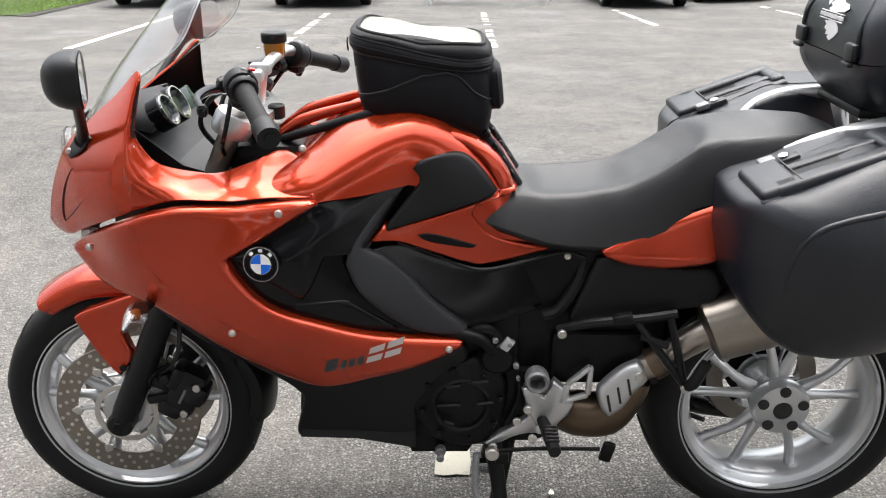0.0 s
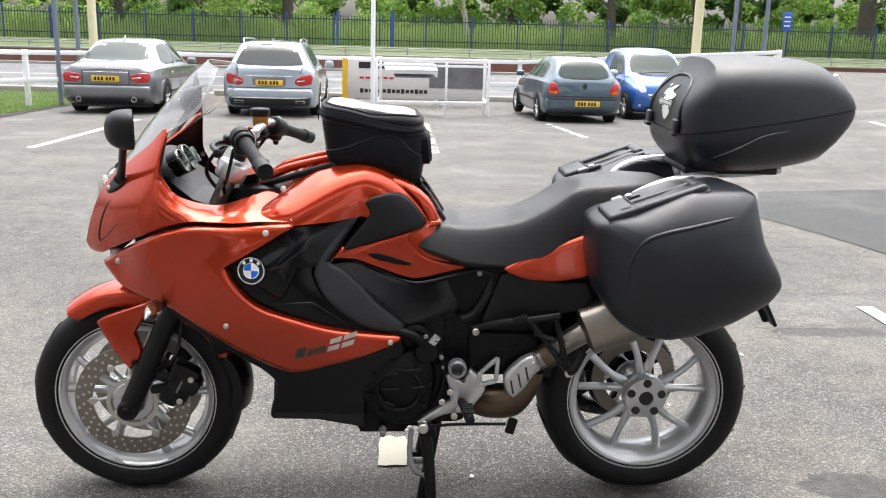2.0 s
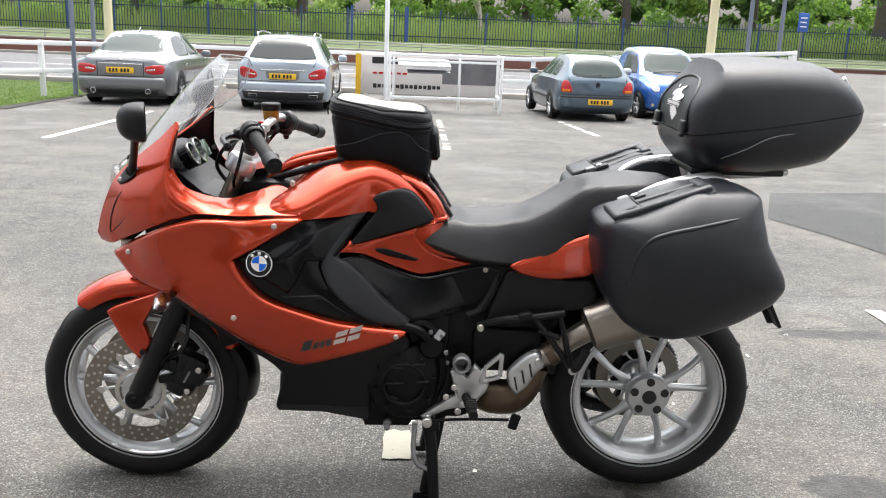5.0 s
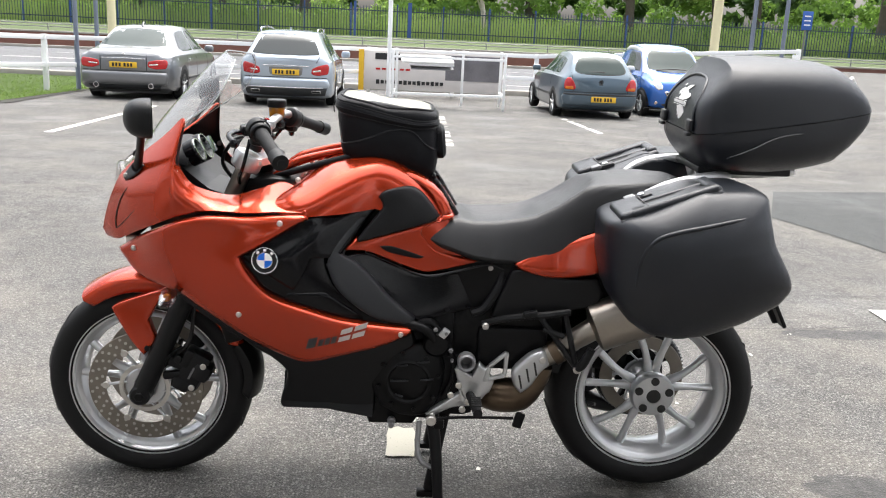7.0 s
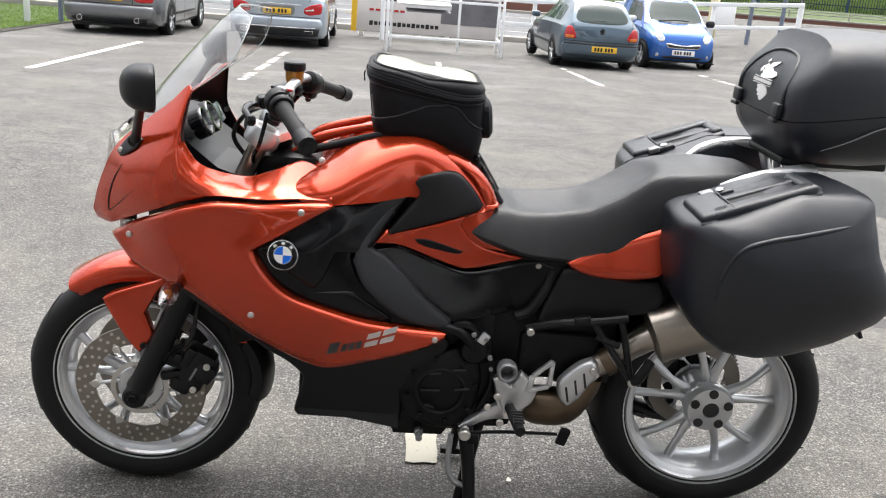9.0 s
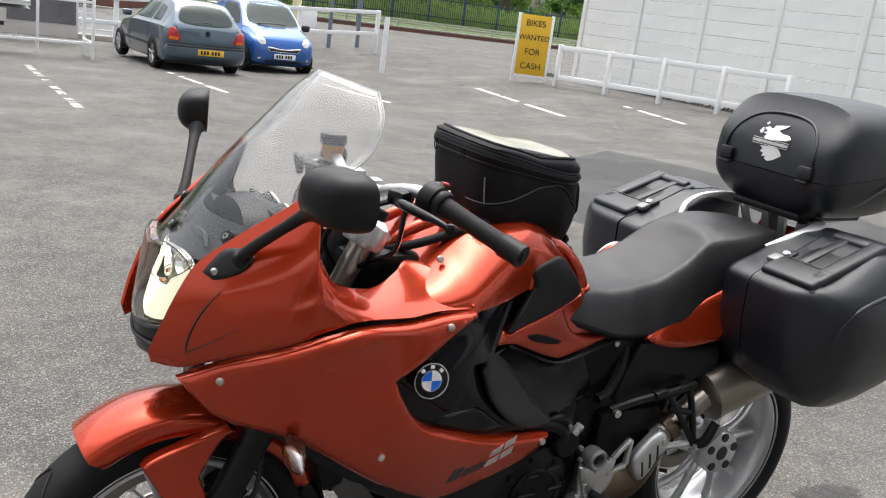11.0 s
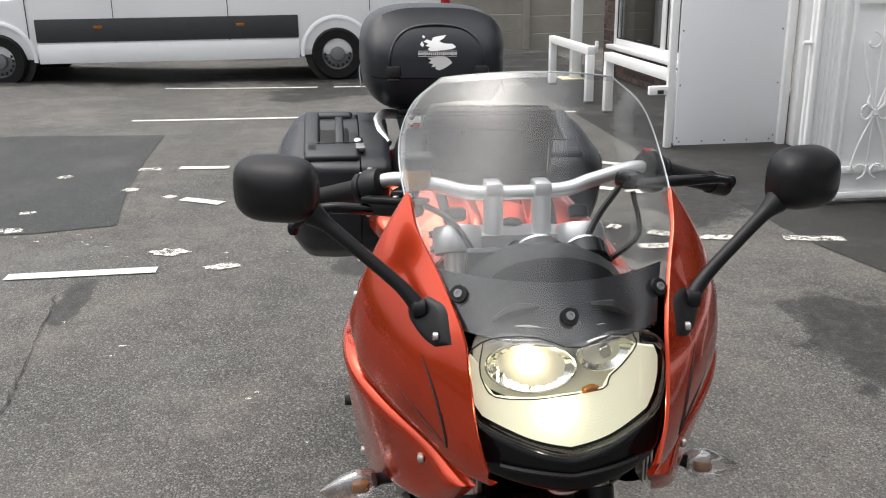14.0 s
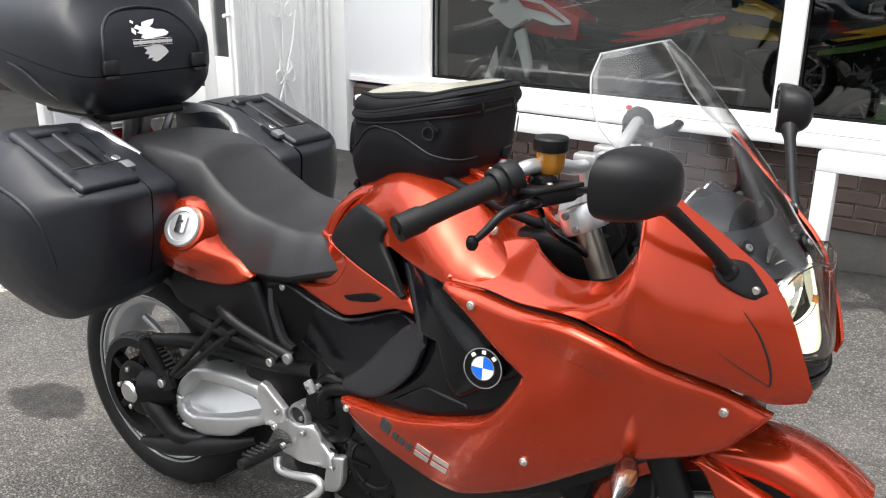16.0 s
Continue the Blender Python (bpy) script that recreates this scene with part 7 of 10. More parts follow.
def lamp_bowl(y0, z0, a, b, depth, name_label, material, ribs):
    """A deep oval reflector: the rim lies behind the lens, the bowl sinks back from it, with upright flutes in its lower part."""
    rim = lens_x(y0, z0) + .046
    bm = bmesh.new()
    rings, n, m = [], 56, 12
    for k in range(m + 1):
        f = 1 - .97 * k / m
        ring = []
        for i in range(n):
            t = 2 * math.pi * i / n
            u, v = a * f * math.cos(t), b * f * math.sin(t)
            d = depth * (1 - f * f)
            if ribs and .25 < f < .95:
                d += .0022 * math.sin(u / a * ribs * math.pi)
            ring.append(bm.verts.new((rim + d + 1.6 * ((y0 + u) ** 2 - y0 ** 2), y0 + u, z0 + v)))
        rings.append(ring)
    for p, q in zip(rings, rings[1:]):
        for i in range(n):
            bm.faces.new((p[i], p[(i + 1) % n], q[(i + 1) % n], q[i]))
    bm.faces.new(rings[-1])
    bowl = part("lamp_bowl", bm, material, bike, name_label, angle=60)
    part("bowl_rim", tube([v for v in [(rim + 1.6 * ((y0 + a * math.cos(t)) ** 2 - y0 ** 2), y0 + a * math.cos(t), z0 + b * math.sin(t)) for t in np.linspace(0, 2 * math.pi, 41)]], .0016, 6, 1), "lamp_pipe", bowl)
    return rim + depth


def nose():
    out = mirror_outline([(0, .949), (.014, .950), (.048, .961), (.090, .959), (.118, .947), (.134, .928), (.139, .908), (.138, .880), (.131, .855), (.118, .836), (.056, .814), (0, .802)])
    big = [(y * 1.06, .875 + (z - .875) * 1.07) for y, z in out]
    part("lamp_surround", drape(big, lens_x, off=0.092, edge=0.0, thick=0.03, axis="x", grid=0.02), "black_gloss", bike, "black headlamp housing")
    part("lamp_gasket", tube([(lens_x(y, z) + .004, y * 1.004, .875 + (z - .875) * 1.005) for y, z in out + out[:1]], .0011, 6, 2), "ink", bike, "black seal round the headlamp")
    hl = part("headlamp_lens", drape(out, lens_x, off=-0.002, edge=0.008, thick=0.012, axis="x", grid=0.012, corner=18), "lens", bike, "clear headlamp lens")
    hl.visible_shadow = False
    # the lower reflector fills the lens under the twin lamp unit
    unit = [(.112, .936), (.117, .905), (.113, .884), (.098, .867), (.05, .869), (.01, .874), (-.046, .879), (-.056, .894), (-.076, .907), (-.098, .928), (-.092, .944)]
    low = [(.129, .918), *unit[1:-1], (-.129, .918), (-.135, .904), (-.134, .880), (-.127, .856), (-.115, .839), (-.055, .817), (0, .806), (.055, .817), (.115, .839), (.127, .856), (.134, .880), (.135, .904)]
    part("lower_reflector", drape(low, lambda y, z: lens_x(y, z) + .020 + .10 * max(0.0, z - .81), off=0.0, edge=0.0, thick=0.006, axis="x", grid=0.010, corner=18), "lamp_wash", bike, "pale lit lower reflector")
    part("unit_edge", tube([(lens_x(y, z) + .020 + .10 * max(0, z - .81), y, z) for y, z in unit], .0011, 6, 3), "ink", bike, "black edge of the lamp unit")
    back = [(.112, .944), (.122, .915), (.113, .868), (.05, .850), (-.05, .856), (-.075, .88), (-.115, .905), (-.112, .945), (-.05, .955), (0, .945), (.05, .957)]
    part("reflector_shelf", drape(back, lambda y, z: lens_x(y, z) + .058, off=0.0, edge=0.0, thick=0.004, axis="x", grid=0.014), "lamp_lit", bike, "pale backing of the twin lamp unit")
    deep = lamp_bowl(.048, .903, .060, .036, .030, "fluted chrome headlamp bowl, lit", "bowl_lit", 13)
    part("bulb", lathe([(.002, -.016), (.008, -.014), (.009, .0), (.006, .012)], 16, "x", (deep - .018, .050, .909)), "lamp_on", bike, "lit bulb")
    deep = lamp_bowl(-.056, .918, .043, .025, .022, "chrome headlamp bowl, unlit", "lamp_pipe", 0)
    part("bulb_shield", disc((deep - .012, -.056, .918), .010, .014, "x", 14), "lamp_pipe", bike, "unlit bulb shield")
    part("side_light", drape([(-.016, .875), (-.034, .878), (-.040, .882), (-.030, .885), (-.018, .882)], lambda y, z: lens_x(y, z) + .024, off=0.0, edge=0.003, thick=0.006, axis="x", grid=0.006), "amber", bike, "small amber side light")
    chin = mirror_outline([(0, .796), (.056, .808), (.118, .830), (.134, .850), (.141, .868), (.142, .83), (.134, .786), (.118, .764), (.06, .750), (0, .742)])
    part("chin", drape(chin, lambda y, z: lens_x(y, z) + .003 + .26 * max(0.0, .795 - z) + .05 * abs(y), off=0.0, edge=0.008, thick=0.05, axis="x", grid=0.012, corner=18), "black_gloss", bike, "gloss black chin piece with a shallow vee")
    part("chin_lip", tube([(lens_x(y, .77) + .008, y, .772 + .10 * abs(y)) for y in np.linspace(-.095, .095, 13)], .004, 6, 2), "black_matt", bike)
    part("nose_bracket", tube([(-.772, -.045, .748), (-.778, -.030, .738), (-.780, -.012, .724), (-.780, .012, .724), (-.778, .030, .738), (-.772, .045, .748)], .0035, 8, 5), "cast", bike, "bent bright wire bracket under the chin")
    for s in (-1, 1):
        for k in range(3):
            part("chin_fin", box((-.745 + .002 * k, s * (.120 + .006 * k), .742), (.03, .003, .05), .001), "bolt", bike)
    part("radiator", box((-.50, 0, .60), (.05, .32, .26), .01, (0, -18, 0)), "engine", bike, "black radiator core")
    part("nose_box", loft([[(x, s1 * w, z) for s1, z in ((-1, zb), (1, zb), (1, zt), (-1, zt))] for x, w, zb, zt in ((-.705, .075, .745, .80), (-.66, .11, .70, .90), (-.60, .16, .66, .93), (-.45, .15, .62, .86))]), "ink", bike, smooth=False)


M["bowl_lit"] = mat("lit_lamp_bowl", (0.90, 0.89, 0.84), 0.10, 1.0, 0.04, 40)
M["lamp_lit"] = mat("lamp_unit_backing", (0.74, 0.73, 0.66), 0.22, 0.35, 0.08, 30)
# faint emission stands in for bulb light falling on the lower reflector
M["lamp_wash"] = glow("lamp_lit_reflector", (0.82, 0.80, 0.62), 0.27)
M["lamp_wash"].node_tree.nodes["Principled BSDF"].inputs["Roughness"].default_value = 0.25
nose()
lamp_data = bpy.data.lights.new("headlamp_bulb", "POINT")
lamp_data.energy, lamp_data.shadow_soft_size, lamp_data.color = 0.09, 0.006, (1.0, 0.93, 0.74)
headlamp_bulb = new("headlamp_bulb", lamp_data)
headlamp_bulb.matrix_basis = LEAN @ Matrix.Translation((-.800, .020, .862))


def screen_point(u, v, lift=0.0):
    vs = (0, .2, .45, .7, .87, 1)
    cx = eased(v, vs, (-.788, -.750, -.686, -.600, -.540, -.500))
    cz = eased(v, vs, (.942, .982, 1.070, 1.172, 1.236, 1.268))
    ex = eased(v, vs, (-.722, -.688, -.600, -.492, -.458, -.450))
    ey = eased(v, vs, (.150, .162, .195, .205, .182, .135))
    ez = eased(v, vs, (.952, .990, 1.070, 1.150, 1.214, 1.254))
    t = abs(u) ** 1.9
    return Vector((float(cx + (ex - cx) * t + lift), float(u * ey), float(cz + (ez - cz) * t - lift * .6)))


def screen_sheet(v0, v1, lift, thick, nu=28, nv=30, u1=1.0):
    vs = [v0 + (v1 - v0) * k / nv for k in range(nv + 1)]
    rows = [[screen_point(u, v, lift) for u in np.linspace(-u1, u1, nu + 1)] for v in vs]
    bm = loft(rows, cap=False, closed=False)
    bmesh.ops.smooth_vert(bm, verts=[w for w in bm.verts], factor=0.3, use_axis_x=True, use_axis_y=True, use_axis_z=True)
    if thick:
        ret = bmesh.ops.extrude_face_region(bm, geom=bm.faces[:])
        bmesh.ops.translate(bm, verts=[v for v in ret["geom"] if isinstance(v, bmesh.types.BMVert)], vec=(thick, 0, -thick * .5))
    return bm


ws = part("windscreen", screen_sheet(0.0, 1.0, 0.0, 0.0), "clear", bike, "tall clear windscreen with dark lower shield")
ws.visible_shadow = False
edge = [screen_point(u, 1.0) for u in np.linspace(-1, 1, 17)]
for s in (-1, 1):
    part("screen_rim", tube([screen_point(s, v) for v in np.linspace(.36, 1.0, 26)], 0.0014, 6, 1), "screen_edge", ws)
part("screen_rim", tube(edge, 0.0014, 6, 1), "screen_edge", ws)
band = part("screen_bevel", screen_sheet(.965, .998, -.0012, 0.0, nv=3, u1=.985), "screen_band", ws, "paler bevelled top edge")
band.visible_shadow = False
for s in (-1, 1):
    band = part("screen_bevel", loft([[screen_point(s * u, v, -.0012) for u in (.96, .975, .99)] for v in np.linspace(.40, .965, 24)], cap=False, closed=False), "screen_band", ws, "paler bevelled side edge")
    band.visible_shadow = False
part("screen_shield", screen_sheet(0.02, 0.31, 0.020, 0.004, nv=16, u1=0.95), "charcoal", bike, "dark grey shield under the screen")
# raised tubes, coloured black for the shade inside the vent slots
for s in (-1, 1):
    part("shield_vent", tube([screen_point(s * .62, .13, .012), screen_point(s * .42, .20, .012), screen_point(s * .22, .22, .012)], [.003, .009, .003], 6), "ink", bike)


def cowl_liner():
    rings = []
    for i in range(33):
        q = 2.6 + 8.4 * i / 32
        rings.append([cowl_point(q, v, -.005 - .014 * (1 - v)) + Vector((.002, 0, 0)) for v in np.linspace(.25, .985, 9)])
    return loft(rings, cap=False, closed=False)


both("cowl_liner", cowl_liner, "black_matt", bike, "black inner side of the cowl", angle=50)
for u, v in ((0, .17), (-.86, .21), (.86, .21)):
    p = screen_point(u, v, -.003)
    n = Vector((-.8, u * .4, .55)).normalized()
    m = Matrix.Translation(p) @ n.to_track_quat("Z", "Y").to_matrix().to_4x4()
    part("screen_grommet", moved(lathe([(.002, 0), (.013, 0), (.012, .005), (.002, .005)], 18, "z"), m), "black_matt", bike)
    part("screen_screw", moved(lathe([(.001, .004), (.0062, .004), (.0058, .008), (.003, .008), (.003, .006), (.001, .006)], 14, "z"), m), "tread", bike)


# --- cockpit ---
def cockpit():
    part("dash_tub", loft([[(x, -w, z + .03), (x, -w * .6, z), (x, w * .6, z), (x, w, z + .03), (x, w, z - .06), (x, -w, z - .06)] for x, w, z in ((-.66, .12, .975), (-.60, .155, .945), (-.52, .165, .885), (-.44, .150, .855), (-.36, .14, .855))]), "black_matt", bike, "matt black dash tub")
    part("instrument_hood", loft([[(x + .25 * zz, y, z0 + zz) for y, zz in [(-w, 0)] + [(w * math.cos(a), h * math.sin(a)) for a in np.linspace(math.pi, 0, 13)] + [(w, 0)]] for x, w, h, z0 in ((-.665, .095, .040, .985), (-.635, .112, .058, .975), (-.59, .115, .060, .965))]), "black_matt", bike, "black instrument hood")
    for y, r in ((-.072, .036), (.0, .040)):
        m = pose(-.575, y, .998, 0, 62, 0)
        part("gauge", moved(lathe([(.002, -.02), (r, -.02), (r, .008), (r * .9, .012), (r * .88, .004), (.002, .004)], 28, "z"), m), "black_gloss", bike, "round black gauge")
        part("gauge_ring", moved(lathe([(r * .86, .005), (r * .93, .005), (r * .93, .014), (r * .86, .014)], 28, "z", closed=True), m), "chrome", bike)
        part("gauge_face", moved(lathe([(.001, .0055), (r * .84, .0055)], 24, "z"), m), "glass_dark", bike)
    part("display", box((-.572, .082, .995), (.012, .06, .05), .004, (0, -28, 0)), "glass_mid", bike)
    for s in (-1, 1):
        ax = Vector((-.742, s * .105, .290))
        top = Vector((-.418, s * .105, 1.004))
        part("fork_tube", rod(ax.lerp(top, .42), top, .0225, 16), "steel", bike, "steel fork tube")
        part("fork_lower", tube([ax, ax.lerp(top, .06), ax.lerp(top, .45)], [.026, .030, .029], 14), "black_matt", bike, "black fork leg")
        part("axle_clamp", disc((ax.x, ax.y, ax.z), .030, .052, n=20), "black_matt", bike)
        part("axle_nut", disc((ax.x, ax.y + s * .028, ax.z), .014, .01, n=6), "engine", bike)
        part("clamp_ring", moved(lathe([(.023, -.022), (.038, -.022), (.041, -.014), (.041, .014), (.038, .022), (.023, .022)], 32, "z", closed=True), Matrix.Translation((-.428, s * .105, .984)) @ pose(0, 0, 0, 0, 25, 0)), "cast", bike, "silver fork clamp")
        part("fork_cap", moved(disc((0, 0, .03), .018, .022, "z", 14), Matrix.Translation((-.418, s * .105, .996)) @ pose(0, 0, 0, 0, 25, 0)), "black_matt", bike)
        for k in (-1, 1) if s > 0 else ():
            part("clamp_bolt", disc((-.424 + .010 * k, s * .146, .982 + .010 * k), .0065, .008, n=10), "tread", bike)
        part("clamp_bolt", rod((-.392, s * .13, .982), (-.392, s * .08, .982), .006, 8), "bolt", bike)
        part("bar_riser", join(rod((-.413, s * .041, .985), (-.398, s * .041, 1.072), .017, 14), box((-.398, s * .041, 1.066), (.044, .030, .024), .006)), "cast", bike, "silver bar riser")
        # the bar is turned a little, so the left grip stands further forward and higher
        dx, dz = (-.018, .026) if s < 0 else (0.0, 0.0)
        part("grip", tube([(-.345 + dx, s * .262, 1.055 + dz), (-.315 + dx, s * .325, 1.036 + dz), (-.290 + dx, s * .378, 1.020 + dz)], [.0185, .0165, .0175], 16), "rubber", bike, "black ribbed handlebar grip")
        part("bar_weight", join(rod((-.290 + dx, s * .378, 1.020 + dz), (-.273 + dx, s * .415, 1.009 + dz), .0205, 16), rod((-.273 + dx, s * .415, 1.009 + dz), (-.2715 + dx, s * .418, 1.0085 + dz), .009, 10)), "black_matt", bike, "black bar-end weight")
        g0, g1 = Vector((-.345 + dx, s * .262, 1.055 + dz)), Vector((-.290 + dx, s * .378, 1.020 + dz))
        inward = (g0 - g1).normalized()
        hub = Matrix.Translation(g0) @ inward.to_track_quat("Z", "X").to_matrix().to_4x4()
        part("switch_pod", moved(lathe([(.0, -.003), (.024, -.003), (.027, .001), (.027, .008), (.0245, .010), (.0245, .013), (.0295, .015), (.0305, .020), (.0305, .036), (.0285, .042), (.020, .047), (.0, .047)], 32, "z"), hub), "black_matt", bike, "round black switch housing")
        part("pod_foot", box(g0 + inward * .024 + Vector((-.004, 0, -.026)), (.036, .034, .030), .010, (0, 10, s * -24)), "black_matt", bike)
        part("pod_screw", disc(g0 + inward * .006 + Vector((.012, s * .002, .024)), .003, .004, "z", 8), "bolt", bike)
        for k in range(2):
            part("switch", box(g0 + inward * (.022 + .012 * k) + Vector((.006 + .012 * k, 0, .028 - .008 * k)), (.013, .010, .009), .003, (0, 25, s * -24)), "tread" if k == 0 else "charcoal", bike)
        part("lever_clamp", box((-.392 + dx, s * .190, 1.052 + dz), (.040, .040, .030), .010, (0, 0, s * -24)), "black_gloss", bike)
        lev = [(-.405, .200, 1.034), (-.413, .255, 1.038), (-.413, .305, 1.042), (-.404, .338, 1.036), (-.392, .360, 1.016), (-.378, .375, .998)] if s > 0 else [(-.420, -.195, 1.072), (-.432, -.245, 1.078), (-.434, -.285, 1.080), (-.430, -.325, 1.080), (-.420, -.350, 1.076), (-.410, -.370, 1.070)]
        part("lever", tube(lev, [.009, .0098, .0092, .0075, .0062, .0055], 12), "black_gloss", bike, "black dog-leg hand lever")
        part("lever_ball", moved(lathe([(.0, -.011), (.006, -.010), (.0095, -.004), (.0095, .004), (.006, .010), (.0, .011)], 16, "z"), Matrix.Translation(lev[-1])), "black_gloss", bike)
        part("cable", tube([(-.40 + dx, s * .17, 1.045 + dz * .8), (-.47, s * .12, 1.03), (-.50, s * .08, .97), (-.46, s * .05, .90)], .0055, 6), "black_matt", bike)
        part("brake_hose", tube([(-.385 + dx, s * .20, 1.03 + dz), (-.42, s * .21, .985), (-.44, s * .16, .95), (-.45, s * .10, .91)], .005, 6), "black_gloss", bike)
    part("kill_switch", box((-.349, .222, 1.068), (.020, .006, .014), .003, (0, 10, -24)), "red", bike, "red switch")
    part("kill_switch", box((-.352, -.240, 1.116), (.012, .016, .006), .0025, (0, 10, 24)), "red", bike, "red switch")
    part("top_yoke", prism(rounded([(-.445, -.13), (-.395, -.135), (-.365, -.06), (-.36, .06), (-.395, .135), (-.445, .13), (-.43, .05), (-.43, -.05)], .02), .972, .992, .004, plane="xy"), "cast", bike, "silver top yoke")
    part("key_switch", disc((-.362, .0, .985), .018, .03, "z", 16), "black_matt", bike)
    part("handlebar", tube([(-.363, -.262, 1.081), (-.385, -.205, 1.092), (-.397, -.13, 1.076), (-.399, -.07, 1.060), (-.398, .07, 1.058), (-.392, .13, 1.070), (-.372, .205, 1.078), (-.345, .262, 1.055)], .0125, 14, 8), "cast", bike, "silver tubular handlebar")
    part("fluid_reservoir", lathe([(.002, 0), (.018, 0), (.021, .005), (.0235, .016), (.0245, .038), (.002, .038)], 24, "z", (-.392, .168, 1.066)), "brake_fluid", bike, "amber brake fluid reservoir")
    part("reservoir_cap", lathe([(.002, .036), (.027, .036), (.0285, .039), (.0285, .055), (.026, .058), (.002, .058)], 24, "z", (-.392, .168, 1.066)), "black_matt", bike, "black reservoir cap")
    part("master_cylinder", join(box((-.410, .205, 1.038), (.046, .090, .026), .008, (0, 8, -20)), box((-.410, .205, 1.052), (.056, .104, .008), .003, (0, 8, -20))), "black_matt", bike, "black brake master cylinder")
    part("cylinder_screw", disc((-.412, .205, 1.057), .005, .004, "z", 10), "bolt", bike)
    part("reservoir_hose", tube([(-.392, .168, 1.066), (-.40, .18, 1.04), (-.385, .215, 1.03)], .006, 6), "black_matt", bike)
    part("airbox_front", box((-.37, 0, .90), (.16, .20, .08), .02), "engine", bike)
    part("steering_head", rod((-.47, 0, .80), (-.40, 0, .97), .035, 14), "engine", bike)
    part("lower_yoke", box((-.50, 0, .80), (.07, .28, .05), .012, (0, 25, 0)), "engine", bike)


cockpit()


def mirror_unit(s):
    c = Vector((-.622, s * .384, 1.124))
    rings = []
    for k, (dx, f) in enumerate(((-.044, .04), (-.0435, .22), (-.041, .42), (-.036, .62), (-.028, .79), (-.017, .91), (-.003, .975), (.012, 1.0), (.022, .99), (.0235, .93))):
        rings.append([(c.x + dx + .30 * (u * f * s), c.y + u * f, c.z + v * f) for u, v in oval(.060, .046, 3.0, 44)])
    mm = part("mirror", loft(rings), "black_matt", bike, "black rear-view mirror", angle=70)
    glassring = [(c.x + .024 + .30 * (u * s), c.y + u * .92, c.z + v * .92) for u, v in oval(.060, .046, 3.0, 44)]
    bm = bmesh.new()
    bm.faces.new([bm.verts.new(p) for p in glassring])
    part("mirror_glass", bm, "mirror", mm, smooth=False)
    foot_w = thin_plate([(x, z, cowl_w(x, z)) for x in (-.75, -.72, -.69, -.665) for z in (.93, .955, .98)])
    foot = [(-.748, .938), (-.738, .952), (-.715, .978), (-.692, .986), (-.676, .978), (-.690, .958), (-.715, .940), (-.735, .930)]
    bm = drape(foot, foot_w, off=0.009, edge=0.007, thick=0.014)
    part("mirror_foot", bm if s < 0 else mirrored(bm), "black_matt", mm)
    part("mirror_stalk", tube([(-.697, s * (foot_w(-.697, .972) + .008), .972), (-.683, s * .220, 1.002), (-.661, s * .275, 1.047), (-.645, s * .315, 1.079), (-.637, s * .336, 1.094)], [.0125, .010, .0095, .011, .018], 12), "black_matt", mm)
    part("mirror_boss", disc((-.697, s * (foot_w(-.697, .972) + .010), .972), .014, .02, n=16), "black_matt", mm)
    part("foot_screw", disc((-.734, s * (foot_w(-.734, .945) + .010), .945), .006, .008, n=10), "bolt", mm)


mirror_unit(-1)
mirror_unit(1)


def indicator(s):
    b = Vector((-.592, s * .228, .648))
    t = part("indicator", tube([b, b + Vector((-.004, s * .018, 0)), b + Vector((-.008, s * .028, 0))], [.011, .010, .012], 10), "black_matt", bike, "clear-lens indicator")
    rings = []
    for d, r in ((0, .016), (.012, .024), (.032, .026), (.055, .020), (.075, .010), (.086, .003)):
        rings.append([(b.x - .010 - d * .12 + u * r * .75, b.y + s * (.026 + d), b.z + v * r - d * .10) for u, v in oval(1, 1, 2.2, 18)])
    part("indicator_lens", loft(rings), "ind_lens", t)
    part("indicator_bulb", box((b.x - .018, b.y + s * .050, b.z - .004), (.022, .03, .02), .008), "amber", t)


M["ind_lens"] = glass("clear_indicator_lens", (0.86, 0.85, 0.85), 0.22, 0.08)
indicator(-1)
indicator(1)


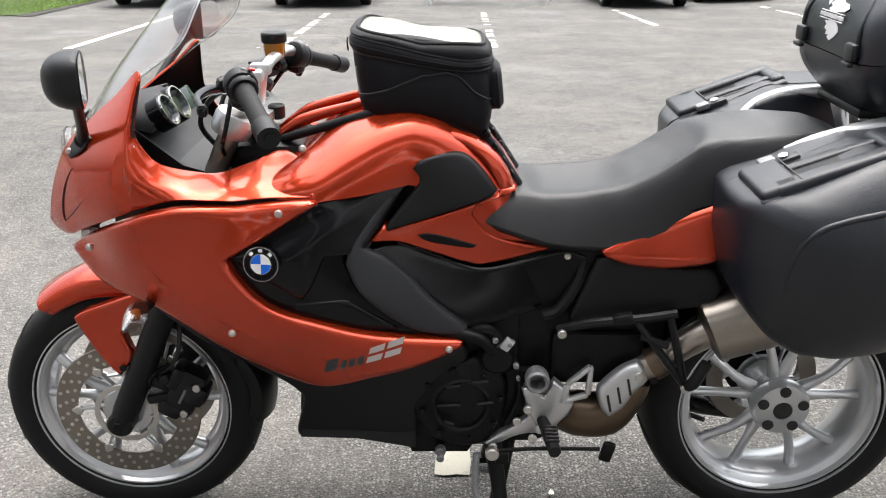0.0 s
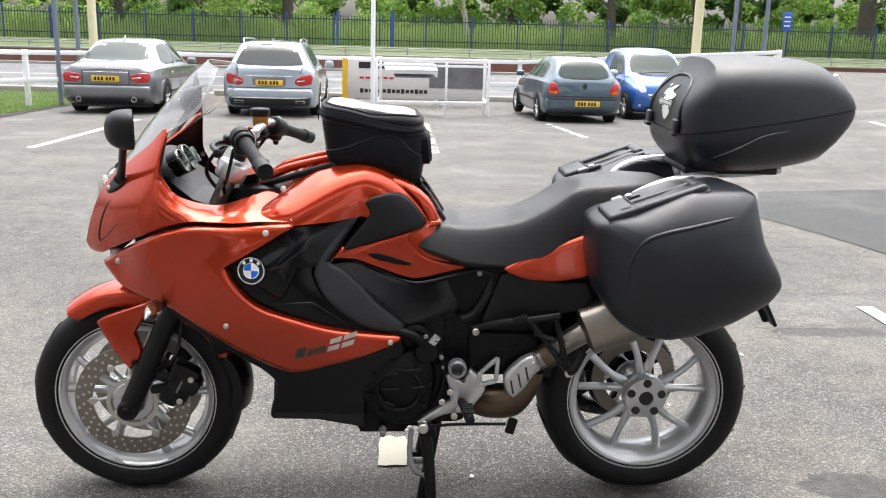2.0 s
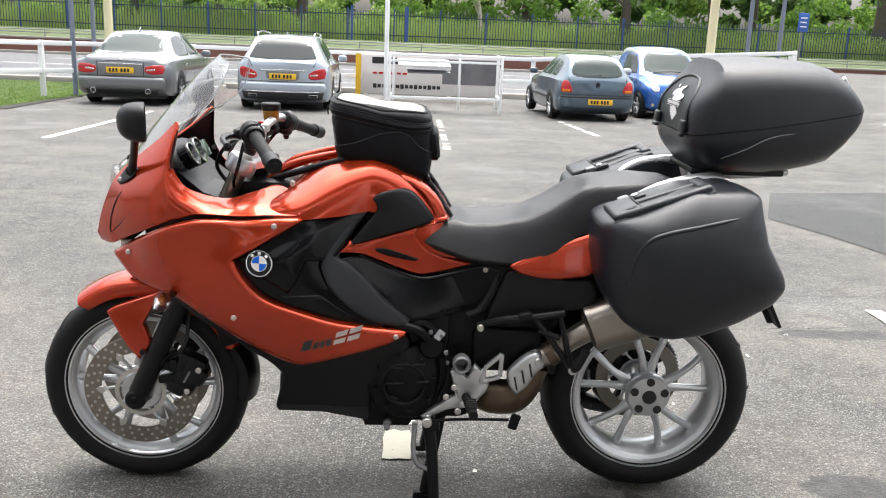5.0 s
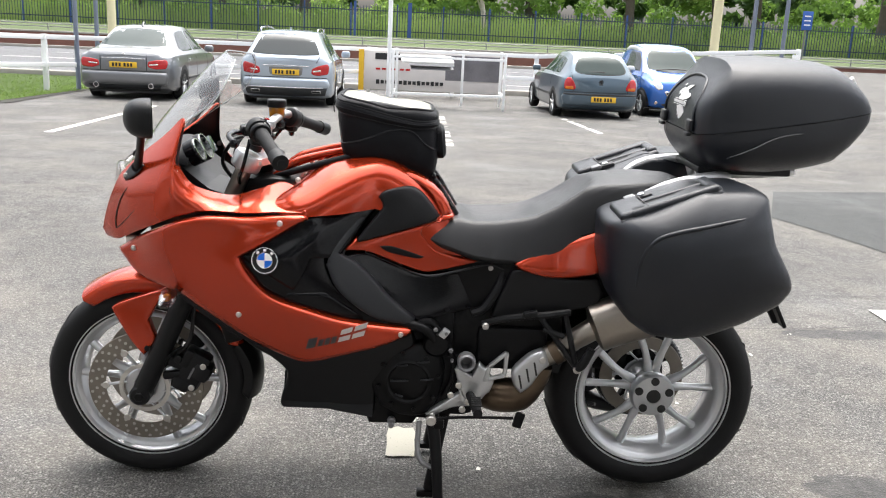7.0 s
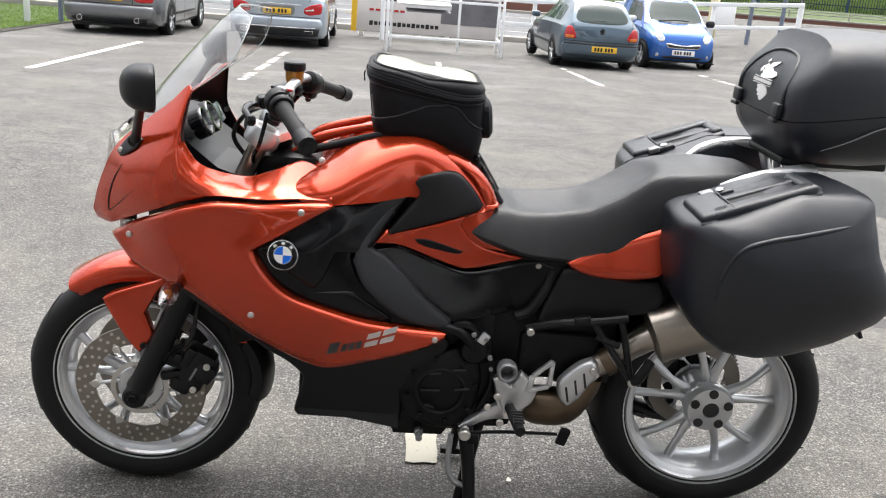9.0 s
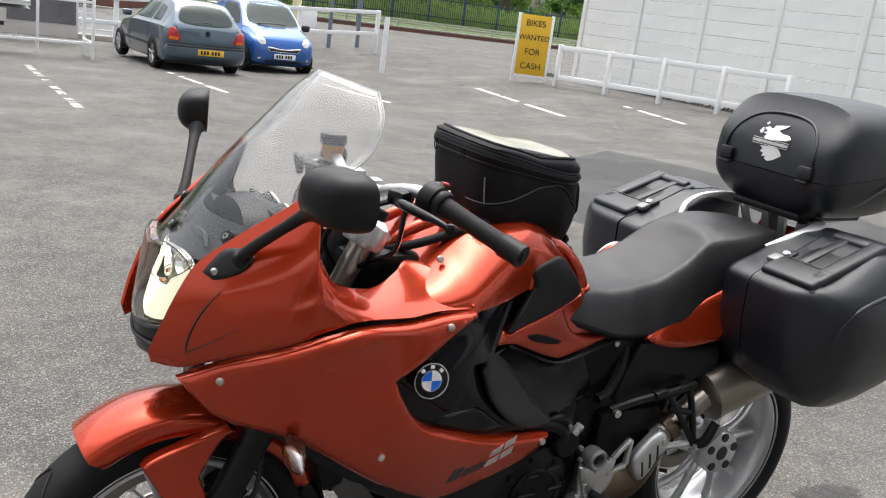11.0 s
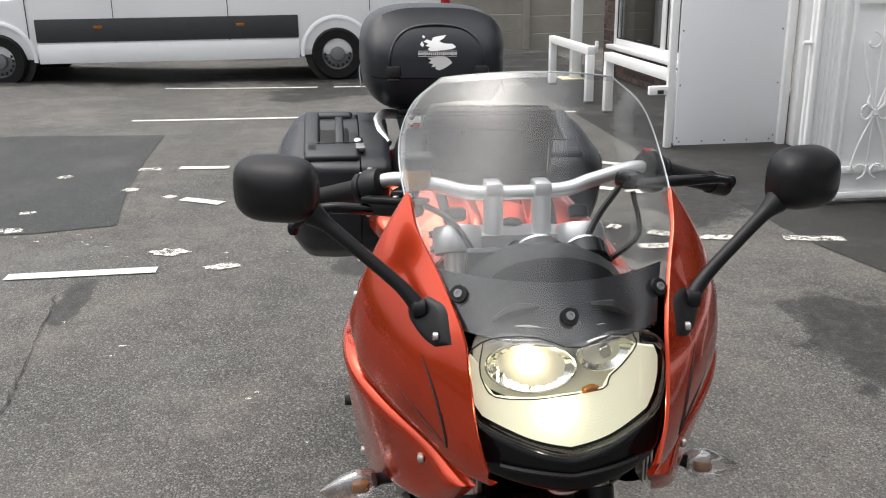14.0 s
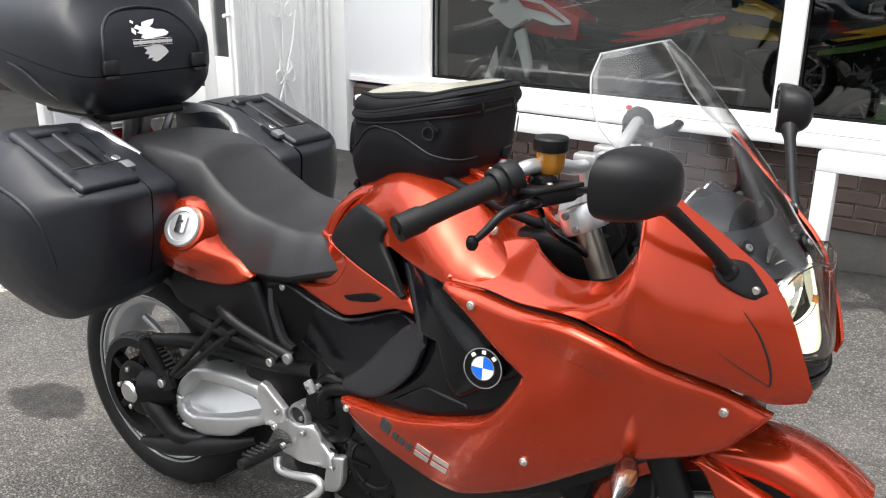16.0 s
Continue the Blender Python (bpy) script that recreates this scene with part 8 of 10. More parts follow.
# --- wheels ---
def wheel(c, R, tyre, rimw, spokes, name, disc_ys, disc_r, twist):
    w = part(name, lathe(tyre, 72, "y", tuple(c), closed=True), "rubber", bike, "black road tyre on silver alloy rim")
    face = [(.236, 0), (.234, -.003), (.2295, -.003), (.2285, .004), (.2245, .005), (.2235, .001), (.2195, .0015), (.2165, .012), (.2060, .017), (.2030, .020), (.1965, .034)]
    prof = [(.236, -rimw + .006), (.222, -rimw + .012), (.210, -.02), (.210, .02), (.222, rimw - .012), (.236, rimw - .006)] + [(r, rimw - h) for r, h in face] + [(.192, .010), (.192, -.010)] + [(r, -rimw + h) for r, h in reversed(face)]
    part("rim", lathe(prof, 72, "y", tuple(c), closed=True), "alloy", w)
    for k in range(spokes):
        a = 2 * math.pi * (k // 2) / (spokes / 2) + (twist if k % 2 else -twist) + .3
        a2 = a + (.17 if k % 2 else -.17) * .9
        p = [c + Vector((.045 * math.cos(a), -.03, .045 * math.sin(a))), c + Vector((.12 * math.cos((a + a2) / 2), -.034, .12 * math.sin((a + a2) / 2))), c + Vector((.200 * math.cos(a2), -.02, .200 * math.sin(a2)))]
        bm = tube(p, [.0165, .0105, .0125], 10, 5)
        part("spoke", bm, "alloy", w)
    part("hub", lathe([(.020, -.060), (.055, -.060), (.062, -.052), (.058, -.02), (.045, .0), (.058, .04), (.05, .055), (.020, .055)], 40, "y", tuple(c), closed=True), "alloy", w)
    for y in disc_ys:
        d = part("brake_disc", lathe([(disc_r * .70, y - .0025), (disc_r - .002, y - .0025), (disc_r, y), (disc_r - .002, y + .0025), (disc_r * .70, y + .0025)], 64, "y", tuple(c), closed=True), "disc", w, "drilled steel brake disc")
        so = -.0035 if y < 0 else .0035
        bm = bmesh.new()
        for k in range(30):
            a = 2 * math.pi * k / 30
            for j, rr in enumerate((.76, .85, .94)):
                aa = a + .07 * j
                o = lathe([(.0005, -.0006), (.0045, -.0006), (.0045, .0006), (.0005, .0006)], 8, "y", (c.x + disc_r * rr * math.cos(aa), c.y + y + so, c.z + disc_r * rr * math.sin(aa)))
                me = bpy.data.meshes.new("t")
                o.to_mesh(me)
                o.free()
                bm.from_mesh(me)
                bpy.data.meshes.remove(me)
        hh = part("drilling", bm, "bolt", w)
        hh["kind"] = "stuff"
        part("disc_carrier", lathe([(.036, y - .004), (.056, y - .004), (.060, y), (.056, y + .004), (.036, y + .004)], 36, "y", tuple(c), closed=True), "alloy", w)
        for k in range(6):
            a = 2 * math.pi * k / 6
            part("carrier_arm", bar((c.x + .052 * math.cos(a - .25), c.y + y, c.z + .052 * math.sin(a - .25)), (c.x + disc_r * .70 * math.cos(a), c.y + y, c.z + disc_r * .70 * math.sin(a)), .014, .006, .002), "alloy", w)
        for k in range(6):
            a = 2 * math.pi * k / 6
            part("disc_button", disc((c.x + disc_r * .69 * math.cos(a), c.y + y + so, c.z + disc_r * .69 * math.sin(a)), .011, .008, n=12), "bolt", w)
    return w


tf = [(.224, -.046), (.236, -.056), (.262, -.061), (.282, -.054), (.294, -.037), (.300, -.018), (.3015, 0), (.300, .018), (.294, .037), (.282, .054), (.262, .061), (.236, .056), (.224, .046)]
tr = [(.224, -.072), (.238, -.086), (.262, -.091), (.285, -.084), (.301, -.063), (.310, -.033), (.313, 0), (.310, .033), (.301, .063), (.285, .084), (.262, .091), (.238, .086), (.224, .072)]
fw = wheel(FW, .3015, tf, .050, 10, "front_wheel", (-.075, .075), .167, .10)
rw = wheel(RW, .313, tr, .078, 10, "rear_wheel", (.066,), .132, .13)
# rear hub face on the left: machined boss with five holes
part("hub_face", lathe([(.022, -.092), (.060, -.088), (.066, -.078), (.066, -.06), (.050, -.04), (.022, -.04)], 40, "y", tuple(RW), closed=True), "alloy", rw)
for k in range(5):
    a = 2 * math.pi * k / 5 + .3
    part("stud_hole", disc((RW.x + .047 * math.cos(a), -.0905, RW.z + .047 * math.sin(a)), .0125, .006, n=16), "ink", rw)
part("axle_bore", disc((RW.x, -.088, RW.z), .021, .008, n=20), "ink", rw)
part("valve", rod((RW.x - .19, -.03, RW.z - .05), (RW.x - .165, -.06, RW.z - .045), .006, 8), "ink", rw)
# tread grooves
for c, R, hw, parent in ((FW, .3015, .045, fw), (RW, .313, .07, rw)):
    gro = part("tread_groove", tube([Vector((0, -hw, R - .0105)), Vector((.02, -hw * .6, R - .0042)), Vector((.05, -hw * .15, R - .0022))], [.0015, .0028, .0018], 6, 4), "ink", parent)
    gro.location = c
    for k in range(1, 26):
        o = gro.copy()
        scene.collection.objects.link(o)
        o.rotation_euler = (0, 2 * math.pi * (k // 2) / 13, 0)
        o.scale = (1, -1 if k % 2 else 1, 1)


def caliper(c, m):
    cal = part("caliper", join(box((0, 0, 0), (.074, .058, .125), .018), box((.024, -.004, .012), (.055, .066, .056), .016), box((-.012, -.002, -.050), (.058, .064, .040), .014), box((-.030, -.003, .030), (.030, .058, .060), .010)), "black_matt", bike, "black brake caliper")
    cal.matrix_basis = Matrix.Translation(c) @ m
    part("lettering_bar", box((.0, -.0335, .0), (.006, .002, .040), .001), "tread", cal)
    for z in (-.04, .035):
        part("caliper_bolt", disc((.02, -.033, z), .009, .008, n=8), "bolt", cal)


caliper((-.594, -.085, .362), pose(0, 0, 0, 0, 28, 0))
caliper((-.594, .085, .362), pose(0, 0, 0, 0, 28, 180))
for s in (-1, 1):
    part("caliper_bracket", join(box((-.655, s * .094, .392), (.085, .030, .034), .010, (0, 20, 0)), box((-.650, s * .098, .350), (.060, .026, .024), .008, (0, -10, 0)), disc((-.632, s * .112, .402), .012, .012, n=12)), "black_matt", bike, "black caliper mount on the fork leg")
    part("hose_guide", tube([(-.62, s * .108, .44), (-.655, s * .118, .415), (-.67, s * .112, .38)], .005, 8), "black_gloss", bike)
for s in (-1, 1):
    part("brake_hose", tube([(-.65, s * .10, .40), (-.60, s * .10, .46), (-.585, s * .085, .56), (-.55, s * .06, .68)], .0055, 8), "ink", bike)
    part("sensor_ring", lathe([(.062, -.002), (.074, -.002), (.074, .002), (.062, .002)], 48, "y", (FW.x, s * .088, FW.z), closed=True), "bolt", bike)


def fender():
    def arc(a0, a1, n, r0, hw, drop):
        rings = []
        for k in range(n + 1):
            a = radians(a0 + (a1 - a0) * k / n)
            e = min(1.0, min(k, n - k) / 2.0 + .45)
            r = r0 + .012 * math.sin(math.pi * k / n)
            sec = [(-hw * 1.0, -drop * e), (-hw * 1.0, -drop * .4), (-hw * .86, -.006), (-hw * .5, .004), (0, .010), (hw * .5, .004), (hw * .86, -.006), (hw, -drop * .4), (hw, -drop * e)]
            sec += [(y * .94, z - .006) for y, z in reversed(sec)]
            rings.append([(FW.x + (r + z) * math.cos(a), y, FW.z + (r + z) * math.sin(a)) for y, z in sec])
        return loft(rings)
    part("front_mudguard", arc(123, 62, 22, .325, .078, .045), "orange", bike, "glossy orange front mudguard", angle=50)
    part("mudguard_tail", arc(63, 26, 14, .314, .064, .04), "orange", bike, "orange mudguard tail", angle=50)
    part("mudguard_flap", arc(27, -7, 14, .313, .064, .035), "black_matt", bike, "black mudguard extension")
    brk = [(-.818, .548), (-.79, .566), (-.664, .611), (-.645, .60), (-.673, .584), (-.713, .517), (-.691, .459), (-.727, .411), (-.766, .458)]
    both("mudguard_bracket", lambda: drape(brk, lambda u, v: .095 + .25 * max(0, .56 - v) * .35, off=0.012, edge=0.008, thick=0.02), "orange", bike, "orange mudguard side bracket")
    for s in (-1, 1):
        part("bracket_screw", disc((-.715, s * .124, .437), .008, .006, n=10), "engine", bike)


fender()


# --- belly, engine, frame ---
def lower():
    belly = [(-.487, .571), (-.397, .516), (-.309, .468), (-.264, .451), (-.156, .474), (.033, .532), (.048, .503), (.03, .47), (-.033, .420), (-.06, .35), (-.065, .262), (-.185, .282), (-.329, .275), (-.335, .298), (-.313, .385), (-.32, .413), (-.356, .45), (-.414, .49)]
    both("belly_pan", lambda: drape(belly, lambda u, v: body_w(u, v) - .020, off=0.0, edge=0.010), "black_matt", bike, "satin black belly panel")
    part("belly_floor", loft([[(x, -w, z), (x, w, z), (x, w * .8, z + .10), (x, -w * .8, z + .10)] for x, w, z in ((-.325, .155, .285), (-.20, .158, .285), (-.07, .158, .262))]), "black_matt", bike)
    part("engine_block", join(box((-.02, 0, .47), (.36, .28, .30), .03), box((.10, 0, .36), (.26, .30, .20), .04), box((-.10, 0, .60), (.22, .24, .22), .03, (0, -20, 0)), box((.0, 0, .30), (.26, .26, .12), .03)), "engine", bike, "black parallel-twin engine block")
    part("frame_core", box((-.03, 0, .845), (.26, .24, .15), .03), "engine", bike, "black frame under the tank")
    part("sump", loft([[(x, -w, z), (x, w, z), (x, w * 1.05, z + .10), (x, -w * 1.05, z + .10)] for x, w, z in ((-.095, .120, .262), (-.080, .132, .234), (.045, .132, .236), (.066, .120, .262))]), "engine", bike, "black engine sump")
    casing = [(.023, .488), (.071, .502), (.115, .477), (.132, .418), (.120, .337), (.084, .278), (.013, .272), (-.050, .300), (-.078, .362), (-.080, .418), (-.054, .455), (-.014, .473)]

    def casing_y(u, v):
        """Two overlapping swells of the left engine casing."""
        return .166 + .020 * math.exp(-(((u - .035) / .075) ** 2 + ((v - .405) / .07) ** 2) ** 2) + .008 * math.exp(-(((u - .06) / .04) ** 2 + ((v - .305) / .04) ** 2) ** 2)
    part("drain_bolt", disc((-.015, -.150, .250), .012, .02, n=8), "tread", bike)
    for s in (-1, 1):
        part("crankcase_cover", drape(casing, casing_y, off=0.0, edge=0.016, thick=0.05) if s < 0 else lathe([(.002, .166), (.062, .164), (.080, .156), (.086, .140), (.086, .11)], 40, "y", (-.025, 0, .395)), "engine", bike, "black engine cover")
        cx, cz, cr, cy = (.030, .385, .086, .176) if s < 0 else (-.025, .395, .078, .156)
        part("cover_rib", lathe([(cr - .032, s * (cy + .007)), (cr - .026, s * (cy + .011)), (cr - .020, s * (cy + .007))], 40, "y", (cx, 0, cz), closed=True), "engine", bike)
        for k in range(8):
            a = 2 * math.pi * k / 8 + .2
            part("cover_bolt", disc((cx + cr * math.cos(a), s * cy, cz + cr * math.sin(a)), .006, .012, n=8), "engine", bike)
        for x, z, ln, tilt in ((.012, .437, .030, -8), (.004, .391, .050, -2), (.082, .397, .036, -6), (.070, .449, .034, -6), (.004, .347, .024, 18)):
            part("cover_rib", box((x, s * (cy + .012), z), (ln, .007, .005), .002, (0, tilt, 0)), "charcoal" if s < 0 else "engine", bike)
        part("water_pump", lathe([(.002, s * .186), (.030, s * .184), (.038, s * .174), (.040, s * .14)], 24, "y", (.105, 0, .50)), "engine", bike)
        part("pump_hose", tube([(.105, s * .17, .50), (.07, s * .18, .545), (.0, s * .175, .56), (-.06, s * .17, .55)], .014, 10), "engine", bike)
        part("oil_line", tube([(.12, s * .15, .52), (.15, s * .165, .47), (.155, s * .165, .40), (.13, s * .16, .33)], .007, 8), "engine", bike)
        part("upper_hose", tube([(.04, s * .16, .55), (.09, s * .17, .56), (.13, s * .16, .50)], .012, 8), "engine", bike)
        for x, z, r in ((.055, .552, .007), (.10, .545, .008), (.13, .535, .006), (.145, .485, .008), (.15, .455, .006), (-.015, .252, .011)):
            part("case_bolt", disc((x, s * .182, z), r * .8, .012, n=10), "tread", bike)
        part("clip", box((.125, s * .18, .535), (.022, .01, .03), .003, (0, 35, 0)), "alloy", bike)
        fr = [(.287, .714), (.272, .666), (.218, .600), (.186, .585), (.059, .560), (.044, .562), (-.095, .686), (-.159, .750), (-.097, .756), (-.036, .728), (.041, .696), (.088, .690), (.239, .722)]
    both("frame_panel", lambda: drape(fr, lambda u, v: body_w(u, v) - .012, off=0.0, edge=0.008), "black_gloss", bike, "gloss black frame infill")
    both("frame_edge", lambda: tube([(.285, -.128, .712), (.24, -.126, .722), (.16, -.134, .704), (.088, -.140, .689), (.04, -.142, .694), (-.04, -.15, .728), (-.10, -.17, .757)], .0035, 6, 5), "charcoal", bike)
    both("frame_strut", lambda: tube([(.285, -.118, .70), (.27, -.13, .655), (.235, -.14, .60), (.20, -.145, .585)], [.012, .014, .013, .012], 8), "black_matt", bike, "black curved frame strut")
    sub = [(.305, .715), (.345, .722), (.46, .702), (.545, .705), (.565, .66), (.54, .62), (.44, .598), (.30, .566), (.255, .572), (.262, .60)]
    both("side_cover", lambda: drape(sub, lambda u, v: .150 + .08 * (u - .3), off=0.0, edge=0.010), "black_matt", bike, "satin black side cover")
    both("subframe_rail", lambda: tube([(.23, -.165, .562), (.30, -.178, .585), (.40, -.186, .60), (.47, -.186, .612)], .010, 8), "black_matt", bike)
    both("rail_clamp", lambda: box((.36, -.186, .602), (.04, .022, .016), .004, (0, -12, 0)), "black_matt", bike)
    both("rail_bolt", lambda: disc((.238, -.180, .560), .010, .012, n=10), "bolt", bike)
    part("under_seat", loft([[(x, -w, z0), (x, w, z0), (x, w, z1), (x, -w, z1)] for x, w, z0, z1 in ((.0, .10, .55, .78), (.20, .12, .56, .76), (.42, .14, .60, .80), (.62, .14, .66, .86), (.86, .10, .76, .93))]), "engine", bike, smooth=False)
    part("gearbox_case", join(box((.24, 0, .50), (.30, .25, .20), .03), box((.36, 0, .56), (.22, .26, .14), .03)), "engine", bike, "black gearbox casing")
    part("lower_tray", box((.32, -.135, .485), (.20, .03, .12), .015), "engine", bike)
    # pannier and exhaust hangers
    for a, b in (((.385, .60), (.497, .452)), ((.455, .61), (.497, .452)), ((.40, .56), (.455, .545))):
        part("hanger_strut", tube([(a[0], -.185, a[1]), ((a[0] + b[0]) / 2, -.195, (a[1] + b[1]) / 2), (b[0], -.20, b[1])], .0085, 8), "black_matt", bike, "black pillion hanger strut")
    part("pillion_peg", tube([(.497, -.20, .452), (.508, -.222, .470), (.530, -.226, .520)], [.012, .013, .012], 10), "black_matt", bike, "folded pillion footpeg")
    part("hanger_bolt", disc((.497, -.212, .452), .011, .012, n=10), "bolt", bike)
    for a, b in (((.358, .645), (.545, .447)), ((.313, .628), (.530, .448))):
        part("hanger_strut", tube([(a[0], .186, a[1]), ((a[0] + b[0]) / 2, .190, (a[1] + b[1]) / 2), (b[0], .194, b[1])], .0085, 10), "black_matt", bike, "black pillion hanger strut")
    part("hanger_rail", tube([(.385, .182, .650), (.355, .188, .642), (.313, .190, .628), (.23, .190, .608), (.167, .186, .592)], [.009, .012, .012, .011, .013], 10), "black_matt", bike, "black hanger rail")
    part("rail_end", disc((.170, .197, .593), .012, .012, n=14), "tread", bike)
    part("hanger_plate", box((.578, .186, .420), (.044, .016, .050), .008, (0, 28, 0)), "black_matt", bike)
    part("hanger_bolt", disc((.584, .198, .414), .011, .010, n=12), "bolt", bike)
    part("pillion_peg", tube([(.588, .186, .428), (.612, .190, .462), (.640, .192, .502), (.646, .192, .512)], [.013, .018, .018, .010], 12), "rubber", bike, "folded black pillion footpeg")


lower()


def tail():
    seat_top = ((.050, .826), (.060, .834), (.10, .844), (.155, .851), (.195, .846), (.272, .852), (.333, .872), (.394, .904), (.439, .936), (.469, .957), (.531, .966), (.672, .972), (.76, .968), (.80, .955))
    seat_bot = ((.050, .796), (.060, .794), (.078, .788), (.134, .772), (.197, .752), (.26, .745), (.323, .738), (.401, .758), (.548, .824), (.646, .895), (.76, .935), (.80, .945))
    wid = ((.050, .116), (.056, .132), (.072, .143), (.10, .150), (.14, .155), (.17, .158), (.25, .165), (.31, .154), (.36, .154), (.44, .150), (.50, .142), (.53, .140), (.57, .146), (.62, .147), (.68, .140), (.76, .110), (.80, .070))
    rings = []
    for x in np.linspace(.050, .80, 72):
        t = float(np.interp(x, *zip(*seat_top)))
        b = float(np.interp(x, *zip(*seat_bot)))
        w = float(np.interp(x, *zip(*wid)))
        dip = .026 * step01((x - .12) / .12) * step01((.40 - x) / .12)
        sec = []
        for k in range(41):
            u = -1 + 2 * k / 40
            # the step up to the pillion seat is bowed: its middle lies further back than its ends
            back = .075 * max(0, 1 - (1.5 * u) ** 2) * step01((x - .26) / .1) * step01((.62 - x) / .12)
            t = float(np.interp(x - back, *zip(*seat_top)))
            y = math.sin(u * math.pi / 2)
            r = .70 + .10 * step01((x - .48) / .12) + .18 * step01((.14 - x) / .08)
            g = (abs(y) - r) / (1 - r)
            h = 1 - .10 * (y / r) ** 2 if g <= 0 else .90 * (1 - g ** 1.6) - .03 * math.sin(math.pi * g)
            sec.append((x, w * y, b + (t - b) * h - dip * max(0, 1 - (1.5 * y) ** 2) + .004))
        rings.append(sec + [(x, w * .9, b - .012), (x, -w * .9, b - .012)])
    part("seat", loft(rings), "seat", bike, "black stepped dual seat", angle=70)
    tw = lambda u, v: .160 + .16 * max(0, u - .42) - .32 * max(0, v - .725)
    tl = [(.307, .736), (.342, .759), (.411, .788), (.551, .842), (.62, .885), (.70, .925), (.74, .90), (.66, .80), (.60, .73), (.552, .730), (.525, .714), (.447, .698), (.384, .700), (.328, .717)]
    both("tail_panel", lambda: drape(tl, tw, off=0.004, edge=0.016, thick=0.03), "orange", bike, "glossy orange tail panel")
    # fuel filler on the right
    n = Vector((-.12, .84, .52)).normalized()
    m = Matrix.Translation((.466, .194, .822)) @ n.to_track_quat("Z", "Y").to_matrix().to_4x4()
    fill = [(.300, .735), (.342, .759), (.405, .790), (.435, .835), (.470, .868), (.515, .872), (.555, .850), (.600, .800), (.606, .745), (.552, .722), (.525, .706), (.447, .690), (.384, .693), (.328, .712)]
    def swell(u, v):
        f = math.exp(-(((u - .466) / .125) ** 2 + ((v - .818) / .085) ** 2) ** 2)
        return (tw(u, v) + .006) * (1 - f) + (.188 + .143 * (u - .466) - .62 * (v - .822)) * f
    part("filler_surround", drape(fill, swell, side=1, off=0.002, edge=0.014, thick=0.05), "orange", bike, "glossy orange tail panel swelling round the filler")
    part("filler_boss", moved(lathe([(.002, -.045), (.056, -.045), (.053, -.010), (.051, .0), (.047, .003), (.002, .003)], 40, "z"), m), "orange", bike, "orange filler ring")
    cap = part("fuel_cap", moved(lathe([(.002, .0), (.044, .0), (.0455, .006), (.043, .011), (.034, .012), (.032, .009), (.002, .009)], 40, "z"), m), "cast", bike, "round silver fuel cap")
    part("cap_flap", moved(box((0, .004, .0125), (.026, .040, .006), .003), m), "chrome", cap)
    part("cap_slot", moved(box((.0, .010, .0158), (.014, .006, .002), .0005), m), "ink", cap)
    # rear mudguard and plate hanger
    part("tail_underside", tube([(.80, 0, .84), (.95, 0, .80), (1.02, 0, .72), (1.10, 0, .60), (1.13, 0, .545)], [.08, .06, .03, .018, .016], 10), "black_matt", bike, "black tail and plate hanger")
    part("plate_holder", box((1.115, 0, .58), (.012, .11, .09), .004, (0, -28, 0)), "black_matt", bike)
    both("rear_indicator", lambda: tube([(1.06, -.02, .64), (1.06, -.08, .635), (1.06, -.13, .63)], [.008, .014, .006], 8), "black_matt", bike)
    part("tail_lamp", box((.915, 0, .930), (.09, .15, .058), .02, (0, 10, 0)), "red", bike, "red tail lamp")
    for y in (-.028, .028):
        part("carrier_leg", bar((.862, y, .935), (.846, y, 1.0), .024, .012, .004), "cast", bike, "silver carrier leg")
    part("carrier_web", box((.872, 0, .965), (.010, .05, .07), .003, (0, -14, 0)), "tread", bike)
    rings = []
    for k in range(19):
        a = radians(168 - 100 * k / 18)
        r = .335
        rings.append([(RW.x + (r + z) * math.cos(a), y, RW.z + (r + z) * math.sin(a)) for y, z in ((-.085, -.04), (-.09, -.01), (-.05, .008), (0, .012), (.05, .008), (.09, -.01), (.085, -.04), (.07, -.015), (0, .004), (-.07, -.015))])
    part("rear_hugger", loft(rings), "black_matt", bike, "black rear wheel hugger")
    # grab rails and carrier
    both("grab_rail", lambda: tube([(.655, -.150, .945), (.70, -.172, .972), (.765, -.175, .992), (.84, -.150, 1.000), (.88, -.105, .992), (.90, -.06, .985)], [.011, .014, .015, .015, .015, .014], 12), "cast", bike, "silver cast grab rail")
    both("rail_stay", lambda: bar((.84, -.10, .995), (.86, -.085, .93), .03, .02, .006), "cast", bike)
    both("carrier_rail", lambda: tube([(.82, -.06, 1.004), (.92, -.085, .998), (1.02, -.09, 1.006), (1.075, -.085, 1.012)], .0105, 10), "cast", bike, "silver luggage carrier rail")
    part("carrier_cross", box((.87, 0, .998), (.05, .17, .016), .006), "cast", bike)
    part("carrier_cross", box((1.04, 0, 1.008), (.04, .19, .014), .006), "cast", bike)
    both("pannier_rail", lambda: tube([(.56, -.165, .86), (.62, -.185, .90), (.72, -.19, .955), (.84, -.16, .985)], .008, 8), "cast", bike)


tail()


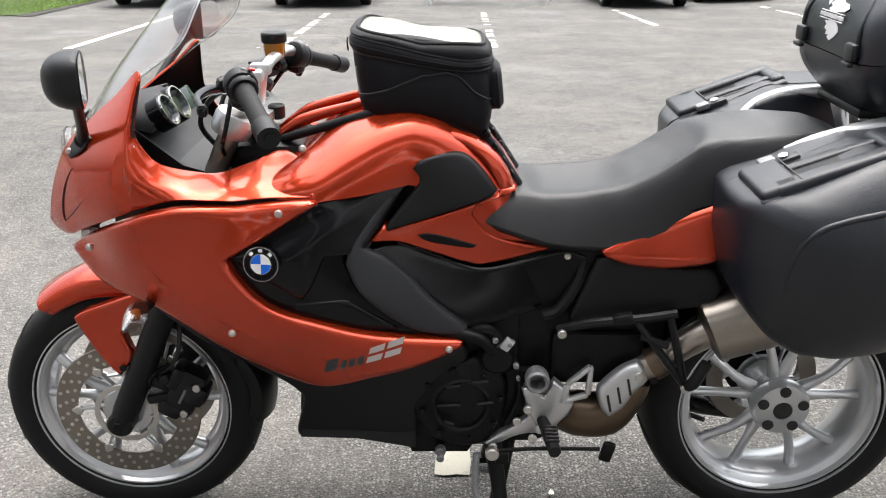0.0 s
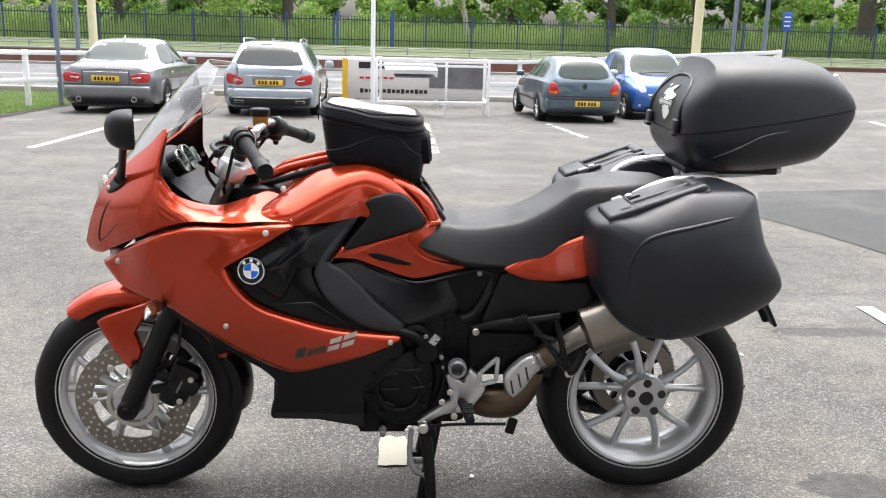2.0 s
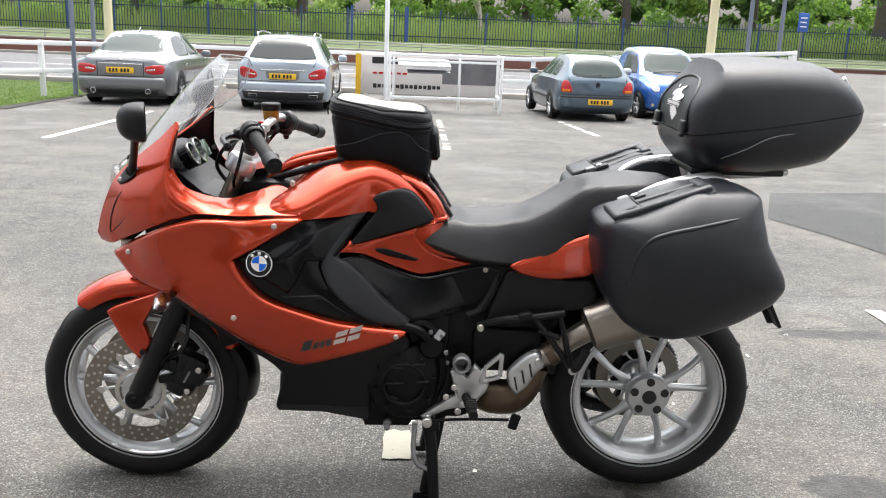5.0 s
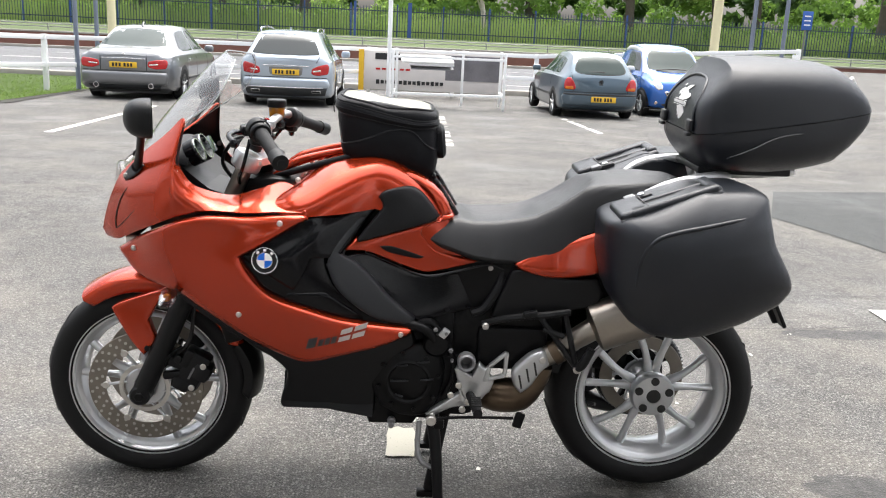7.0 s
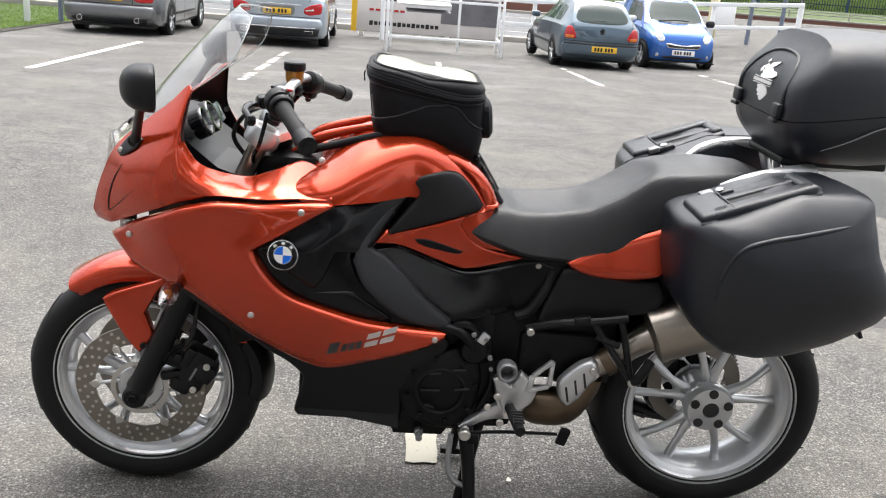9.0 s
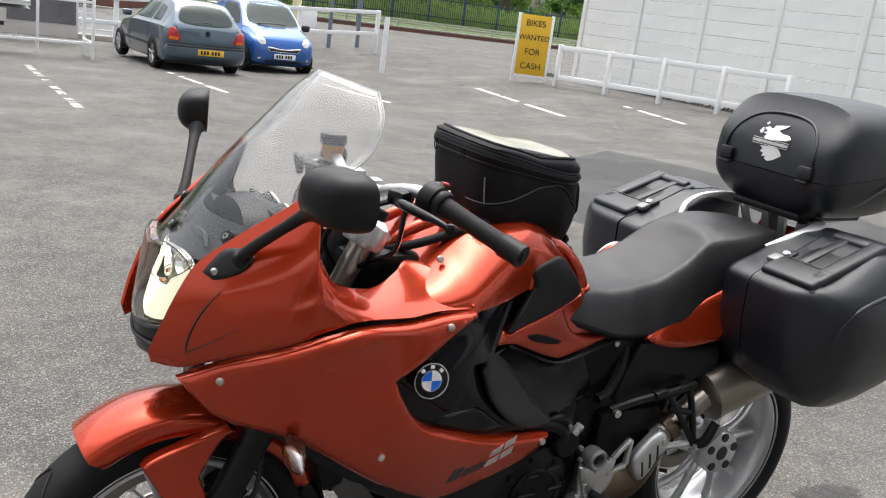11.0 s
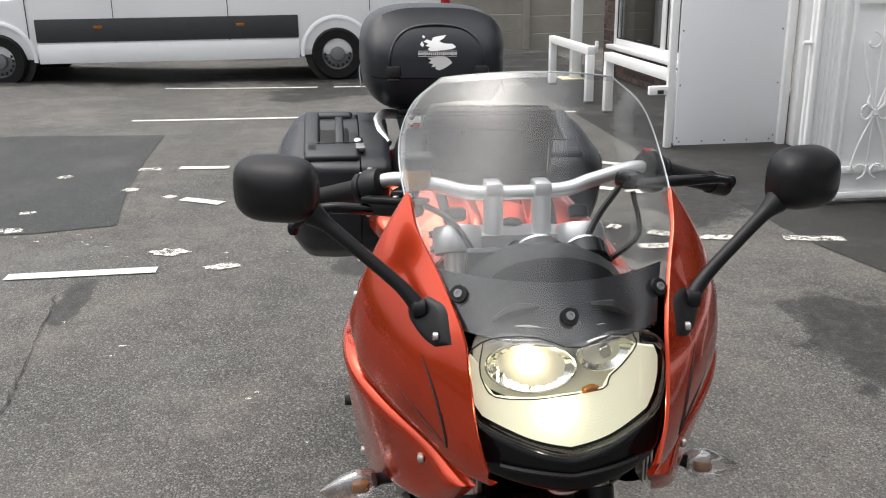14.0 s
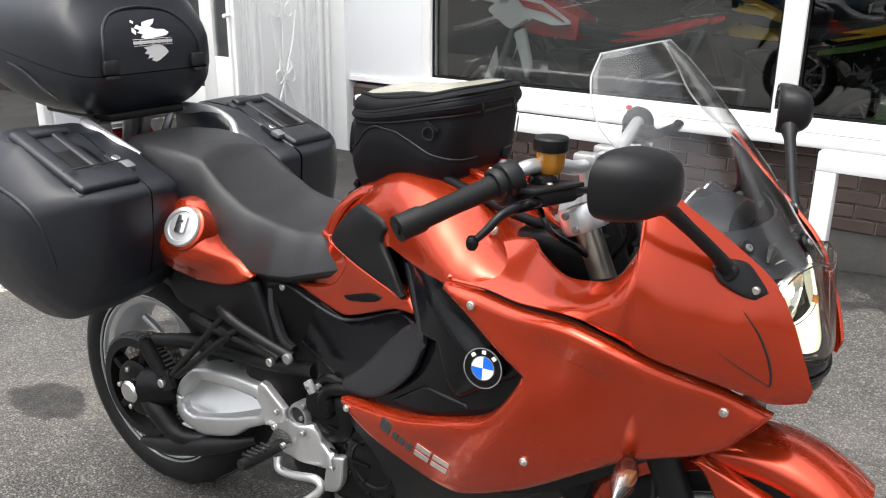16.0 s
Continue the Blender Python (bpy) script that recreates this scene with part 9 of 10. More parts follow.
def running_gear():
    # left: exhaust
    def oval_ring(c, d, a, b):
        d = d.normalized()
        side = Vector((0, 1, 0))
        up = d.cross(side).normalized()
        return [c + side * u + up * v for u, v in oval(a, b, 2.2, 32)]
    a, b = Vector((.545, -.155, .558)), Vector((.90, -.205, .715))
    d = b - a
    part("silencer", loft([oval_ring(a + d * t, d, ra, rb) for t, ra, rb in ((-.02, .03, .03), (0, .052, .064), (.01, .058, .070), (.5, .062, .075), (1, .060, .072), (1.01, .03, .03))]), "steel", bike, "brushed steel silencer")
    part("silencer_band", loft([oval_ring(a + d * t, d, .0605, .0725) for t in (.012, .045)]), "steel", bike)
    part("link_pipe", tube([(.40, -.150, .455), (.46, -.155, .492), (.50, -.155, .525), (.555, -.158, .563)], [.030, .028, .030, .033], 20), "steel", bike, "bent steel exhaust pipe")
    part("pipe_clamp", tube([(.435, -.153, .475), (.455, -.155, .489)], .036, 20, smooth=False), "heat", bike)
    part("catalyser", tube([(.22, -.06, .320), (.29, -.10, .322), (.352, -.125, .338), (.395, -.145, .40), (.41, -.15, .44)], [.040, .052, .050, .036, .030], 20), "heat", bike, "bronzed steel collector box")
    sh = [(.412, .490), (.424, .452), (.400, .426), (.378, .388), (.348, .362), (.328, .386), (.320, .416), (.326, .440), (.366, .482), (.398, .498)]
    part("heat_shield", drape(sh, lambda u, v: .195 - 2.2 * ((u - .370) * .75 + (v - .43) * -.55) ** 2, off=0.0, edge=0.014, thick=0.012), "cast", bike, "silver slotted heat shield")
    for k in range(3):
        x0, z0 = .346 + .020 * k, .402 + .020 * k
        part("shield_slot", drape([(x0, z0 - .02), (x0 + .005, z0 - .018), (x0 - .004, z0 + .022), (x0 - .009, z0 + .02)], lambda u, v: .196 - 2.2 * ((u - .370) * .75 + (v - .43) * -.55) ** 2, off=.001, edge=.001, thick=.002, grid=.01, res=2), "ink", bike)
    part("shield_bolt", disc((.402, -.194, .470), .010, .010, n=10), "bolt", bike)
    # right: single swing arm and belt drive
    arm = [(.599, .365), (.578, .405), (.548, .435), (.512, .453), (.411, .466), (.313, .464), (.276, .430), (.288, .378), (.354, .344), (.413, .303), (.525, .266), (.590, .288), (.602, .320)]
    hollow = [(.574, .360), (.556, .396), (.535, .414), (.508, .424), (.412, .431), (.325, .430), (.308, .412), (.316, .394), (.42, .354), (.540, .319), (.568, .326), (.576, .343)]
    ring = arm + [(.5992, .3642)] + [(.5738, .3592)] + list(reversed(hollow[1:])) + [(.574, .3602)]
    part("swing_arm", drape(ring, lambda u, v: .152 - .9 * (v - .365) ** 2, side=1, edge=0.010, thick=0.075, corner=28), "cast", bike, "silver cast single-sided swing arm")
    part("arm_hollow", drape([(.43 + (u - .43) * 1.06, .375 + (v - .375) * 1.08) for u, v in hollow], lambda u, v: .128 - .55 * max(0, v - .335), side=1, edge=0.0, thick=0.006), "cast", bike, "deep pocket of the arm")
    part("arm_carrier", tube([(.60, .125, .365), (.65, .132, .36), (.70, .135, .345)], [.040, .05, .055], 12), "engine", bike, "black hub arm")
    part("belt_wheel", lathe([(.112, .10), (.134, .10), (.139, .105), (.139, .132), (.134, .137), (.112, .137)], 72, "y", tuple(RW), closed=True), "black_matt", bike, "black toothed belt pulley")
    bm = bmesh.new()
    for k in range(5):
        aa = 2 * math.pi * k / 5 + .5
        part("pulley_arm", bar((RW.x + .05 * math.cos(aa), .122, RW.z + .05 * math.sin(aa)), (RW.x + .118 * math.cos(aa), .119, RW.z + .118 * math.sin(aa)), .030, .022, .005), "engine", bike)
    for k in range(72):
        aa = 2 * math.pi * k / 72
        o = box((RW.x + .141 * math.cos(aa), .119, RW.z + .141 * math.sin(aa)), (.006, .026, .005), 0, (0, -math.degrees(aa), 0))
        me = bpy.data.meshes.new("t")
        o.to_mesh(me)
        o.free()
        bm.from_mesh(me)
        bpy.data.meshes.remove(me)
    part("belt_tooth", bm, "tread", bike)["kind"] = "stuff"
    part("hub_carrier", lathe([(.002, .150), (.060, .148), (.074, .140), (.078, .11), (.002, .11)], 40, "y", tuple(RW)), "engine", bike, "black hub carrier")
    part("axle_nut", lathe([(.004, .172), (.024, .172), (.030, .165), (.030, .145), (.004, .145)], 12, "y", tuple(RW)), "chrome", bike, "large axle nut")
    for k in range(5):
        aa = 2 * math.pi * k / 5
        part("carrier_stud", disc((RW.x + .055 * math.cos(aa), .152, RW.z + .055 * math.sin(aa)), .007, .010, n=8), "bolt", bike)
    part("belt_guard", tube([(.16, .125, .54), (.30, .120, .52), (.52, .115, .505), (.70, .115, .468)], [.018, .02, .022, .016], 10), "black_matt", bike, "black belt guard")
    part("belt_guard", tube([(.36, .115, .300), (.44, .130, .268), (.52, .138, .240), (.64, .14, .20), (.76, .135, .170)], [.010, .020, .026, .026, .012], 12), "black_matt", bike, "black lower belt guard")
    part("arm_leg", tube([(.70, .15, .34), (.66, .155, .30), (.60, .150, .252), (.52, .130, .255), (.44, .110, .285)], [.03, .03, .024, .018, .010], 12), "black_matt", bike)
    part("front_pulley", lathe([(.002, .166), (.030, .166), (.034, .172), (.048, .170), (.060, .160), (.062, .10)], 36, "y", (.088, 0, .468)), "engine", bike, "black pulley cover")
    # rearsets
    for s in (-1, 1):
        y = s * .178
        plate_ = [(.08, .284), (.175, .35), (.165, .405), (.182, .418), (.215, .402), (.246, .40), (.262, .365), (.249, .345), (.224, .312), (.159, .306), (.095, .272)]
        if s > 0:
            plate_ = [(.252, .410), (.240, .425), (.197, .437), (.160, .440), (.121, .447), (.106, .428), (.100, .410), (.070, .390), (.062, .362), (.098, .350), (.150, .352), (.212, .346), (.216, .360), (.180, .384), (.196, .398)]
        bm = drape(plate_, lambda u, v: .172 if s < 0 else .186 + .006 * math.cos(60 * (u - .15)), edge=0.006, thick=0.018)
        part("footrest_plate", bm if s < 0 else mirrored(bm), "cast", bike, "silver cast footrest plate")
        if s < 0:
            hanger = [(.158, .428), (.173, .433), (.208, .408), (.228, .448), (.252, .425), (.272, .394), (.262, .362), (.227, .338), (.196, .330), (.178, .366)]
            part("footrest_hanger", drape(hanger, lambda u, v: .182, edge=0.006, thick=0.018), "cast", bike, "silver cast footrest hanger")
        if s > 0:
            arm_ = [(.254, .405), (.266, .449), (.274, .498), (.262, .508), (.248, .504), (.196, .463), (.190, .436)]
            gap_ = [(.214, .424), (.206, .446), (.242, .478), (.254, .482), (.252, .455), (.244, .420)]
            loop_ = arm_ + [(.1905, .4335), (.213, .4225)] + [gap_[k] for k in (5, 4, 3, 2, 1)] + [(.212, .4245), (.1895, .435)]
            part("heel_plate", drape(loop_, lambda u, v: .190, side=1, edge=0.004, thick=0.014, corner=20, grid=.007), "cast", bike, "open silver heel plate")
            part("lower_plate", drape([(.090, .372), (.062, .388), (.044, .388), (.050, .330), (.066, .300), (.104, .290), (.098, .325)], lambda u, v: .176, side=1, edge=0.005, thick=0.014), "cast", bike, "silver lower plate")
            part("boss_hole", disc((.161, .172, .457), .019, .02, n=20), "ink", bike)
        if s < 0:
            part("heel_guard", join(bar((.246, y, .395), (.256, y, .44), .016, .014, .004), bar((.256, y, .44), (.303, y, .484), .014, .012, .004), bar((.303, y, .484), (.300, y, .415), .014, .012, .004), bar((.300, y, .415), (.25, y, .40), .014, .012, .004)), "cast", bike, "open silver heel guard")
        part("pivot_boss", lathe([(.018, .150), (.027, .150), (.028, .176), (.026, .184), (.021, .185), (.0185, .180), (.018, .165)], 28, "y", (.161, 0, .457)) if s > 0 else mirrored(lathe([(.013, .165), (.023, .165), (.026, .175), (.026, .20), (.022, .205), (.017, .203), (.015, .17)], 28, "y", (.190, 0, .455))), "tread", bike, "grey pivot boss")
        dz = .022 if s > 0 else 0.0
        part("footpeg", tube([(.205, s * .185, .355 + dz), (.215, s * .23, .350 + dz), (.222, s * .295, .348 + dz)], [.012, .015, .013], 12), "rubber", bike, "rubber-topped footpeg")
        for k in range(5):
            part("peg_rib", box((.219, s * (.225 + .013 * k), .364 + dz), (.028, .005, .006), .001), "ink", bike)
        for x, z in ((.172, .385), (.20, .335), (.185, .312), (.15, .355), (.10, .29)) if s < 0 else ((.210, .456), (.216, .419), (.134, .430), (.194, .382), (.056, .375)):
            part("plate_bolt", disc((x, s * (.192 if s < 0 else .198), z), .0095 if s < 0 else .0065, .010, n=10), "bolt", bike)
    # gear lever on the left, brake pedal on the right
    part("gear_lever", tube([(.098, -.20, .284), (.20, -.20, .292), (.33, -.205, .296)], .0045, 8), "engine", bike, "black gear linkage")
    part("gear_toe", box((.345, -.21, .293), (.028, .014, .048), .006, (0, 15, 0)), "engine", bike)
    part("gear_joint", box((.12, -.20, .27), (.03, .02, .03), .006), "engine", bike)
    part("gear_pivot", disc((.098, -.205, .282), .015, .02, n=14), "bolt", bike)
    part("brake_pedal", tube([(.213, .195, .345), (.200, .205, .325), (.160, .205, .325), (.095, .205, .338), (.078, .21, .322), (.112, .225, .285)], [.010, .009, .009, .010, .009, .010], 10), "cast", bike, "silver brake pedal")
    # stand
    part("side_stand", tube([(.10, -.175, .285), (.115, -.205, .19), (.125, -.235, .07), (.13, -.25, .018)], [.020, .017, .015, .016], 12), "engine", bike, "black side stand leg")
    part("stand_foot", box((.13, -.255, .012), (.085, .055, .012), .004, (0, 0, 10)), "engine", bike)
    part("stand_tang", tube([(.065, -.19, .272), (.062, -.21, .20), (.075, -.22, .16), (.105, -.215, .14)], .0075, 8), "tread", bike, "stand kick tang")
    part("stand_spring", tube([(.10, -.16, .27), (.112, -.185, .14)], .009, 8, smooth=False), "bolt", bike)
    part("centre_stand", join(rod((.14, -.12, .27), (.10, -.15, .035), .016, 10), rod((.14, .12, .27), (.10, .15, .035), .016, 10), rod((.12, -.13, .16), (.12, .13, .16), .012, 8), box((.10, -.15, .022), (.07, .03, .02), .005), box((.10, .15, .022), (.07, .03, .02), .005)), "engine", bike, "black centre stand")


running_gear()

# ---------- luggage on the motorcycle ----------
def ring_xz(outline, cx, cz, f, y, lift=0.0):
    return [(cx + (x - cx) * f, y, cz + (z - cz) * f + lift) for x, z in outline]


def pannier(s):
    lab = "black moulded hard pannier with carry handle"
    p = thing("pannier", lab, "pannier", "matching hard panniers", at=LEAN)
    out = rounded([(.512, .905), (.518, .80), (.540, .71), (.585, .655), (.640, .618), (.715, .607), (.79, .622), (.872, .663), (.955, .722), (.978, .765), (.968, .800), (.916, .885), (.902, .950), (.897, .998), (.86, 1.006), (.735, 1.0), (.600, .940), (.540, .922)], .014, 4)
    cx, cz = .73, .83
    rings = [ring_xz(out, cx, cz, f, s * y, l) for y, f, l in ((.150, .90, .0), (.156, .955, .0), (.172, .98, .0), (.26, .995, .0), (.33, 1.0, .0), (.405, .990, .001), (.424, .972, .002), (.434, .945, .003), (.440, .915, .004), (.450, .84, .006), (.459, .72, .008), (.465, .58, .009), (.468, .42, .010), (.469, .22, .010))]
    # the shell narrows towards the foot on its outer side
    def flare(z):
        return float(np.interp(z, (.60, .68, .78, .865, .92, 1.01), (.72, .86, .97, 1.0, .96, .78)))
    def nose_in(x):
        return eased(max(.49, min(.70, x)), (.49, .515, .54, .58, .63, .70), (.46, .62, .78, .92, .985, 1.0))
    rings = [[(x, s * (.22 + (abs(y) - .22) * flare(z) * nose_in(x)) if abs(y) > .22 else y, z) for x, y, z in r] for r in rings]
    bm = loft(rings)
    me = bpy.data.meshes.new("t")
    bm.to_mesh(me)
    def half(keep_outer):
        b = bmesh.new()
        b.from_mesh(me)
        geom = b.verts[:] + b.edges[:] + b.faces[:]
        no = Vector((0, s, 0))
        r = bmesh.ops.bisect_plane(b, geom=geom, plane_co=(0, s * .232, 0), plane_no=no, clear_outer=not keep_outer, clear_inner=keep_outer)
        return b
    part("inner_shell", half(False), "case", p, angle=45)
    lid = half(True)
    bmesh.ops.transform(lid, matrix=Matrix.Translation((cx, 0, cz)) @ Matrix.Diagonal((1.008, 1, 1.008, 1)) @ Matrix.Translation((-cx, 0, -cz)) , verts=lid.verts)
    bmesh.ops.translate(lid, verts=lid.verts, vec=(0, s * .004, 0))
    from mathutils import bvhtree
    tree = bvhtree.BVHTree.FromBMesh(lid)

    def skin(x, z, out):
        hit = tree.ray_cast(Vector((x, s * 1.0, z)), Vector((0, -s, 0)))[0]
        return Vector((x, (hit.y if hit else s * .44) + s * out, z))
    swage = [skin(x, z, -.0025) for x, z in ((.585, .735), (.580, .80), (.590, .855), (.615, .893), (.660, .912), (.72, .926), (.80, .944), (.875, .958))]
    part("outer_shell", lid, "case", p, angle=45)
    part("swage", tube(swage, [.0015, .004, .0055, .006, .006, .006, .005, .002], 10, 6), "case", p, "moulded crease on the outer face")
    bm.free()
    bpy.data.meshes.remove(me)
    # handle plate along the sloped top
    a, b = Vector((.540, 0, .925)), Vector((.775, 0, 1.012))
    d = (b - a)
    turn = math.degrees(math.atan2(d.z, d.x))
    y0, y1 = s * .245, s * .375
    def on_top(t, yy, h=0.0):
        q = a + d * t
        n = Vector((-d.z, 0, d.x)).normalized()
        return Vector((q.x, yy, q.z)) + n * h
    ym = (y0 + y1) / 2
    L = d.length
    part("handle_plate", box(on_top(.5, ym, -.016), (L * 1.06, .160, .030), .013, (0, -turn, 0), 3), "case", p, "raised handle surround")
    # no hole is cut: a near-black slab gives the shade of the recess
    part("handle_recess", box(on_top(.60, ym - s * .004, -.0045), (L * .60, .090, .010), .004, (0, -turn, 0)), "engine", p)
    part("handle_block", box(on_top(.14, ym, -.004), (L * .30, .148, .030), .011, (0, -turn, 0), 4), "case", p)
    part("carry_handle", box(on_top(.55, ym + s * .054, -.004), (L * .92, .044, .030), .011, (0, -turn, 0), 4), "case", p, "moulded carry handle")
    part("handle_bar", box(on_top(.60, ym - s * .022, -.003), (L * .64, .026, .016), .006, (0, -turn, 0), 3), "case", p)
    part("handle_block", box(on_top(.96, ym + s * .006, -.006), (L * .13, .136, .028), .011, (0, -turn, 0), 4), "case", p)
    part("handle_seam", box(on_top(.285, ym, .0105), (.003, .136, .003), .001, (0, -turn, 0)), "ink", p)
    part("latch_strip", box(on_top(.34, y0 - s * .006, -.006), (L * .22, .030, .024), .006, (0, -turn, 0)), "charcoal", p)
    part("hinge", box(on_top(.22, y0 - s * .012, .004), (.030, .030, .014), .004, (0, -turn, 0)), "tread", p, "small metal hinge")
    part("lock", moved(disc((0, 0, 0), .010, .008, "z", 16), Matrix.Translation(on_top(.34, y0 - s * .006, .007)) @ pose(0, 0, 0, 0, -turn, 0)), "chrome", p, "small round key lock")
    part("reflector", box((.905, s * .33, .86), (.012, .06, .03), .004, (0, -20, 0)), "red", p)


pannier(-1)
pannier(1)


def top_case():
    t = thing("top_case", "black moulded top box with white printed emblem", "top box", at=LEAN)
    secs = [(.764, .120, .080, 1.135), (.767, .160, .112, 1.140), (.776, .180, .132, 1.148), (.795, .195, .145, 1.154), (.83, .206, .151, 1.158), (.90, .213, .155, 1.159), (.98, .216, .156, 1.161), (1.05, .214, .151, 1.164), (1.11, .206, .142, 1.168), (1.15, .199, .130, 1.168), (1.185, .190, .100, 1.174), (1.210, .180, .068, 1.179), (1.224, .168, .042, 1.181), (1.231, .150, .028, 1.182)]
    rings = []
    for x, a, b, cz in secs:
        ring = []
        for u, v in oval(a, b, 3.2, 48):
            # fuller shoulders, flatter floor
            z = cz + v if v > 0 else cz + v * (.98 + .02 * math.cos(u * 3))
            xx = x + (.06 * step01((z - 1.17) / .13) * step01((.86 - x) / .10)) + .035 * step01((1.10 - z) / .1) * step01((.85 - x) / .09)
            ring.append((xx, u, max(z, 1.004 + .05 * step01((x - 1.0) / .2))))
        rings.append(ring)
    bm = loft(rings)
    me = bpy.data.meshes.new("t")
    bm.to_mesh(me)
    bm.free()
    no = Vector((-.165, 0, 1)).normalized()
    co = Vector((.79, 0, 1.118))

    def cut(upper):
        b = bmesh.new()
        b.from_mesh(me)
        bmesh.ops.bisect_plane(b, geom=b.verts[:] + b.edges[:] + b.faces[:], plane_co=co + no * (.0012 if upper else -.0012), plane_no=no, clear_inner=upper, clear_outer=not upper)
        return b
    part("lower_shell", cut(False), "case", t, angle=45)
    lid = cut(True)
    c = Matrix.Translation((.97, 0, 1.16))
    bmesh.ops.transform(lid, matrix=c @ Matrix.Diagonal((1.004, 1.012, 1.004, 1)) @ c.inverted(), verts=lid.verts)
    lidob = part("lid", lid, "case", t, angle=45)
    bpy.data.meshes.remove(me)
    # arched rib on the front of the lid
    def face(y, z, out=0.0):
        """The front of the box at (y, z)."""
        e = math.sqrt((y / .19) ** 2 + ((z - 1.15) / .14) ** 2)
        return Vector((.763 + .058 * step01((z - 1.17) / .13) + .036 * step01((1.10 - z) / .1) + .030 * max(0, e - .72) ** 1.5 * 4 - out, y, z))
    arch = [face(-.140, 1.13), face(-.138, 1.175), face(-.118, 1.222), face(-.075, 1.252), (face(0, 1.262)), face(.075, 1.252), face(.118, 1.222), face(.138, 1.175), face(.140, 1.13)]
    part("arch_rib", tube(arch, .0042, 8, 6), "case", lidob)
    # white emblem: two ragged blobs, with two rules and a row of small bars between
    def blob(pts, name="emblem"):
        b = drape([(y * 1.3, 1.184 + (z - 1.184) * 1.25) for y, z in pts], lambda y, z: face(y, z, .0015).x, edge=0.0, thick=0.002, axis="x", grid=0.006, res=1, corner=1)
        part(name, b, "plate_w", t, smooth=False)
    blob([(.014, 1.189), (.022, 1.193), (.016, 1.198), (.027, 1.201), (.019, 1.205), (.030, 1.210), (.022, 1.215), (.012, 1.211), (.008, 1.219), (-.006, 1.222), (-.022, 1.224), (-.014, 1.216), (-.004, 1.211), (-.016, 1.206), (-.034, 1.205), (-.042, 1.199), (-.034, 1.194), (-.018, 1.192)])
    blob([(.006, 1.176), (-.006, 1.178), (-.020, 1.176), (-.028, 1.170), (-.033, 1.163), (-.024, 1.156), (-.014, 1.150), (-.004, 1.146), (.006, 1.150), (.002, 1.155), (.014, 1.153), (.010, 1.160), (.020, 1.163), (.014, 1.169), (.022, 1.174)])
    blob([(.032, 1.198), (.038, 1.203), (.034, 1.211), (.029, 1.204)])
    blob([(.028, 1.217), (.033, 1.220), (.030, 1.224), (.026, 1.221)])
    for z in (1.191, 1.1765):
        part("emblem_rule", box(face(.0, z, .002), (.002, .112, .0012)), "plate_w", t, smooth=False)
    for k in range(19):
        h = .0095 if k in (3, 9, 12, 16) else .007
        part("lettering_bar", box(face(.054 - .0060 * k, 1.1838, .0022), (.002, .0040, h)), "plate_w", t, smooth=False)
    for s in (-1, 1):
        p = face(s * .128, 1.128, .006)
        part("latch", join(box((p.x, p.y, p.z + .005), (.016, .042, .034), .007), box((p.x - .004, p.y, p.z - .018), (.014, .036, .010), .004)), "charcoal", t, "charcoal lid latch")
        part("lid_flute", tube([(.84, s * .214, 1.06), (.90, s * .2175, 1.085), (.97, s * .218, 1.12), (1.06, s * .205, 1.135), (1.14, s * .168, 1.14)], [.001, .003, .0035, .003, .001], 6), "case", t)
    part("rear_strip", tube([(1.190, -.10, 1.275), (1.210, -.08, 1.255), (1.217, -.05, 1.247), (1.217, .05, 1.247), (1.210, .08, 1.255), (1.190, .10, 1.275)], .006, 8), "plate_w", t, "white reflective strip")
    part("mount_plate", box((.93, 0, 1.010), (.26, .22, .02), .006), "black_matt", t)


top_case()


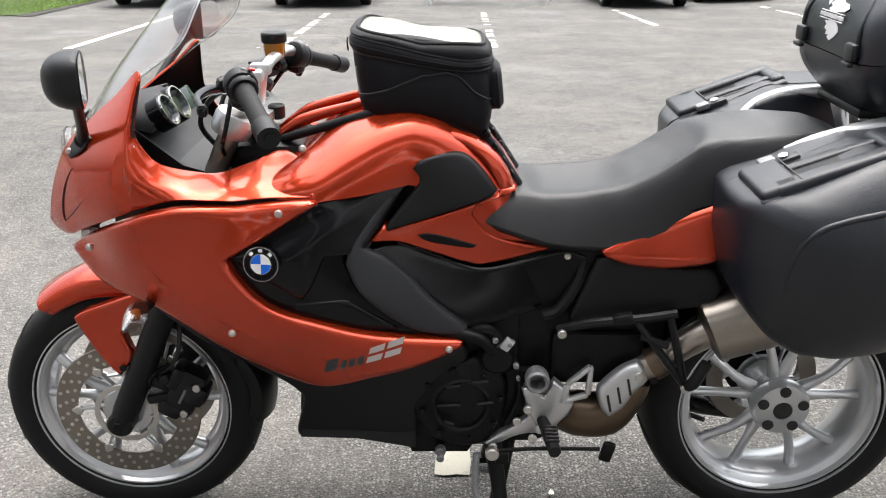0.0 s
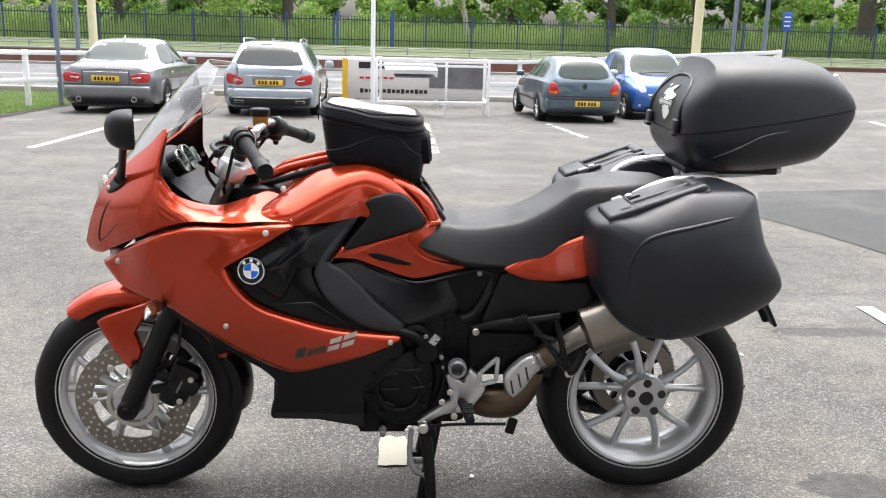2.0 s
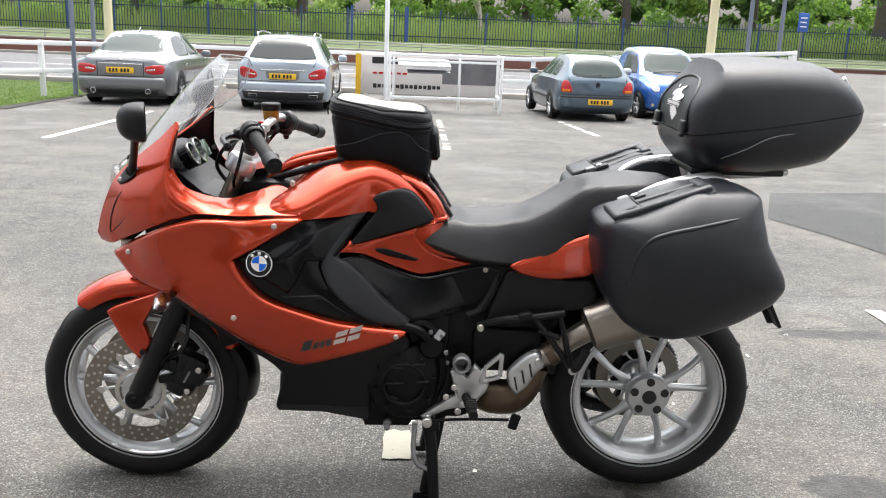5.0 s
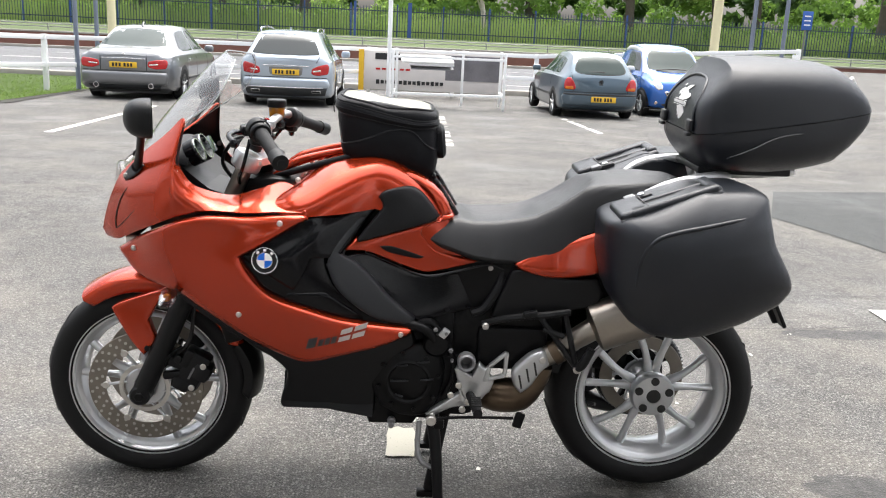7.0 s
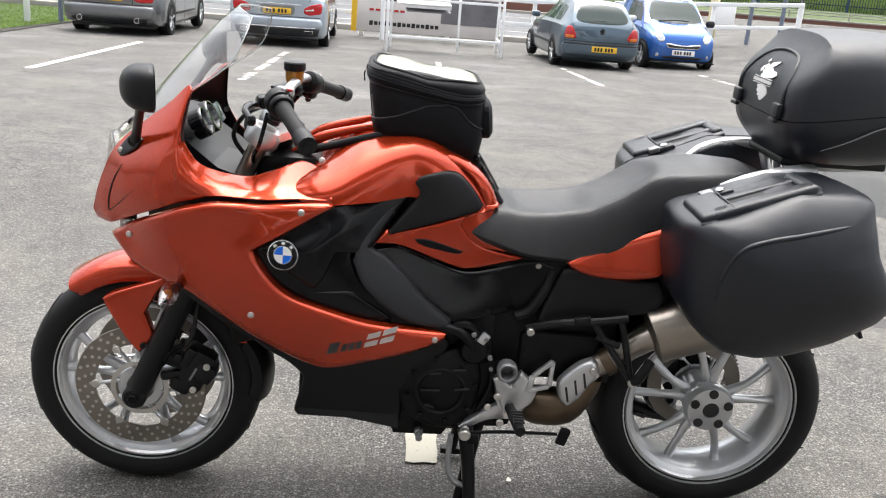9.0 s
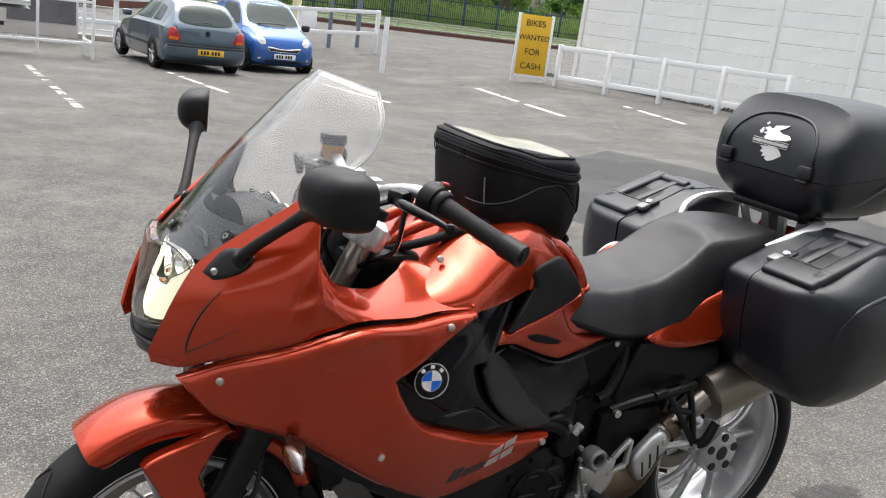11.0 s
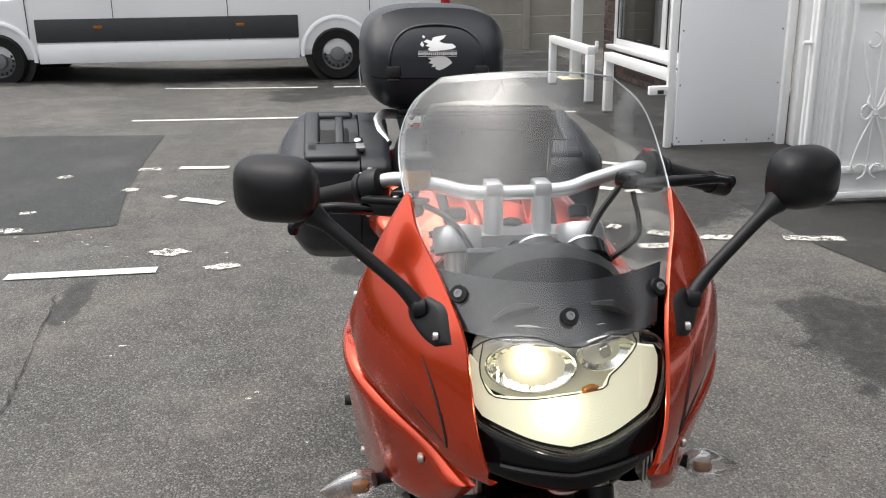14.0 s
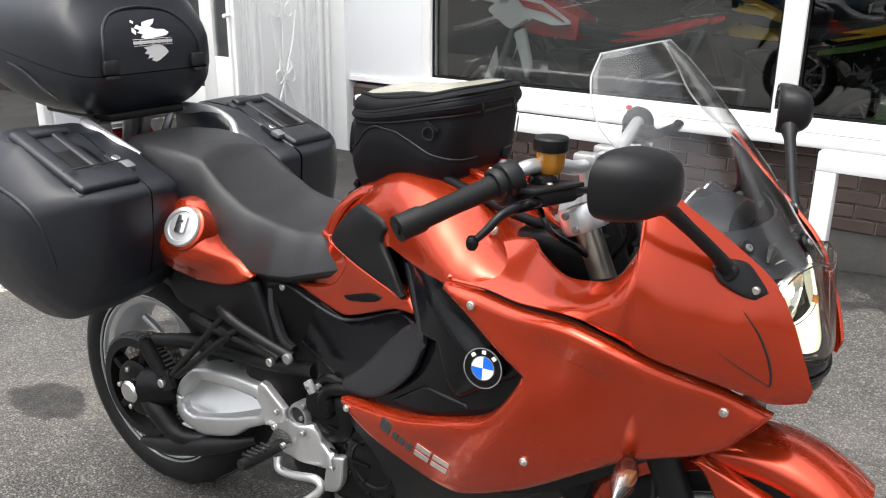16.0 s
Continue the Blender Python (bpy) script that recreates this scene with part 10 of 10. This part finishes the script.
def tank_bag():
    b = thing("tank_bag", "black fabric tank bag with clear map pocket", "bag", at=LEAN)
    def line(*pts):
        return lambda x: eased(min(.10, max(-.21, x)), *zip(*pts))
    foot = line((-.21, .985), (-.168, .990), (-.12, .998), (-.04, .998), (.0, .986), (.04, .970), (.10, .942))
    low_zip = line((-.21, 1.131), (-.12, 1.115), (-.045, 1.100), (.03, 1.090), (.10, 1.092))
    top_zip = line((-.21, 1.161), (-.12, 1.142), (-.046, 1.124), (.03, 1.110), (.10, 1.111))
    brow = line((-.21, 1.177), (-.12, 1.158), (-.06, 1.145), (.0, 1.142), (.05, 1.141), (.10, 1.130))

    def at(u, v, h, out=0.0):
        """A point of the skin: (u, v) round the plan, h from 0 at the foot over 1 at the lower zip and 2 at the upper one to 3 at the brow."""
        hs = (0, .12, .45, .9, 1, 1.2, 1.5, 1.8, 2, 2.3, 2.7, 3)
        xf = eased(h, hs, (-.164, -.170, -.182, -.190, -.190, -.196, -.197, -.196, -.192, -.196, -.190, -.178))
        xr = eased(h, hs, (.074, .080, .086, .085, .083, .088, .089, .088, .084, .087, .080, .068))
        w = eased(h, hs, (.112, .121, .130, .132, .130, .135, .136, .135, .131, .133, .127, .114))
        x = (xf + xr) / 2 + u * ((xr - xf) / 2 + out)
        k = (x - xf) / (xr - xf)
        fold = (.0016 * math.sin(9 * u + 5 * v + 6 * h) + .0010 * math.sin(17 * u - 3 * h)) * (1 if .1 < h < .95 else .35)
        y = v * (w * (1 - .16 * k) + fold + out)
        z = foot(x) + (low_zip(x) - foot(x)) * h if h <= 1 else low_zip(x) + (top_zip(x) - low_zip(x)) * (h - 1) if h <= 2 else top_zip(x) + (brow(x) - top_zip(x)) * (h - 2)
        return Vector((x, y, z + (.0012 * math.sin(7 * u + 2 * v) if h > 2.2 else 0)))
    plan = oval(1, 1, 4.6, 64)
    rows = [[at(u, v, h) for u, v in plan] for h in (0, .06, .12, .3, .5, .7, .9, 1, 1.1, 1.3, 1.5, 1.7, 1.9, 2, 2.1, 2.4, 2.7, 2.85, 3)]
    rows[0] = [p - Vector((0, 0, .02)) for p in rows[0]]
    part("body", loft(rows), "cordura", b, angle=70)
    # the map pocket is a soft cushion, dished along its middle
    cloth = []
    for k in range(11):
        f = 1.02 - k / 10
        ring = []
        for u, v in plan:
            p = at(u * max(.02, f), v * max(.02, f), 3)
            swell = .011 * (1 - max(0, f) ** 4) + .0018 * math.sin(60 * p.x + 25 * p.y) * (1 - f) + .0007 * math.sin(140 * p.x - 40 * p.y) * min(1, 2 * (1 - f))
            ring.append((p.x, p.y * .95, brow(p.x) + swell - (.003 if k == 0 else 0)))
        cloth.append(ring)
    part("map_pocket", loft(cloth), "map", b, "clear creased map pocket", angle=80)
    part("lid_piping", tube([at(u, v, 2.93, -.001) for u, v in plan + plan[:1]], .0042, 8, 1), "cordura", b)
    for h, r in ((1, .0032), (1.5, .0018), (2, .0032)):
        part("zip" if h != 1.5 else "zip_flap", tube([at(u, v, h, -.0005) for u, v in plan + plan[:1]], r, 6, 1), "black_matt" if h != 1.5 else "cordura", b, "black zip" if h != 1.5 else "")
    edge = line((-.21, 1.040), (-.17, 1.044), (-.118, 1.056), (-.051, 1.081), (-.006, 1.088), (.024, 1.078), (.049, 1.050), (.10, 1.020))
    for s in (-1, 1):
        side = [(u, v) for u, v in plan if v * s > 0.05]
        side.sort()
        flap, seam = [], []
        for u, v in side:
            x = at(u, v, .5).x
            top = (edge(x) - foot(x)) / (low_zip(x) - foot(x))
            flap.append([at(u, v, top * k / 6, .0030 if k < 6 else .0) for k in range(7)])
            seam.append(at(u, v, top, .0016))
        part("side_flap", loft(flap, cap=False, closed=False), "cordura", b, "reinforced lower flap")
        part("flap_seam", tube(seam, .0019, 6, 1), "charcoal", b)
    p = at(-.55, .99, .78, .004)
    part("side_ring", moved(lathe([(.0105, -.002), (.013, -.002), (.013, .002), (.0105, .002)], 24, "y", closed=True), Matrix.Translation(p)), "charcoal", b)
    part("ring_tab", box(p + Vector((-.006, -.002, .012)), (.030, .004, .010), .0015, (0, -25, 0)), "cordura", b)
    part("side_zip", tube([at(-.93, -.80, h, .0015) for h in (.42, .62, .80)], .0016, 6), "tread", b)
    for y in (-.045, .06):
        q = at(-1, y / .13, 1.5, .004)
        part("zip_pull", tube([q, q + Vector((-.002, .004, -.008)), q + Vector((.0, .004, -.022)), q + Vector((.0, -.003, -.023)), q + Vector((-.001, -.003, -.008)), q], .0014, 6, 2), "black_gloss", b)
    part("rear_pocket", loft([[(x, y, z) for y, z in oval(w, h, 4, 28)] for x, w, h in ((0, .07, .045), (.016, .072, .046), (.025, .06, .036))]), "cordura", b).matrix_basis = pose(.083, 0, 1.045, 0, -6, 0)


tank_bag()
